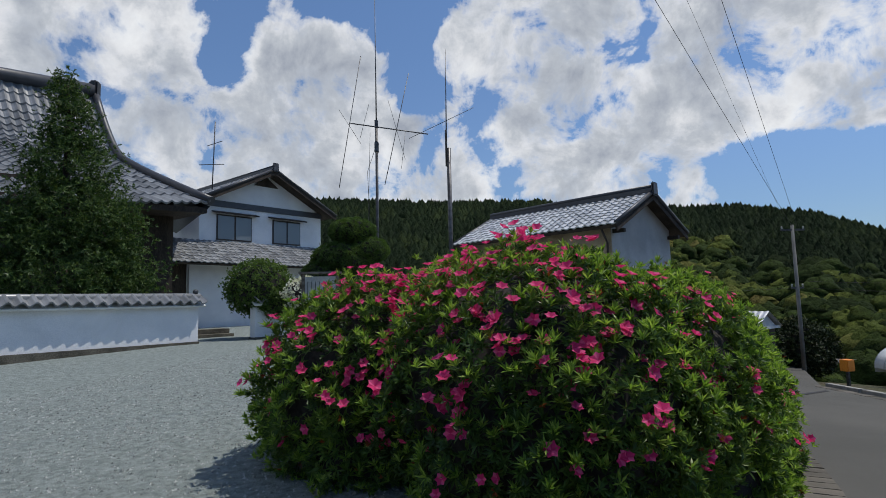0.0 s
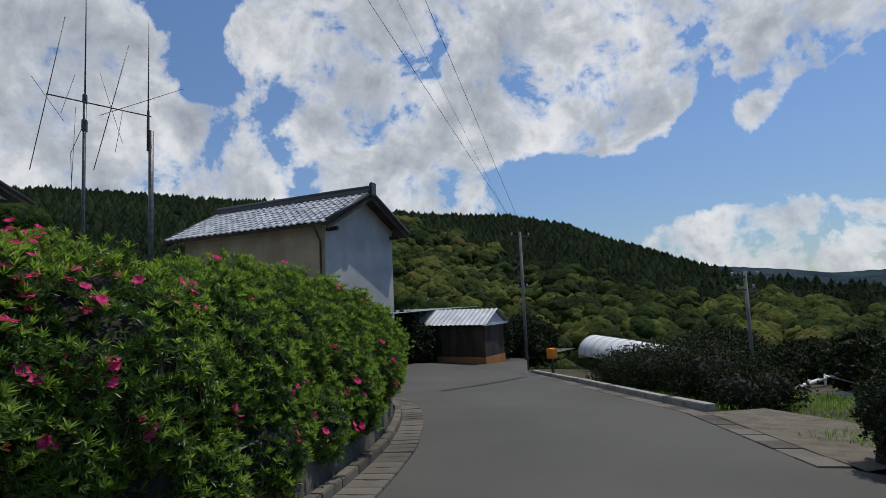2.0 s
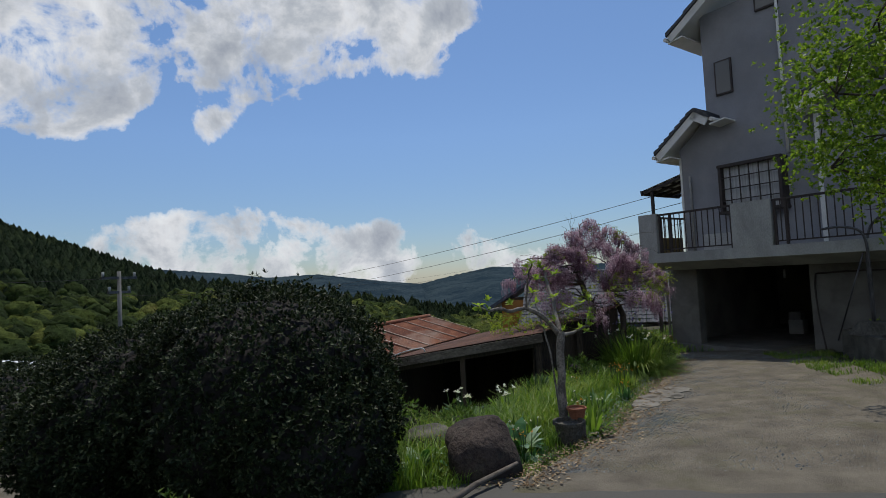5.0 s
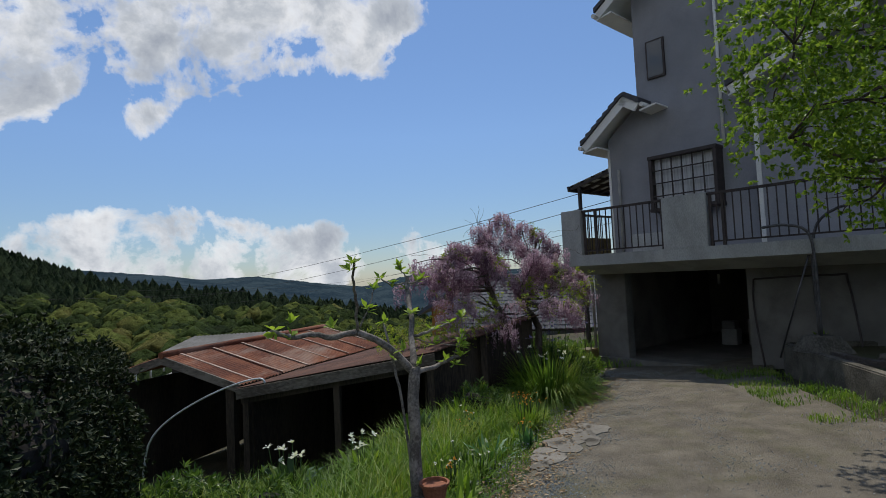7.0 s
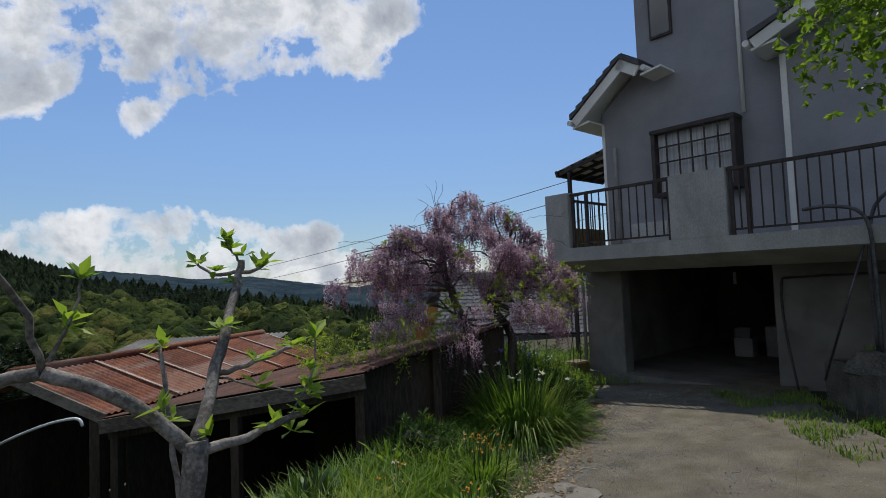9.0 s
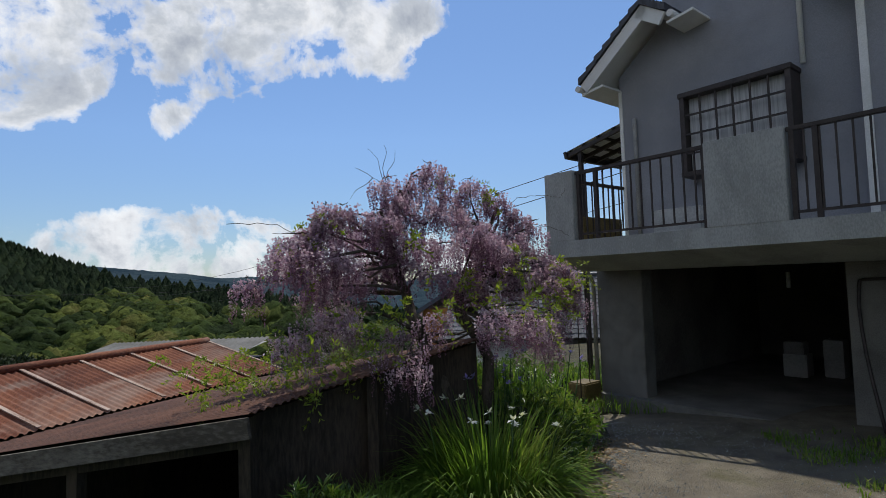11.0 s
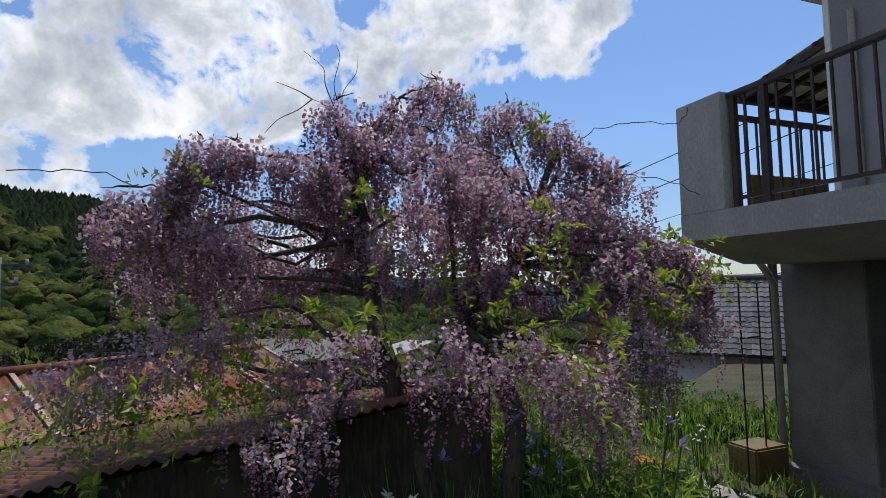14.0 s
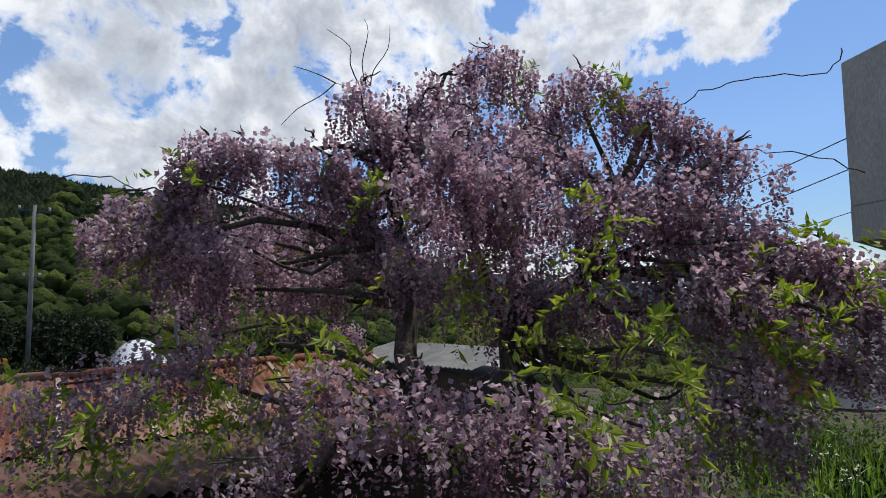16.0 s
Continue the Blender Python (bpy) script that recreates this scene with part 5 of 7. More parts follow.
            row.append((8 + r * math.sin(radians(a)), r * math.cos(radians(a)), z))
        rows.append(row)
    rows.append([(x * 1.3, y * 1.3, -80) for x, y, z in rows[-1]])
    sheet("far_hills", rows, FAR_HILL_HAZE, "distant wooded hills with blue haze in their colour", "hill")


build_hills()

# ---- kerbs and gutters ----
def build_gutters():
    rng = np.random.default_rng(8)
    # curved gutter below the azalea bank: kerb, then slabs with slots
    g = tagged(empty("gutter_azalea"), "curved concrete gutter with slotted cover slabs", "gutter", kind="structure")
    ys = [4.2]
    while ys[-1] < 14.2:
        dx = x_edge(ys[-1] + 0.1) - x_edge(ys[-1])
        ys.append(ys[-1] + 0.6 / math.hypot(dx / 0.1, 1))
    for y0, y1 in zip(ys, ys[1:]):
        a, b = Vector((x_edge(y0), y0, 0)), Vector((x_edge(y1), y1, 0))
        d = (b - a).normalized()
        n = Vector((d.y, -d.x, 0))
        zz = z_road(a.x, a.y)
        bm = bmesh.new()
        L = (b - a).length
        box(bm, 0.004, L - 0.004, -0.17, -0.03, -0.15, 0.11, 0.012)
        kerb = part("kerb_stone", bm, GUTTER, g)
        rot = Matrix.Translation(a + Vector((0, 0, zz))) @ pose(0, 0, 0, 0, math.degrees(math.asin(0.06 * (d.x + d.y))), math.degrees(math.atan2(d.y, d.x)))
        kerb.matrix_basis = rot
        bm = bmesh.new()
        box(bm, 0.006, L * 0.5 - 0.012, -0.60, -0.18, -0.12, 0.018 + float(rng.uniform(0, .008)), 0.006)
        box(bm, L * 0.5 + 0.012, L - 0.006, -0.60, -0.18, -0.12, 0.018 + float(rng.uniform(0, .008)), 0.006)
        box(bm, L * 0.5 - 0.014, L * 0.5 + 0.014, -0.60, -0.48, -0.12, 0.018)
        box(bm, L * 0.5 - 0.014, L * 0.5 + 0.014, -0.30, -0.18, -0.12, 0.018)
        c = part("cover_slab", bm, GUTTER, g)
        c.matrix_basis = rot
    # straight kerb on the field side
    k = tagged(empty("kerb_field"), "broken line of concrete kerb stones along the field", "kerb", kind="structure")
    for y0, y1, top in ((9.3, 10.9, .16), (11.2, 14.6, .15), (14.8, 17.8, .15), (18.0, 21.0, .14), (21.2, 24.2, .14)):
        a, b = Vector((x_kerb(y0) + 0.12, y0, 0)), Vector((x_kerb(y1) + 0.12, y1, 0))
        d = (b - a).normalized()
        o = boxed("kerb_stone", (0, (b - a).length, -0.24, 0.0, -0.25, top), CONCRETE, k, 0.015)
        o.matrix_basis = Matrix.Translation(a + Vector((0, 0, z_road(a.x, a.y)))) @ pose(0, 0, 0, 0, math.degrees(math.asin(0.06 * (d.x + d.y))), math.degrees(math.atan2(d.y, d.x)))
    g = tagged(empty("gutter_field"), "row of concrete gutter cover slabs along the road", "gutter", kind="structure")
    y = 4.6
    while y < 24:
        a, b = Vector((x_kerb(y) - 0.02, y, 0)), Vector((x_kerb(y + .5) - 0.02, y + .5, 0))
        d = (b - a).normalized()
        L = (b - a).length
        o = boxed("cover_slab", (0.008, 0.56, 0.0, 0.38, -0.12, 0.02 + float(rng.uniform(0, .01))), GUTTER, g, 0.008)
        o.matrix_basis = Matrix.Translation(a + Vector((0, 0, z_road(a.x, a.y)))) @ pose(0, 0, 0, 0, math.degrees(math.asin(0.06 * (d.x + d.y))), math.degrees(math.atan2(d.y, d.x)))
        y += 0.57 * d.y
    rows = [[(x, yy, z_road(x, yy) + 0.02 + 0.01 * noise.noise(Vector((x * 3, yy * 3, 1)))) for x in np.linspace(x_kerb(yy) + 0.02, x_kerb(yy) + 2.4 - 0.3 * abs(yy - 7), 12)] for yy in np.arange(4.4, 9.4, 0.25)]
    sheet("field_entrance", rows, WORN_DRIVE, "gritty concrete ramp into the field", "ramp")
    # repaired strip across the road
    rows = [[(x, y + w, z_road(x, y + w) + 0.012) for w in (-0.14, -0.05, 0.05, 0.14)] for x, y in ((8.7, 16.5), (10.5, 17.9), (12.2, 19.4), (14.6, 21.6))]
    sheet("road_patch", rows, surface("dark_tar", [(0.3, (.02, .02, .021)), (0.7, (.034, .034, .035))], 3.0, 0.8, 0.3, 80.0), "dark tar joint across the asphalt", "road patch")


build_gutters()

# ---- grass ----
def grass(name, P, height, width, material, label, seed=1, lean=0.35, category="grass"):
    rng = np.random.default_rng(seed)
    n = len(P)
    a = rng.uniform(0, 2 * np.pi, n)
    D = np.stack([np.cos(a), np.sin(a), 0 * a], 1)
    S = np.stack([-np.sin(a), np.cos(a), 0 * a], 1)
    h = (height * rng.uniform(0.45, 1.25, n))[:, None]
    w = width * rng.uniform(0.6, 1.2, n)[:, None]
    l = lean * rng.uniform(0.3, 1.6, n)[:, None]
    Z = np.array([[0, 0, 1.0]])
    m = P + Z * h * 0.6 + D * h * l * 0.35
    t = P + Z * h * (1 - 0.25 * l) + D * h * l * 1.1
    V = np.stack([P - S * w / 2, P + S * w / 2, m + S * w * .45, m - S * w * .45, m - S * w * .45, m + S * w * .45, t + S * w * .06, t - S * w * .06], 1).reshape(-1, 3)
    return tagged(raw_mesh(name, V, np.arange(len(V)).reshape(-1, 4), material), label, category, kind="stuff")


def on_soil(xy, lift=-0.03):
    return np.array([(x, y, z_soil(x, y) + lift) for x, y in xy])


def clumpy(rng, n, x0, x1, y0, y1, scale=0.9, bar=-0.1):
    out = []
    while len(out) < n:
        x, y = rng.uniform(x0, x1), rng.uniform(y0, y1)
        if noise.noise(Vector((x * scale, y * scale, 5))) > bar + rng.normal(0, 0.15):
            out.append((x, y))
    return np.array(out)


def build_grass():
    rng = np.random.default_rng(31)
    dx = [10.2, 11.4, 12.5, 13.75, 16, 17.7, 19.85, 21.6, 24]
    edge = [0.5, 0.0, -0.55, -0.8, -1.3, -1.6, -2.2, -2.3, -2.4]
    q = clumpy(rng, 90000, 10.6, 22.5, -2.4, 3.6, 0.8, -0.5)
    keep = (q[:, 1] > np.interp(q[:, 0], dx, edge) + rng.normal(0.1, 0.12, len(q))) & ~((q[:, 0] > 16.8) & (q[:, 1] > 0.62 - 0.83 * (q[:, 0] - 16.7)))
    q = q[keep]
    hgt = 0.10 + 0.16 * np.clip(q[:, 1] - np.interp(q[:, 0], dx, edge), 0, 1.2)
    P = on_soil(q)
    for i, (lo, hi) in enumerate(((0, 0.16), (0.16, 0.23), (0.23, 1))):
        s = (hgt >= lo) & (hgt < hi)
        grass("verge_grass", P[s], (0.11, 0.24, 0.42)[i], 0.010, GRASS_LEAF, "long green grass on the driveway verge", 40 + i, 0.5)
    q = clumpy(rng, 15000, 11.8, 24, 6.5, 24, 0.5, -0.2)
    q = q[q[:, 0] > np.array([x_kerb(y) for y in q[:, 1]]) + 0.35]
    q = q[~((q[:, 1] < 9.2) & (q[:, 0] < 13.5))]
    grass("field_grass", on_soil(q), 0.26, 0.018, GRASS_LEAF, "green weeds in the field behind the kerb", 45, 0.5)
    q = clumpy(rng, 5500, 10.8, 16.6, 2.0, 6.4, 0.9, -0.3)
    grass("field_grass", on_soil(q), 0.24, 0.012, GRASS_LEAF, "rough grass before the shed", 46, 0.6)
    # slope behind the garage corner
    q = np.column_stack([rng.uniform(21.5, 24.8, 4200), rng.uniform(-3.2, 2.5, 4200)])
    grass("bank_grass", np.array([(x, y, -1.12 + 0.05 * (x - 22)) for x, y in q if (x - 21.32) * 0.785 + (y + 1.54) * -0.62 < 1.2 or (x - 21.32) * -0.62 + (y + 1.54) * -0.785 < -0.25]), 0.20, 0.014, GRASS_LEAF, "bright grass bank beside the garage", 47, 0.5)
    # weeds in the driveway and at its walled side
    q = clumpy(rng, 2200, 15, 20, -5.0, -3.9, 1.5, 0.0)
    grass("drive_weeds", np.array([(x, y, z_road(x, y)) for x, y in q]), 0.10, 0.012, GRASS_LEAF, "small weeds along the planter wall", 48, 0.5)
    # stones on the gravel lot
    n = 26000
    y = rng.uniform(2.2, 12, n) ** 1.0
    x = np.array([x_edge(v) for v in y]) - rng.uniform(0.0, 1.0, n) ** 1.2 * 10 - 0.4
    C = np.array([(a, b, max(z_lot(b) + 0.012, z_road(a, b) + 0.01 if b < 4 else -9)) for a, b in zip(x, y)])
    r = rng.uniform(0.007, 0.02, (n, 1, 1))
    tet = np.array([[1, 0, 0], [-0.5, 0.87, 0], [-0.5, -0.87, 0], [0, 0, 0.8]])
    ang = rng.uniform(0, 6.28, n)
    R = np.stack([np.stack([np.cos(ang), -np.sin(ang), 0 * ang], 1), np.stack([np.sin(ang), np.cos(ang), 0 * ang], 1), np.tile([0, 0, 1.0], (n, 1))], 1)
    V = (np.einsum("nij,kj->nki", R, tet) * r + C[:, None]).reshape(-1, 3)
    F = (np.array([[0, 1, 3], [1, 2, 3], [2, 0, 3]])[None] + 4 * np.arange(n)[:, None, None]).reshape(-1, 3)
    tagged(raw_mesh("gravel_stones", V, F, PEBBLE), "loose blue-grey gravel stones", "gravel", kind="stuff")


build_grass()


def build_grit():
    rng = np.random.default_rng(91)
    n = 60000
    x = rng.uniform(11, 21, n)
    y = rng.uniform(-4.6, -0.2, n)
    y = np.where(rng.uniform(0, 1, n) < 0.5, np.interp(x, [11, 12.5, 16, 20], [0, -0.7, -1.5, -2.3]) - rng.exponential(0.25, n), y)
    C = np.array([(a, b, z_road(a, b) + 0.012) for a, b in zip(x, y)])
    r = 0.003 + 0.011 * rng.uniform(0, 1, (n, 1, 1)) ** 2.5
    tet = np.array([[1, 0, 0], [-0.5, 0.87, 0], [-0.5, -0.87, 0], [0, 0, 0.9]])
    V = (tet[None] * r * rng.uniform(0.6, 1.3, (n, 4, 1)) + C[:, None]).reshape(-1, 3)
    F = (np.array([[0, 1, 3], [1, 2, 3], [2, 0, 3]])[None] + 4 * np.arange(n)[:, None, None]).reshape(-1, 3)
    tagged(raw_mesh("driveway_grit", V, F, PEBBLE), "small loose stones on the driveway", "gravel", kind="stuff")
    # dry leaf litter along both edges
    x = rng.uniform(10.6, 20, 2600)
    y = np.interp(x, [10.4, 11.4, 12.5, 16, 20], [0.3, -0.05, -0.6, -1.35, -2.25]) - rng.normal(0.05, 0.16, 2600)
    leaves("leaf_litter", np.array([(a, b, z_road(a, b) + 0.02) for a, b in zip(x, y)]), np.tile([0, 0, 1.0], (2600, 1)), 1, 0.05, 0.022, (70, 95), DRY_LEAF, None, rng)
    tagged(bpy.data.objects["leaf_litter"], "dry brown leaf litter at the driveway edge", "leaves", kind="stuff")
    for i, (x, y, r) in enumerate(((12.35, 1.9, .34), (12.1, 2.7, .4), (12.6, 1.25, .28), (12.9, 2.2, .32), (13.6, 2.2, .26), (14.5, 1.6, .24), (15.5, 1.0, .22), (13.0, 3.4, .3), (14.6, 3.1, .28))):
        z = z_soil(x, y)
        shrub("wild_shrub", [(x, y, z + r * .6, r, r, r * .8), (x + r * .6, y - r * .3, z + r * .4, r * .7, r * .6, r * .6)], 150, 6, .085, .028, (TREE_LEAF, LILY_LEAF)[i % 2], "low wild shrub in the rough grass", "shrub", 120 + i, z - .1, .35, .6)


# ---- plants of the verge ----
def boulder(name, x, y, z, rx, ry, rz, seed, label, mat=ROCK):
    bm = bmesh.new()
    bmesh.ops.create_icosphere(bm, subdivisions=4, radius=1.0)
    for v in bm.verts:
        p = v.co.copy()
        d = 1 + 0.30 * noise.noise(p * 1.1 + Vector((seed, 0, 0))) + 0.07 * noise.noise(p * 4 + Vector((0, seed, 0)))
        for c in (Vector((0.5, -0.6, 0.62)), Vector((-0.7, -0.5, 0.5)), Vector((0.1, 0.2, 0.97)), Vector((-0.2, -0.95, 0.2)), Vector((0.9, -0.2, 0.1))):
            c = c.normalized()
            over = p.dot(c) * d - 0.80
            if over > 0:
                d -= over * 0.75
        v.co = p * d
    bmesh.ops.transform(bm, matrix=pose(x, y, z, 0, 0, seed * 40) @ Matrix.Diagonal((rx, ry, rz, 1)), verts=bm.verts)
    for f in bm.faces:
        f.smooth = True
    return tagged(part(name, bm, mat), label, "rock")


boulder("boulder", 11.15, 0.62, -0.55, 0.36, 0.36, 0.38, 1, "reddish grey boulder on the grass verge")
boulder("boulder", 11.9, 1.35, -0.66, 0.36, 0.28, 0.17, 2, "flat mossy stone behind the boulder", OLD_CONCRETE)
boulder("boulder", 10.05, 4.5, -0.78, 0.24, 0.2, 0.26, 3, "dark stone block beside the clipped bush", ROCK)
tubed("log", [(9.95, 0.75, -0.62), (10.5, 0.55, -0.60), (11.0, 0.28, -0.58)], [0.028, 0.025, 0.018], GREY_WOOD, label="")
tagged(bpy.data.objects["log"], "bleached fallen branch on the verge", "branch")


def rosette(name, x, y, z, k, length, width, tilt, material, label, category, seed=1, petals=None, droop=0.55):
    rng = np.random.default_rng(seed)
    root = tagged(empty(name), label, category)
    n = k
    a = rng.uniform(0, 2 * np.pi, n)
    th = np.radians(rng.uniform(tilt[0], tilt[1], n))
    D = np.stack([np.cos(a) * np.sin(th), np.sin(a) * np.sin(th), np.cos(th)], 1)
    S = np.stack([-np.sin(a), np.cos(a), 0 * a], 1)
    L = (length * rng.uniform(0.6, 1.15, n))[:, None]
    W = (width * rng.uniform(0.7, 1.15, n))[:, None]
    base = np.array([x, y, z]) + np.stack([np.cos(a), np.sin(a), 0 * a], 1) * rng.uniform(0, 0.35 * length, n)[:, None]
    Z = np.array([0, 0, 1.0])
    pts = []
    for t, wd in ((0, .25), (.35, 1.0), (.7, .8), (1.0, .06)):
        c = base + D * L * t - Z * L * droop * t ** 2.5 * np.sin(th)[:, None]
        pts.append((c - S * W * wd / 2, c + S * W * wd / 2))
    V, F = [], []
    V = np.stack([q for p in pts for q in p], 1).reshape(-1, 3)
    F = (np.array([[0, 1, 3, 2], [2, 3, 5, 4], [4, 5, 7, 6]])[None] + 8 * np.arange(n)[:, None, None]).reshape(-1, 4)
    raw_mesh("foliage", V, F, material, root)
    if petals:
        mat, count, size, h = petals
        q = np.column_stack([rng.normal(x, length * 0.27, count), rng.normal(y, length * 0.27, count), z + h * rng.uniform(0.75, 1.1, count)])
        leaves("bloom", q, np.tile([0, 0, 1.0], (count, 1)), 7, size, size * 0.6, (25, 105), mat, root, rng)["kind"] = "stuff"
        for p in q:
            tubed("stem", [(p[0] * .7 + x * .3, p[1] * .7 + y * .3, z), tuple(p)], 0.005, LILY_LEAF, root, 4)
    return root


rosette("hosta", 11.85, 0.45, -0.75, 46, 0.42, 0.14, (25, 80), HOSTA_LEAF, "broad pale-edged leafy plant beside the boulder", "plant", 1)
rosette("hosta", 11.2, 1.25, -0.68, 24, 0.30, 0.10, (25, 80), HOSTA_LEAF, "small pale-edged leafy plant among stones", "plant", 2)
rosette("white_flower_plant", 13.3, 1.35, -0.85, 70, 0.38, 0.09, (15, 70), LILY_LEAF, "leafy plant with white blossoms in the grass", "flowers", 3, (WHITE_PETAL, 9, 0.055, 0.40))
rosette("white_flower_plant", 14.0, 0.9, -0.9, 60, 0.36, 0.07, (15, 70), BRIGHT_LEAF, "bright leafy plant with white blossoms", "flowers", 4, (WHITE_PETAL, 7, 0.05, 0.36))
rosette("iris_clump", 17.75, -1.05, -1.05, 3000, 1.2, 0.014, (14, 88), GRASS_LEAF, "big clump of arching iris leaves with pale flowers", "irises", 5, (WHITE_PETAL, 12, 0.055, 0.85), 0.9)
rosette("iris_clump", 18.6, -1.15, -1.05, 300, 0.95, 0.015, (4, 55), LILY_LEAF, "clump of iris with violet flowers under the wisteria", "irises", 6, (VIOLET_PETAL, 16, 0.05, 1.15))
rosette("yellow_flower_plant", 15.9, -0.75, -0.93, 260, 0.40, 0.018, (5, 60), GRASS_LEAF, "grassy clump with small yellow flowers", "flowers", 7, (YELLOW_PETAL, 26, 0.02, 0.40))
rosette("orange_flower_plant", 20.7, -1.55, -1.12, 120, 0.28, 0.02, (5, 65), GRASS_LEAF, "low plant with orange flowers near the pier", "flowers", 8, (YELLOW_PETAL, 34, 0.035, 0.30))
shrub("weed", [(8.85, 2.15, -0.5, .2, .2, .2), (8.8, 2.05, -0.3, .13, .13, .16)], 300, 4, .042, .018, TREE_LEAF, "yellow-green weed at the foot of the bush", "weed", 9, -.75, .35, 0.3)
shrub("weed", [(9.1, 3.0, -0.6, .2, .2, .15)], 300, 4, .045, .02, TREE_LEAF, "small dark weed at the foot of the bush", "weed", 13, -.75, .35, 0.3)
rosette("weed", 16.3, 0.2, -0.95, 60, 0.45, 0.05, (5, 70), BRIGHT_LEAF, "leafy weed beside the lean-to", "weed", 10)
rosette("weed", 15.0, 0.6, -0.9, 70, 0.45, 0.06, (10, 75), LILY_LEAF, "leafy dark weed in the verge", "weed", 12)
rosette("weed", 12.0, -4.6, -0.5, 90, 0.5, 0.05, (5, 70), GRASS_LEAF, "leafy weed on the driveway side", "weed", 11)


def pot(name, x, y, z, r, h, mat, label, lipped=True):
    bm = bmesh.new()
    prof = [(r * 0.72, 0), (r * 0.95, h * 0.86), (r * 1.06, h * 0.86), (r * 1.06, h), (r * 0.9, h), (r * 0.86, h * 0.82), (0.001, h * 0.82)]
    rings = [[bm.verts.new((x + a * math.cos(k * math.pi / 10), y + a * math.sin(k * math.pi / 10), z + b)) for k in range(20)] for a, b in prof]
    for p, q in zip(rings, rings[1:]):
        for k in range(20):
            bm.faces.new((p[k], p[(k + 1) % 20], q[(k + 1) % 20], q[k]))
    return tagged(part(name, bm, mat), label, "flower pot")


pot("flower_pot", 12.35, -0.10, -0.78, 0.17, 0.24, OLD_CONCRETE, "grey flower pot at the fig tree's foot")
pot("flower_pot", 12.55, -0.18, -0.56, 0.11, 0.12, TERRACOTTA, "orange terracotta pot on a stump by the fig tree")
for i, (x, y, r, h) in enumerate(((18.95, -1.3, .45, .55), (19.5, -1.45, .5, .5), (20.1, -1.55, .4, .4), (19.3, -.9, .5, .7), (16.6, -.1, .35, .4))):
    shrub("underplanting", [(x, y, -1.05 + h * .5, r, r, h * .6), (x - .3 * r, y + .3 * r, -1.05 + h * .8, r * .6, r * .6, h * .5)], 260, 6, .10, .022, (LILY_LEAF, GRASS_LEAF)[i % 2], "dark leafy plants under the wisteria", "plant", 300 + i, -1.2, .4, .6)
boxed("stump", (12.46, 12.64, -0.27, -0.09, -0.85, -0.56), GREY_WOOD, None, 0.03)
tagged(bpy.data.objects["stump"], "weathered wooden stump under a pot", "stump")

build_grit()
rng_v = np.random.default_rng(66)
for i in range(44):
    x = float(rng_v.uniform(11.6, 19.5))
    y = float(np.interp(x, [10.4, 12.5, 16, 20], [0.3, -0.6, -1.35, -2.25]) + rng_v.uniform(0.25, 1.5))
    if x > 16.4 and y > 0.5 - 0.83 * (x - 16.7):
        y = float(np.interp(x, [10.4, 12.5, 16, 20], [0.3, -0.6, -1.35, -2.25]) + 0.3)
    rosette("weed", x, y, z_soil(x, y) - .02, int(rng_v.integers(26, 60)), float(rng_v.uniform(.22, .42)), float(rng_v.uniform(.03, .07)), (8, 75),
            (BRIGHT_LEAF, LILY_LEAF, GRASS_LEAF, HOSTA_LEAF)[i % 4], "broad-leaved weed in the verge grass", "weed", 200 + i, (WHITE_PETAL if i % 6 == 0 else YELLOW_PETAL, 6, .022, .32) if i % 3 == 0 else None)
rosette("orange_flower_plant", 21.25, -1.15, -1.15, 120, .3, .02, (5, 65), GRASS_LEAF, "low plant with orange flowers in the bank grass", "flowers", 240, (YELLOW_PETAL, 30, .035, .34))
for i in range(5):
    x, y = 22.2 + i * .5, -1.5 + .35 * i
    rosette("white_flower_plant", x, y, -1.1, 40, .3, .03, (5, 60), GRASS_LEAF, "small white wildflowers on the grass bank", "flowers", 250 + i, (WHITE_PETAL, 9, .025, .4))

for i, (x, y, r) in enumerate(((25.0, -2.6, .5), (25.1, -1.6, .45), (25.0, -.7, .55), (25.2, .3, .5), (25.3, 1.3, .6), (25.4, 2.3, .6))):
    shrub("bank_shrub", [(x, y, -1.25, r, r, r * .75), (x + .3, y + .3, -1.3, r * .7, r * .7, r * .6)], 150, 6, .09, .03, TREE_LEAF, "low dark shrub at the bank's edge", "shrub", 330 + i, -1.9, .35, .7)

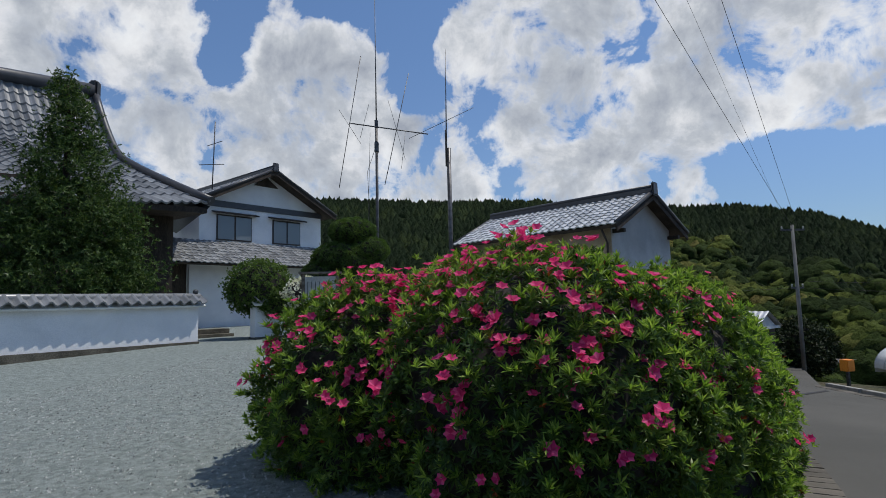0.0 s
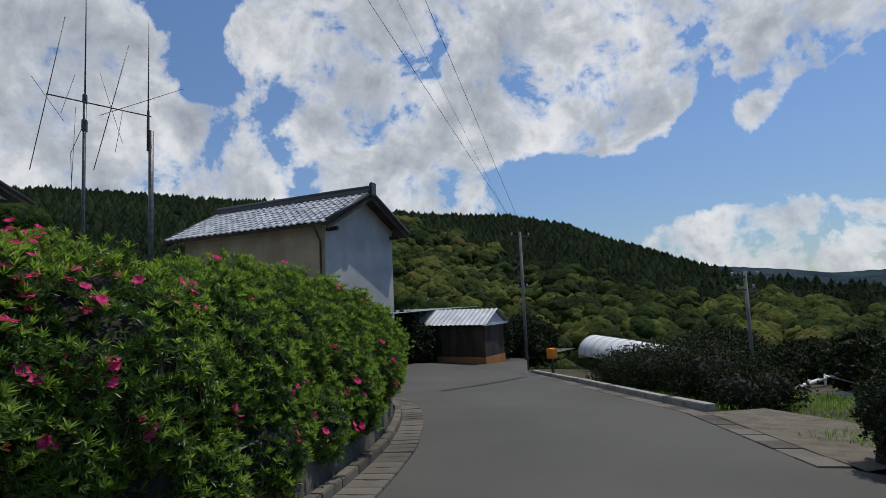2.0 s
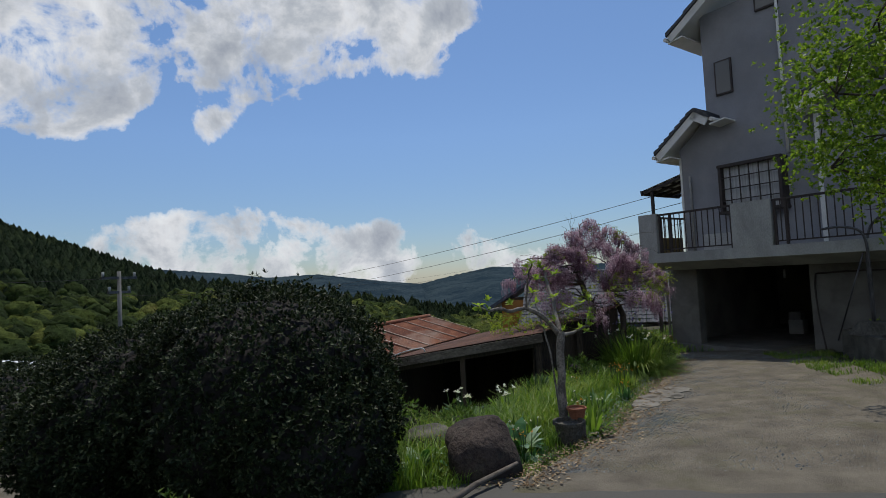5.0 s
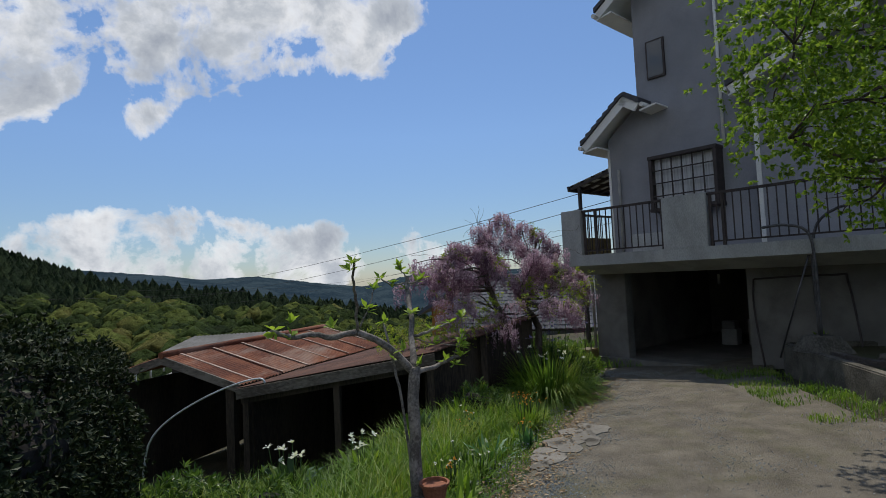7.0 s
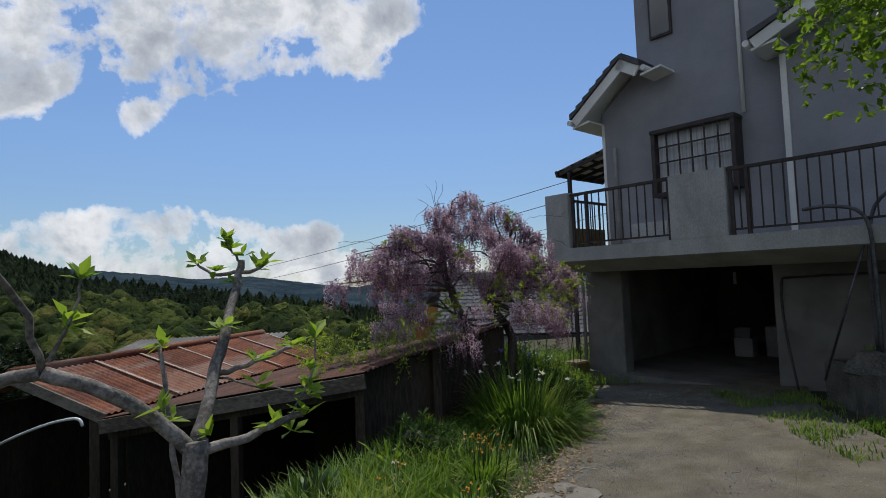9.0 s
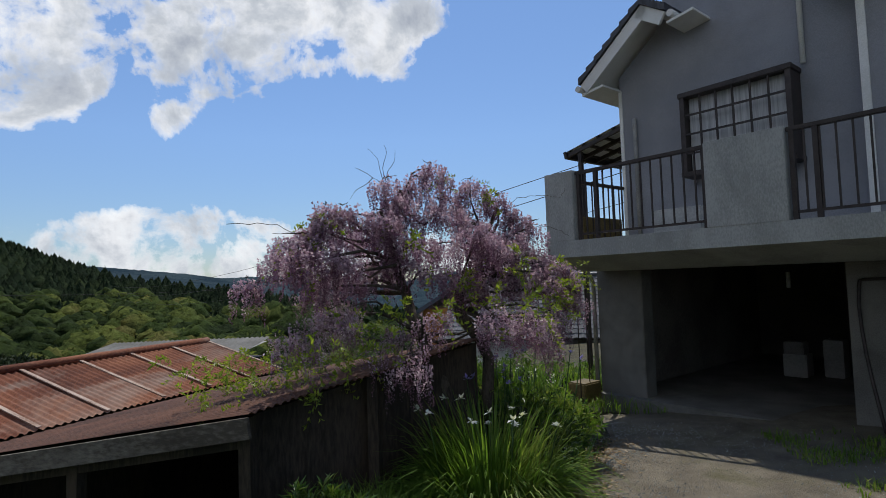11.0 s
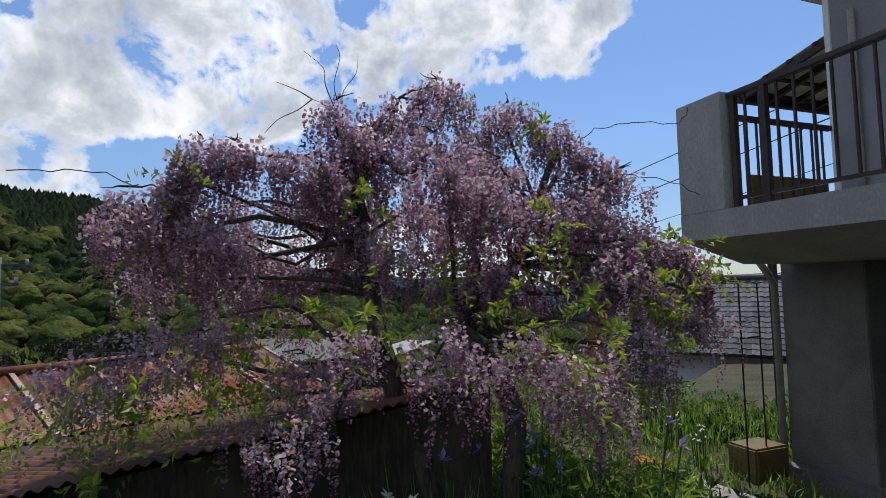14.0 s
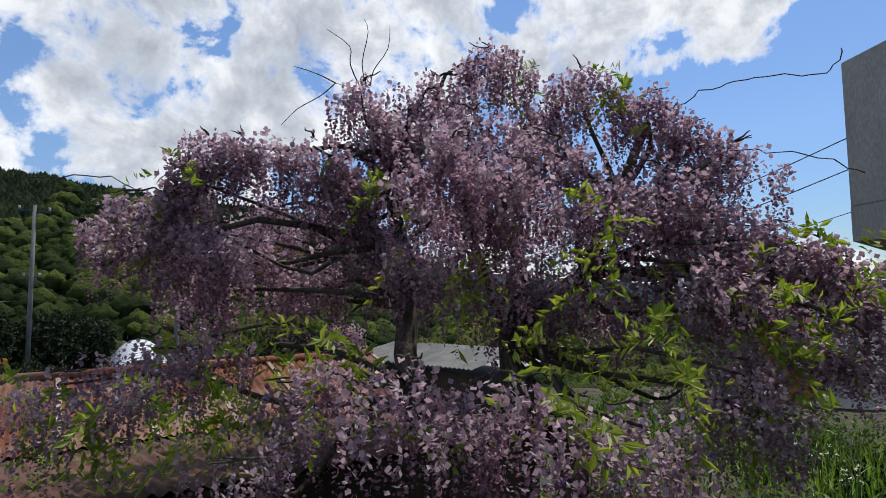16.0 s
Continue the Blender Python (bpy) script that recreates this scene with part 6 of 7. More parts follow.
# ---- fig tree ----
def build_fig():
    rng = np.random.default_rng(14)
    root = tagged(empty("fig_tree"), "pruned pale-barked fig tree with first green leaves", "fig tree")
    bm = bmesh.new()
    lines = [([(12.66, -.02, -.85), (12.63, -.03, -.2), (12.60, -.03, .1), (12.60, -.05, .42)], .10, .085),
             ([(12.60, -.04, .38), (12.52, .05, .52), (12.40, .16, .64), (12.28, .29, .73)], .058, .05), ([(12.28, .29, .73), (12.20, .48, .71), (12.10, .55, .74), (12.0, .69, .74), (11.9, .78, .79)], .045, .028),
             ([(12.28, .29, .74), (12.15, .25, .98), (12.0, .21, 1.10), (11.9, .17, 1.18), (11.85, .14, 1.23)], .024, .012), ([(12.28, .27, .77), (12.30, .21, .9), (12.30, .16, 1.04)], .014, .008),
             ([(12.61, -.05, .40), (12.80, .01, .58), (12.95, .04, .76), (13.25, .15, 1.02), (13.30, .15, 1.13)], .058, .03), ([(13.30, .16, 1.07), (13.30, .31, 1.06), (13.30, .40, 1.12)], .02, .012),
             ([(13.30, .16, 1.07), (13.30, .07, 1.07), (13.30, .02, 1.12)], .022, .012), ([(13.30, .16, 1.12), (13.30, .21, 1.19), (13.30, .23, 1.25)], .014, .008),
             ([(12.85, .01, .63), (12.90, -.14, .67), (12.95, -.28, .72)], .026, .014), ([(12.85, .01, .61), (12.90, -.16, .56), (12.90, -.37, .54)], .010, .006),
             ([(12.60, -.05, .38), (12.70, -.16, .39), (12.80, -.26, .43), (12.85, -.37, .46)], .04, .024), ([(12.82, -.31, .43), (12.90, -.39, .61), (12.95, -.39, .77)], .011, .007),
             ([(12.75, .02, -.7), (12.70, .09, .12), (12.75, .17, .48), (12.80, .25, .75)], .024, .018)]
    for pts, r0, r1 in lines:
        pts = smooth_line(pts, 4, 0.004, rng)
        tube(bm, pts, [0.52 * (r0 + (r1 - r0) * i / (len(pts) - 1)) * float(rng.uniform(.92, 1.08)) for i in range(len(pts))], 8)
    part("trunk", bm, FIG_BARK, root, "smooth pale grey trunk and limbs")
    tips = np.array([p for pts, r0, r1 in lines[2:] for p in (pts[-1], pts[-2])] + [(12.95, .04, .8), (12.60, -.1, .44), (12.5, .02, .55), (12.83, -.33, .40), (12.2, .45, .78), (12.02, .7, .85)])
    n = np.repeat(tips, 2, 0) + rng.normal(0, .012, (len(tips) * 2, 3))
    leaves("leaf", n, unit(rng.normal(0, .3, n.shape) + np.array([0, 0, .9])), 4, 0.082, 0.042, (30, 85), FIG_LEAF, root, rng)["kind"] = "stuff"


build_fig()

# ---- tree over the driveway ----
def leafy_tree(name, trunk, lobes, per_m2, k, length, width, material, label, seed, r0=0.12, core=0, inner=0.5, bark=BARK, up=0.3, keep=0.6):
    rng = np.random.default_rng(seed)
    root = tagged(empty(name), label, "tree")
    bm = bmesh.new()
    pts = smooth_line(trunk, 4, 0.01, rng)
    tube(bm, pts, [r0 * (1 - 0.65 * i / (len(pts) - 1)) for i in range(len(pts))], 9)
    for l in lobes:
        a = min(pts, key=lambda p: (p - Vector(l[:3])).length + max(0, p.z - l[2]) * 2)
        tapered_limb(bm, a, l[:3], r0 * 0.3, 0.012, rng, 5)
        for i in range(5):
            u = unit(rng.normal(size=3))
            tapered_limb(bm, l[:3], tuple(np.array(l[:3]) + u * np.array(l[3:]) * 0.95), 0.014, 0.004, rng, 4)
    part("trunk", bm, bark, root)
    P, N = lobes_surface(lobes, per_m2, rng, -9, 0.32, keep)
    P2, N2 = lobes_surface([(a, b, c, d * 0.72, e * 0.72, f * 0.72) for a, b, c, d, e, f in lobes], per_m2 * inner, rng, -9, 0.3, 0.3)
    P, N = np.concatenate([P, P2]), np.concatenate([N, N2])
    ok = np.array([noise.noise(Vector(p) * 2.2) > -0.28 for p in P])
    P, N = P[ok], N[ok]
    leaves("crown", P, unit(N + rng.normal(0, .5, N.shape) + np.array([0, 0, up])), k, length, width, (15, 90), material, root, rng)
    if core:
        heap("twig_mass", lobes, core, CORE_SHADE, root)
    return root


leafy_tree("shade_tree", [(14.9, -6.4, -0.8), (14.8, -6.2, 1.2), (14.7, -5.6, 2.6), (14.6, -4.8, 3.6)],
           [(14.5, -4.3, 2.7, .9, .8, .7), (14.4, -3.7, 3.3, .8, .7, .65), (14.9, -4.9, 3.6, 1.1, 1.0, .9), (14.2, -3.5, 2.3, .55, .45, .35), (14.7, -4.6, 1.9, .6, .6, .5), (14.3, -4.2, 4.2, 1.0, .9, .8), (15.4, -5.6, 2.6, 1.0, 1.0, 1.0)],
           90, 6, 0.062, 0.036, BRIGHT_LEAF, "spreading tree with fresh yellow-green leaves over the driveway", 51, 0.13)

# ---- trees and shrubs behind the temple wall ----
leafy_tree("garden_tree", [(-10.6, 15.3, .5), (-10.6, 15.3, 3), (-10.5, 15.2, 5.5), (-10.5, 15.1, 7.9)],
           [(-10.5, 15.2, 2.6, 2.0, 1.9, 1.2), (-10.3, 15.1, 4.1, 1.5, 1.5, 1.0), (-10.3, 15.0, 5.5, 1.05, 1.1, .9), (-10.3, 15.0, 6.7, .62, .65, .8), (-10.5, 15.0, 7.6, .4, .4, .6), (-9.2, 14.9, 3.6, .8, .8, .9), (-11.8, 14.8, 3.4, .9, .8, .9), (-9.0, 15.0, 2.2, .9, .9, .7)],
           125, 6, 0.11, 0.036, GARDEN_LEAF, "dense dark green garden tree behind the wall", 52, 0.16, 0, 0.9)
shrub("round_bush", [(-5.35, 16.0, 2.1, .85, .85, .75), (-5.0, 16.1, 1.75, .7, .7, .55)], 500, 5, 0.07, 0.03, TREE_LEAF, "round green bush inside the temple gate", "bush", 53, 1.2, 0.15)
tubed("bush_stem", [(-5.35, 16.0, .5), (-5.35, 16.0, 1.8)], .08, BARK, bpy.data.objects["round_bush"])
L = [(-3.1, 18.9, 4.05, .75, .75, .45), (-3.4, 18.9, 3.15, 1.05, .9, .55), (-2.6, 18.9, 3.4, .7, .7, .45), (-4.0, 18.8, 2.6, .8, .7, .5)]
shrub("cloud_pruned_pine", L, 700, 6, 0.06, 0.016, AZALEA_LEAF, "cloud-pruned garden pine with rounded pads", "pine", 54, 1.0, 0.08)
tubed("stem", [(-3.3, 19, .4), (-3.2, 19, 2), (-3.3, 18.9, 3.2), (-3.1, 18.9, 4)], [.14, .12, .08, .05], BARK, bpy.data.objects["cloud_pruned_pine"])
shrub("white_flower_shrub", [(-3.9, 15.6, 1.9, .55, .5, .4)], 300, 5, 0.07, 0.035, WHITE_PETAL, "shrub of white blossom above the wall", "shrub", 55, 1.2, 0.2)
tubed("stem", [(-3.9, 15.6, .5), (-3.9, 15.6, 1.8)], .05, BARK, bpy.data.objects["white_flower_shrub"])

# notice board
nb = tagged(empty("notice_board", frame_at(-2.95, 13.2, .62, 8)), "white notice board on two wooden posts", "notice board")
boxed("panel", (-.38, .36, -.02, .02, .5, 1.62), WHITE_PLASTIC, nb)
for x in (-.40, .40):
    boxed("post", (x - .04, x + .04, -.04, .04, -.2, 1.7), GREY_WOOD, nb, .005)
boxed("roof_board", (-.5, .5, -.12, .12, 1.68, 1.73), GREY_WOOD, nb, .005)
for i in range(7):
    boxed("writing_bar", (-.3 + i * .09, -.285 + i * .09, -.026, -.02, .65, 1.5), TILE_DARK, nb)

# steps inside the temple gate
for i in range(2):
    o = boxed("stone_step", (-.9, .9, 0, .5, 0, .15 + .14 * i), OLD_CONCRETE, None, .01, m=frame_at(-7.2 - .3 * i, 16.8 + .4 * i, .6, 50))
    tagged(o, "worn concrete step to the entrance", "step", "entrance steps")

# ---- aerials ----
def aerials():
    r = tagged(empty("aerial_mast"), "tall steel mast with radio aerials and cross boom", "aerial mast")
    tubed("mast_pole", [(-3.2, 26.9, .3), (-3.15, 26.6, 10.6)], .07, STEEL, r)
    tubed("whip", [(-3.15, 26.6, 10.6), (-3.13, 26.4, 16.8)], [.035, .012], STEEL, r)
    tubed("boom", [(-4.45, 26.3, 10.4), (-.6, 26.3, 9.75)], .03, STEEL, r)
    tubed("element", [(-4.95, 26.3, 7.2), (-3.85, 26.3, 13.8)], .018, STEEL, r)
    tubed("element", [(-2.75, 26.4, 7.3), (-1.5, 26.4, 12.9)], .018, STEEL, r)
    for a, b in (((-4.9, 26.0, 11.0), (-3.9, 26.6, 9.4)), ((-2.5, 26.0, 11.4), (-1.75, 26.7, 8.6)), ((-1.9, 26, 8.0), (-1.7, 26.4, 10.0)), ((-3.9, 26.2, 9.6), (-3.5, 26.5, 11.4)), ((-3.6, 26.5, 5), (-3.45, 26.5, 10))):
        tubed("radial", [a, b], .01, STEEL, r, 5)
    boxed("rotor", (-3.25, -3.05, 26.5, 26.75, 9.0, 9.5), STEEL, r, .02)
    boxed("rotor", (-3.23, -3.07, 26.5, 26.7, 10.2, 10.6), STEEL, r, .02)
    tubed("feed_cable", [(-3.15, 26.6, 9.4), (-3.6, 26.5, 8.0), (-3.5, 26.6, 5.0), (-3.3, 26.7, 3.5)], .012, CABLE, r, 5)
    r = tagged(empty("whip_aerial"), "steel pole with whip aerial beside the storehouse", "aerial")
    tubed("mast_pole", [(.28, 19.2, .3), (.28, 19.0, 6.95)], .075, STEEL, r)
    tubed("whip", [(.2, 19.0, 6.3), (.25, 18.6, 10.4)], [.03, .008], STEEL, r)
    tubed("bracket", [(.2, 19.0, 6.3), (.2, 19.0, 7.6)], .04, STEEL, r)
    tubed("radial", [(-1.1, 18.9, 7.3), (1.2, 19.0, 8.4)], .01, STEEL, r, 5)
    r = tagged(empty("television_aerial"), "roof television aerial on a thin mast", "aerial")
    tubed("mast_pole", [(-12.06, 28.5, 6.9), (-11.8, 28.2, 11.3)], .03, STEEL, r)
    tubed("cross_bar", [(-12.6, 28.2, 9.0), (-11.3, 28.2, 9.0)], .02, STEEL, r)
    tubed("cross_bar", [(-12.2, 28.2, 10.0), (-11.4, 28.2, 10.25)], .02, STEEL, r)
    r = tagged(empty("satellite_dish"), "small white satellite dish on the house corner", "dish")
    bm = bmesh.new()
    bmesh.ops.create_uvsphere(bm, u_segments=16, v_segments=8, radius=.28, matrix=pose(-6.15, 29.5, 4.6, 60, 0, 20) @ Matrix.Diagonal((1, 1, .25, 1)))
    part("reflector", bm, WHITE_PLASTIC, r)
    tubed("arm", [(-6.3, 29.9, 4.5), (-6.15, 29.5, 4.6)], .03, STEEL, r)


aerials()

# ---- poles and cables ----
def utility_pole(x, y, z0, z1, label, arms):
    r = tagged(empty("utility_pole"), label, "utility pole", "utility poles")
    tubed("shaft", [(x, y, z0), (x, y, z1)], [.12, .085] if z1 > 4 else [.09, .07], POLE_MAT, r, 12)
    for z, half in arms:
        boxed("cross_arm", (x - half, x + half, y - .05, y + .05, z - .05, z + .05), STEEL, r, m=None)
        for s in (-.9, 0, .9):
            tubed("insulator", [(x + s * half, y, z + .05), (x + s * half, y, z + .22)], .05, WHITE_PLASTIC, r, 6)
    return r


utility_pole(20.6, 32.3, -3.6, 5.6, "tall concrete utility pole at the bend", [(5.3, .7), (1.9, .35)])
utility_pole(22.9, 17.3, -4.2, 2.0, "lower utility pole beyond the field", [(1.75, .8), (1.2, .5)])


def cable(a, b, sag, r=.008, n=14):
    a, b = Vector(a), Vector(b)
    pts = [a.lerp(b, i / n) - Vector((0, 0, 4 * sag * (i / n) * (1 - i / n))) for i in range(n + 1)]
    return tagged(tubed("overhead_cable", pts, r, CABLE, None, 5), "thin black overhead cable between poles", "cable", "overhead cables")


cable((20.6, 32.3, 5.5), (-7.2, .1, 15.9), .0, .009)
cable((20.9, 32.3, 5.5), (-3.4, .1, 15.8), .0, .009)
cable((20.3, 32.3, 5.5), (-5.2, .1, 16.6), .0, .005)
cable((20.6, 32.3, 1.9), (-20, 60, 2.5), .6)
cable((20.6, 32.3, 1.9), (70, 14, 2.0), 1.2)
cable((20.6, 32.3, 2.3), (22.9, 17.3, 1.75), .15)
HW = HOUSE @ Vector((-.6, 4.0, 4.7))
cable(HW, (70, 52, 1.6), 1.2, .010)
cable(HW - Vector((0, 0, .45)), (70, 52, .9), 1.4, .010)
cable(HW - Vector((0, 0, 1.1)), (70, 52, .4), 1.6, .006)

# ---- far end of the road ----
gm = frame_at(16.6, 29.4, -2.5, 38)
car = tagged(empty("roadside_garage", gm), "low garage with pale metal roof and brown walls", "garage")
prism("wall", [(0, -.3), (2.6, -.3), (2.6, 2.3), (1.3, 2.95), (0, 2.3)], 0.3, 8.0, DARK_WOOD, car)
boxed("plinth", (-.02, 2.62, .26, 8.0, -.3, .35), ORANGE_WALL, car)
corrugated("roof_sheet", (-.4, 0, 2.25), (-.4, 8.4, 2.25), (1.3, 8.4, 3.15), (1.3, 0, 3.15), 26, .02, GALV, car)
corrugated("roof_sheet", (3.0, 0, 2.25), (3.0, 8.4, 2.25), (1.3, 8.4, 3.15), (1.3, 0, 3.15), 26, .02, GALV, car)
boxed("gable_trim", (-.3, 2.9, .12, .22, 2.18, 2.32), TRIM_WHITE, car)
prism("gable_panel", [(0.1, 2.32), (2.5, 2.32), (1.3, 2.98)], .2, .28, GALV, car)

gh = tagged(empty("greenhouse"), "ribbed plastic tunnel greenhouse in the field", "greenhouse")


def build_tunnel():
    a, b, R, z0 = Vector((25.4, 31.5, 0)), Vector((22.9, 20.8, 0)), 1.2, -2.95
    d = (b - a).normalized()
    s = Vector((d.y, -d.x, 0))
    n, m = 44, 20
    V = []
    for i in range(n + 1):
        k = 1 - 0.035 * abs(math.sin(math.pi * 11 * i / n))
        for j in range(m + 1):
            t = math.pi * j / m
            p = a.lerp(b, i / n) + s * (R * k * math.cos(t)) + Vector((0, 0, z0 + 0.25 + R * k * max(0, math.sin(t))))
            V.append(tuple(p))
    F = [(i * (m + 1) + j, i * (m + 1) + j + 1, (i + 1) * (m + 1) + j + 1, (i + 1) * (m + 1) + j) for i in range(n) for j in range(m)]
    raw_mesh("film_cover", V, F, FILM, gh, True)
    for q in (a, b):
        bm = bmesh.new()
        vs = [bm.verts.new(q + s * (R * math.cos(math.pi * j / 16)) + Vector((0, 0, z0 + R * math.sin(math.pi * j / 16)))) for j in range(17)]
        bm.faces.new(vs)
        part("end_panel", bm, FILM, gh)
    for i in range(12):
        q = a.lerp(b, i / 11)
        tubed("hoop", [q + s * (R * 1.005 * math.cos(math.pi * j / 12)) + Vector((0, 0, z0 + .25 + R * 1.005 * math.sin(math.pi * j / 12))) for j in range(13)], .02, GALV, gh, 5)


build_tunnel()
rng_s = np.random.default_rng(77)
for i, (x, y, r) in enumerate(((14.3, 11.2, .75), (15.2, 12.6, .8), (15.6, 14.4, .85), (16.6, 16.0, .9), (17.2, 17.8, .85), (17.3, 13.2, .8), (18.4, 15.2, .9), (13.6, 9.9, .5), (18.0, 19.8, .8), (15.0, 10.2, .55))):
    z, r = z_soil(x, y), r * 1.25
    shrub("tea_shrub", [(x, y, z + r * .8, r, r, r * .75), (x + r * .5, y + r * .4, z + r * .6, r * .7, r * .7, r * .6)], 170, 6, .085, .035, HEDGE_LEAF, "dark glossy evergreen shrub in the field", "shrub", 60 + i, z - .1, .3, .72)
for i, (x, y, w, h) in enumerate(((18.6, 34.0, 1.3, 3.0), (21.8, 35.5, 1.6, 2.9), (23.6, 36.5, 1.4, 2.6), (12.0, 32.5, 1.3, 3.0), (10.6, 31.5, 1.1, 2.5), (13.4, 32.2, .8, 2.2), (24, 13.6, 1.0, 1.9), (27.5, 24, 2.2, 2.0), (31, 27, 2.5, 2.2), (30, 20, 2.0, 1.6))):
    z = z_road(x, y) - .4
    shrub("evergreen_tree", [(x, y, z + h * .45, w, w, h * .5), (x + .3 * w, y, z + h * .72, w * .75, w * .75, h * .38), (x - .4 * w, y, z + h * .5, w * .7, w * .7, h * .4)], 60, 6, .22, .09, HEDGE_LEAF, "dark evergreen tree by the road bend" if i < 4 else "dense dark shrub at the field edge", "tree", 80 + i, z - .3, .25, .8)

ob = tagged(empty("letter_box", frame_at(19.0, 26.6, -2.75, 20)), "orange box on a post at the field corner", "box")
boxed("body", (-.25, .25, -.2, .2, .6, 1.15), ORANGE_PAINT, ob, .03)
boxed("post", (-.06, .06, -.06, .06, -.4, .6), STEEL, ob)
ob = tagged(empty("field_machine", frame_at(16.2, 7.6, -1.75, 20)), "orange farm machine parked below the field", "machine")
boxed("body", (-.35, .35, -.3, .3, .35, .75), ORANGE_PAINT, ob, .06)
boxed("tank", (-.2, .25, -.25, .25, .75, 1.0), ORANGE_PAINT, ob, .05)
for s in (-.3, .3):
    tubed("wheel", [(s - .08, 0, .2), (s + .08, 0, .2)], .22, CABLE, ob, 14)
ob = tagged(empty("far_shed", frame_at(23.4, 11.9, -3.6, 15) @ Matrix.Scale(.7, 4)), "small pale shed with white metal roof below", "shed")
boxed("wall", (0, 3, 0, 3, 0, 1.5), GALV, ob)
corrugated("roof_sheet", (-.3, -.3, 1.5), (3.3, -.3, 1.5), (3.3, 3.3, 2.3), (-.3, 3.3, 2.3), 20, .02, GALV, ob)
lower = [[(x, 13 + .35 * (x - 20) + w, -3.35 - .02 * (x - 20)) for w in (-1.6, 1.6)] for x in np.linspace(17, 60, 12)]
sheet("lower_road", lower, CONCRETE, "pale lower road past the field", "road")
gr = tagged(empty("guard_rail"), "white guard rail along the lower road", "guard rail")
tubed("beam", [(17.5, 14.0, -2.75), (40, 22.0, -3.1)], .09, TRIM_WHITE, gr)
for i in range(12):
    x = 17.5 + i * 2
    tubed("post", [(x, 14.0 + (x - 17.5) * .3556, -3.6), (x, 14.0 + (x - 17.5) * .3556, -2.72)], .05, TRIM_WHITE, gr)

# ---- neighbour's house below ----
nh = tagged(empty("neighbour_house"), "house below with grey tiled roof and orange wall", "house")
slab("roof", [(42.8, -13, -2.35), (42.8, 5.2, -2.35), (46.6, 4.2, .92), (46.6, -13, .92)], .1, DARK_WOOD, nh)
tile_slope(nh, (42.8, 4.9, -2.33), (0, -1, 0), (3.8, 0, 3.27), 17.5, 5.0, TILE_MATTE, (.36, .33))
tubed("ridge_tiles", [(46.6, -13, 1.0), (46.6, 4.4, 1.0)], .16, TILE_DARK, nh)
boxed("wall", (44.2, 50, -12.6, 4.2, -5, -1.4), WHITE_PLASTER, nh)
slab("side_roof", [(44.2, 7.4, -1.15), (46.4, 4.1, 1.0), (52, 4.1, 1.0), (52, 7.4, -1.15)], .22, TILE_DARK, nh)
boxed("gable_wall", (45.4, 51, 4.0, 6.6, -5, -.75), ORANGE_WALL, nh)

# ---- things round the garage ----
tr = tagged(empty("trellis"), "thin rusty pipe trellis beside the pier", "trellis")
for x, y in ((21.85, -1.95), (22.1, -2.1)):
    tubed("pipe", [(x, y, -1.1), (x, y, .82), (x - .25, y + .3, .86)], .009, IRON_BROWN, tr, 6)
tubed("pipe", [(21.85, -1.95, .3), (22.1, -2.1, .3)], .01, IRON_BROWN, tr, 6)
yb = boxed("crate", (-.22, .22, -.17, .17, 0, .34), YELLOW_BOX, None, .02, m=frame_at(22.18, -2.02, -1.1, -38))
tagged(yb, "dull yellow plastic crate at the pier's foot", "crate")
o = boxed("concrete_slab", (-.5, .5, -.35, .35, 0, .06), CONCRETE, None, .015, m=frame_at(21.3, -1.5, -1.14, -30))
tagged(o, "broken pale concrete slab by the pier", "slab")
def fragment(x, y, r, seed):
    """A broken piece of thin concrete lying on the driveway's edge."""
    bm = bmesh.new()
    n = 22
    ring = []
    for k in range(n):
        a = 2 * math.pi * k / n
        q = r * (1 + 0.55 * noise.noise(Vector((1.3 * math.cos(a), 1.3 * math.sin(a), seed))) + 0.2 * noise.noise(Vector((4 * math.cos(a), 4 * math.sin(a), seed))))
        ring.append((x + 1.25 * q * math.cos(a), y + 0.8 * q * math.sin(a)))
    top = [bm.verts.new((u, v, z_road(u, v) + 0.026)) for u, v in ring]
    low = [bm.verts.new((u, v, z_road(u, v) - 0.05)) for u, v in ring]
    bm.faces.new(top)
    for k in range(n):
        bm.faces.new((top[k], low[k], low[(k + 1) % n], top[(k + 1) % n]))
    bmesh.ops.recalc_face_normals(bm, faces=bm.faces)
    tagged(part("concrete_fragment", bm, GUTTER_PALE), "cracked pale concrete fragment at the driveway edge", "concrete", "broken concrete at the verge")


for i, (x, y, r) in enumerate(((14.2, -1.05, .20), (14.6, -1.22, .22), (15.0, -1.42, .24), (15.35, -1.6, .20), (14.45, -.98, .12), (14.85, -1.12, .15), (15.3, -1.3, .16), (13.9, -.95, .12), (14.75, -1.5, .13), (15.6, -1.5, .12))):
    fragment(x, y, r, i * 3.7)
pl = tagged(empty("planter_wall"), "old stained concrete planter wall with rubble on top", "planter", kind="structure")
boxed("wall_face", (0, 5.2, -.16, 0, -.5, .52), OLD_CONCRETE, pl, .02)
boxed("wall_face", (-.16, 0.0, -.16, -2.4, -.5, .52), OLD_CONCRETE, pl, .02)
boxed("fill", (0, 5.2, -2.4, -.16, -.5, .44), SOIL, pl)
pl.matrix_basis = frame_at(19.1, -5.15, -.85, 179) @ Matrix.Diagonal((1, -1, 1, 1))
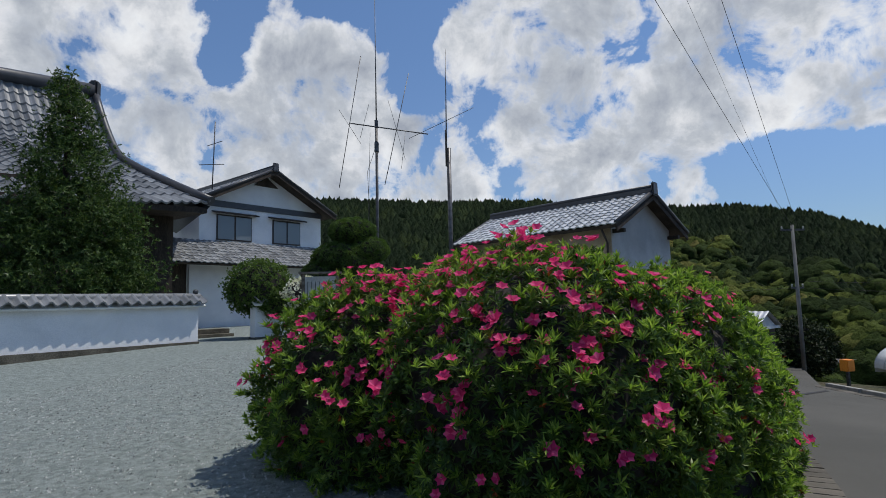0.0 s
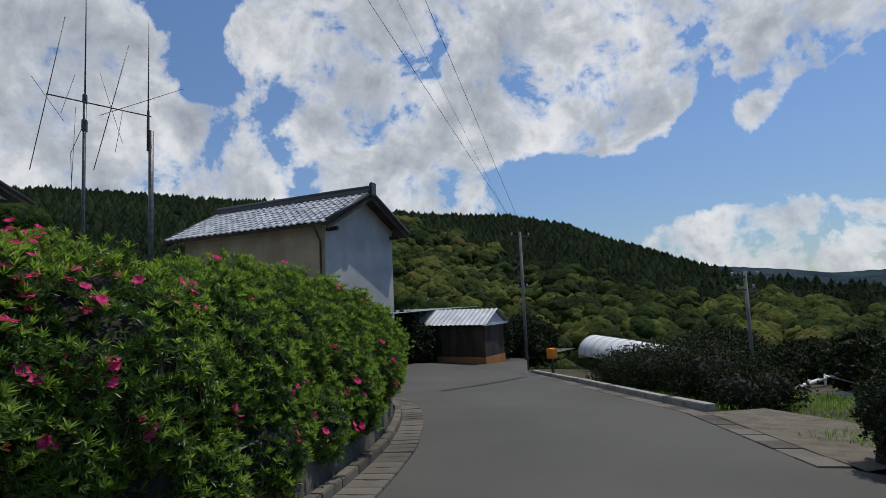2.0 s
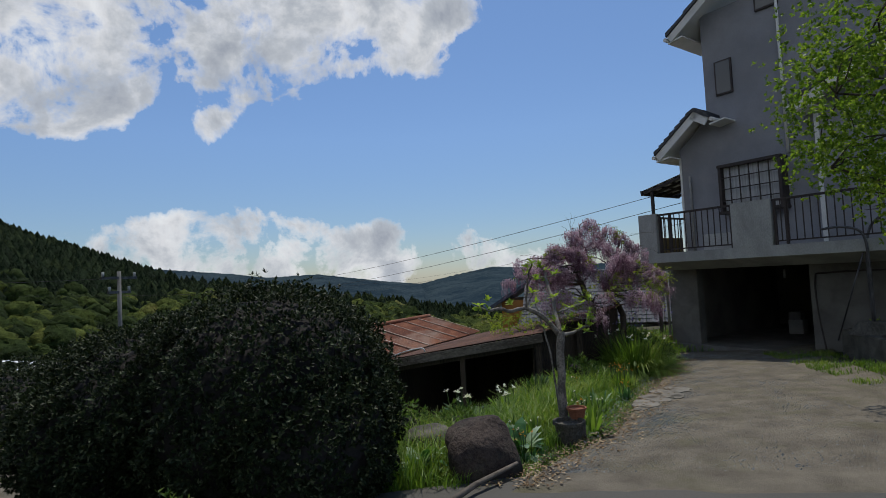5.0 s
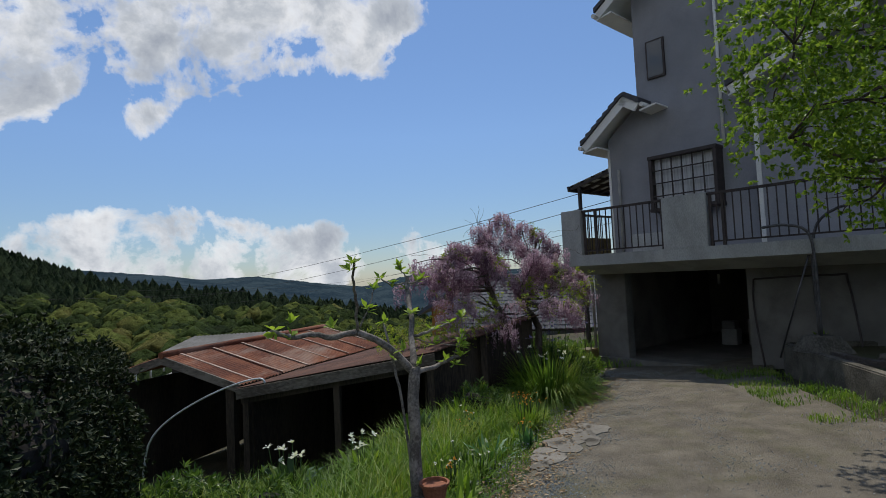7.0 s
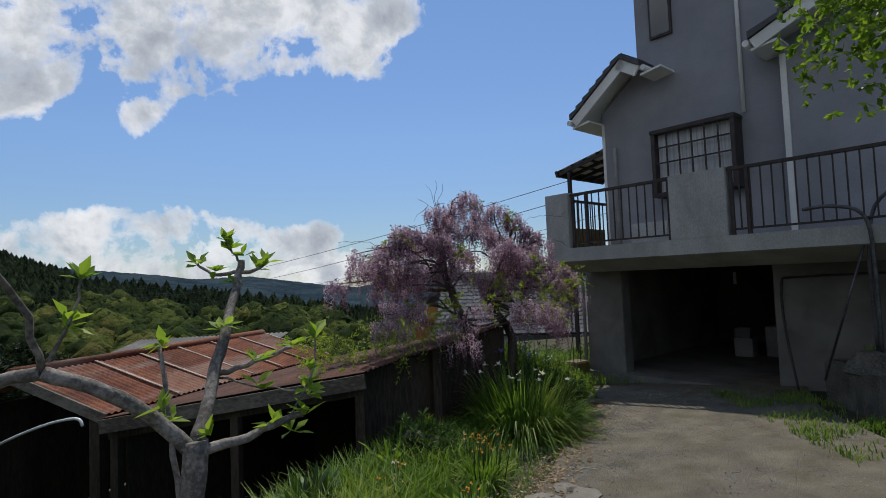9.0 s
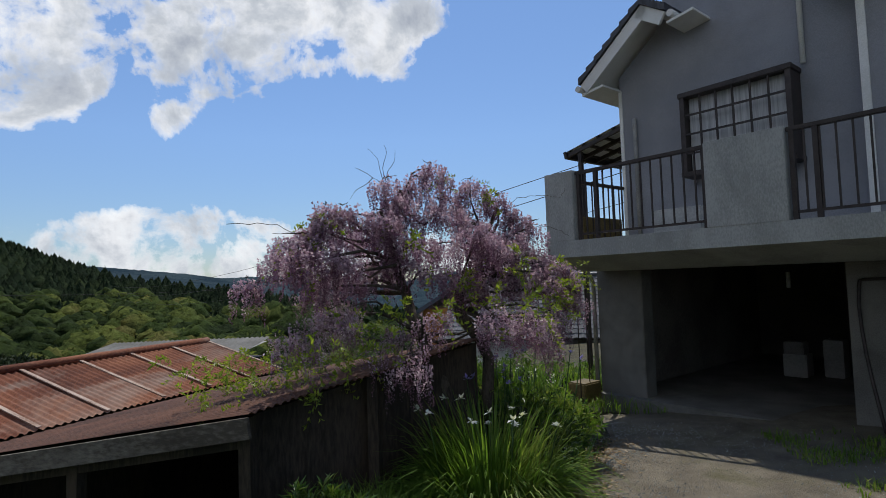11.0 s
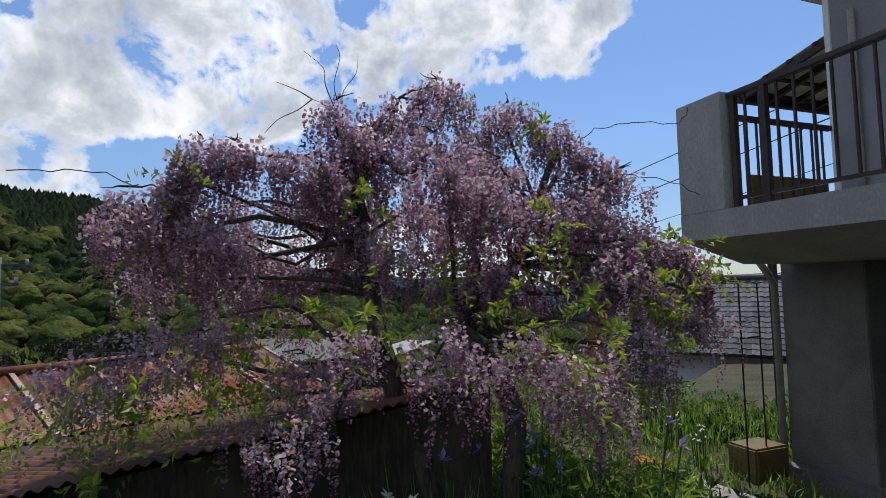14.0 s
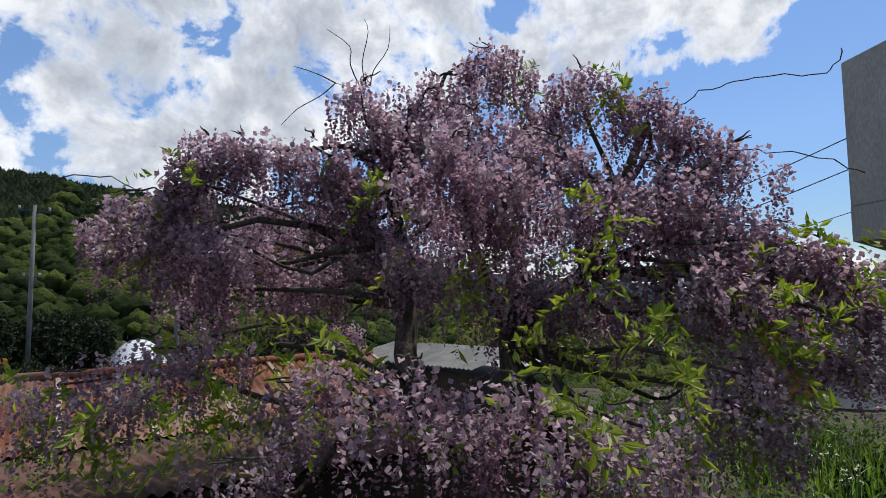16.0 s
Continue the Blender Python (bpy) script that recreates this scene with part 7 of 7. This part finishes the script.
bs = tagged(empty("post_base", frame_at(18.25, -5.42, -.37, 12) @ Matrix.Scale(1.3, 4)), "pyramid concrete base holding bent pipes", "post base")
bm = bmesh.new()
bmesh.ops.create_cone(bm, cap_ends=True, segments=4, radius1=.34, radius2=.2, depth=.2, matrix=pose(0, 0, .1, 0, 0, 45))
part("block", bm, OLD_CONCRETE, bs)
tubed("pipe", smooth_line([(0, 0, .1), (-.02, .02, 1.1), (.0, .08, 1.5), (.1, .3, 1.6), (.15, .55, 1.58)], 4), .018, STEEL, bs, 7)
tubed("pipe", smooth_line([(.1, -.05, .1), (.08, -.03, 1.3), (0, -.2, 1.72), (-.3, -.6, 1.85)], 4), .018, STEEL, bs, 7)
tubed("brace", [(.3, .35, -.1), (.05, -.1, 1.6)], .012, STEEL, bs, 6)
pot("planter_pot", 19.0, -5.75, -.42, .22, .2, TERRACOTTA, "brown terracotta bowl with a small plant")
rosette("pot_plant", 19.0, -5.75, -.28, 26, .22, .04, (5, 60), BRIGHT_LEAF, "small yellow-green plant in a terracotta bowl", "plant", 19)
for i, (x, y, l, a) in enumerate(((17.5, -5.5, 1.1, 8), (16.9, -5.75, .9, -5), (17.3, -6.1, .8, 20))):
    o = boxed("timber", (-l / 2, l / 2, -.06, .06, 0, .09), GREY_WOOD, None, .01, m=frame_at(x, y, -.415, a))
    tagged(o, "weathered timber lying on the planter", "timber", "timbers on the planter")
fr = tagged(empty("pipe_frame", HOUSE), "black pipe frame leaning on the garage wall", "pipe frame")
tubed("pipe", smooth_line([(3.75, 1.0, .1), (3.55, 1.25, 1.0), (3.5, 1.36, 1.75), (3.7, 1.37, 1.85), (4.9, 1.37, 1.88), (5.05, 1.36, 1.8), (5.2, 1.2, .9), (5.3, 1.0, .1)], 3), .02, IRON_BROWN, fr, 7)
for i, (x, y, w, d, h, z, m_) in enumerate(((1.5, 4.6, .38, .35, .4, .07, WHITE_PLASTIC), (2.05, 4.9, .3, .35, .65, .07, WHITE_PLASTIC), (2.9, 5.2, .6, .5, .6, .07, GREY_WOOD), (1.52, 4.6, .32, .3, .22, .47, CONCRETE))):
    o = boxed("storage_box", (x, x + w, y, y + d, z, z + h), m_, None, .015, m=HOUSE)
    tagged(o, ("pale plastic storage box on the garage floor", "tall white cabinet box in the garage", "wooden crate in the dark garage", "small grey box stacked on another box")[i], "box")
lamp = tagged(empty("garage_lamp", HOUSE), "unlit pale tube lamp hanging in the garage", "lamp")
tubed("tube", [(2.35, 2.6, 1.72), (2.35, 2.6, 1.95)], .03, WHITE_PLASTIC, lamp)
tubed("cord", [(2.35, 2.6, 1.95), (2.35, 2.6, 2.2)], .008, CABLE, lamp, 5)
ac = tagged(empty("outdoor_unit", HOUSE), "beige air conditioning unit on the balcony", "air conditioner")
boxed("casing", (1.0, 1.75, 1.3, 1.6, 2.42, 2.95), WHITE_PLASTIC, ac, .02)
o = boxed("balcony_screen", (-.02, .02, .9, 2.0, 2.42, 2.95), YELLOW_BOX, None, 0, m=HOUSE)
tagged(o, "tan board screen behind the balcony railing", "screen")
dp = tagged(empty("drain_pipe", HOUSE), "grey drain pipe at the garage pier", "drain pipe")
tubed("pipe", [(-.05, 1.0, 2.1), (-.1, 1.2, 1.95), (-.16, 1.34, 1.85), (-.16, 1.34, -.1)], .035, CONCRETE, dp)
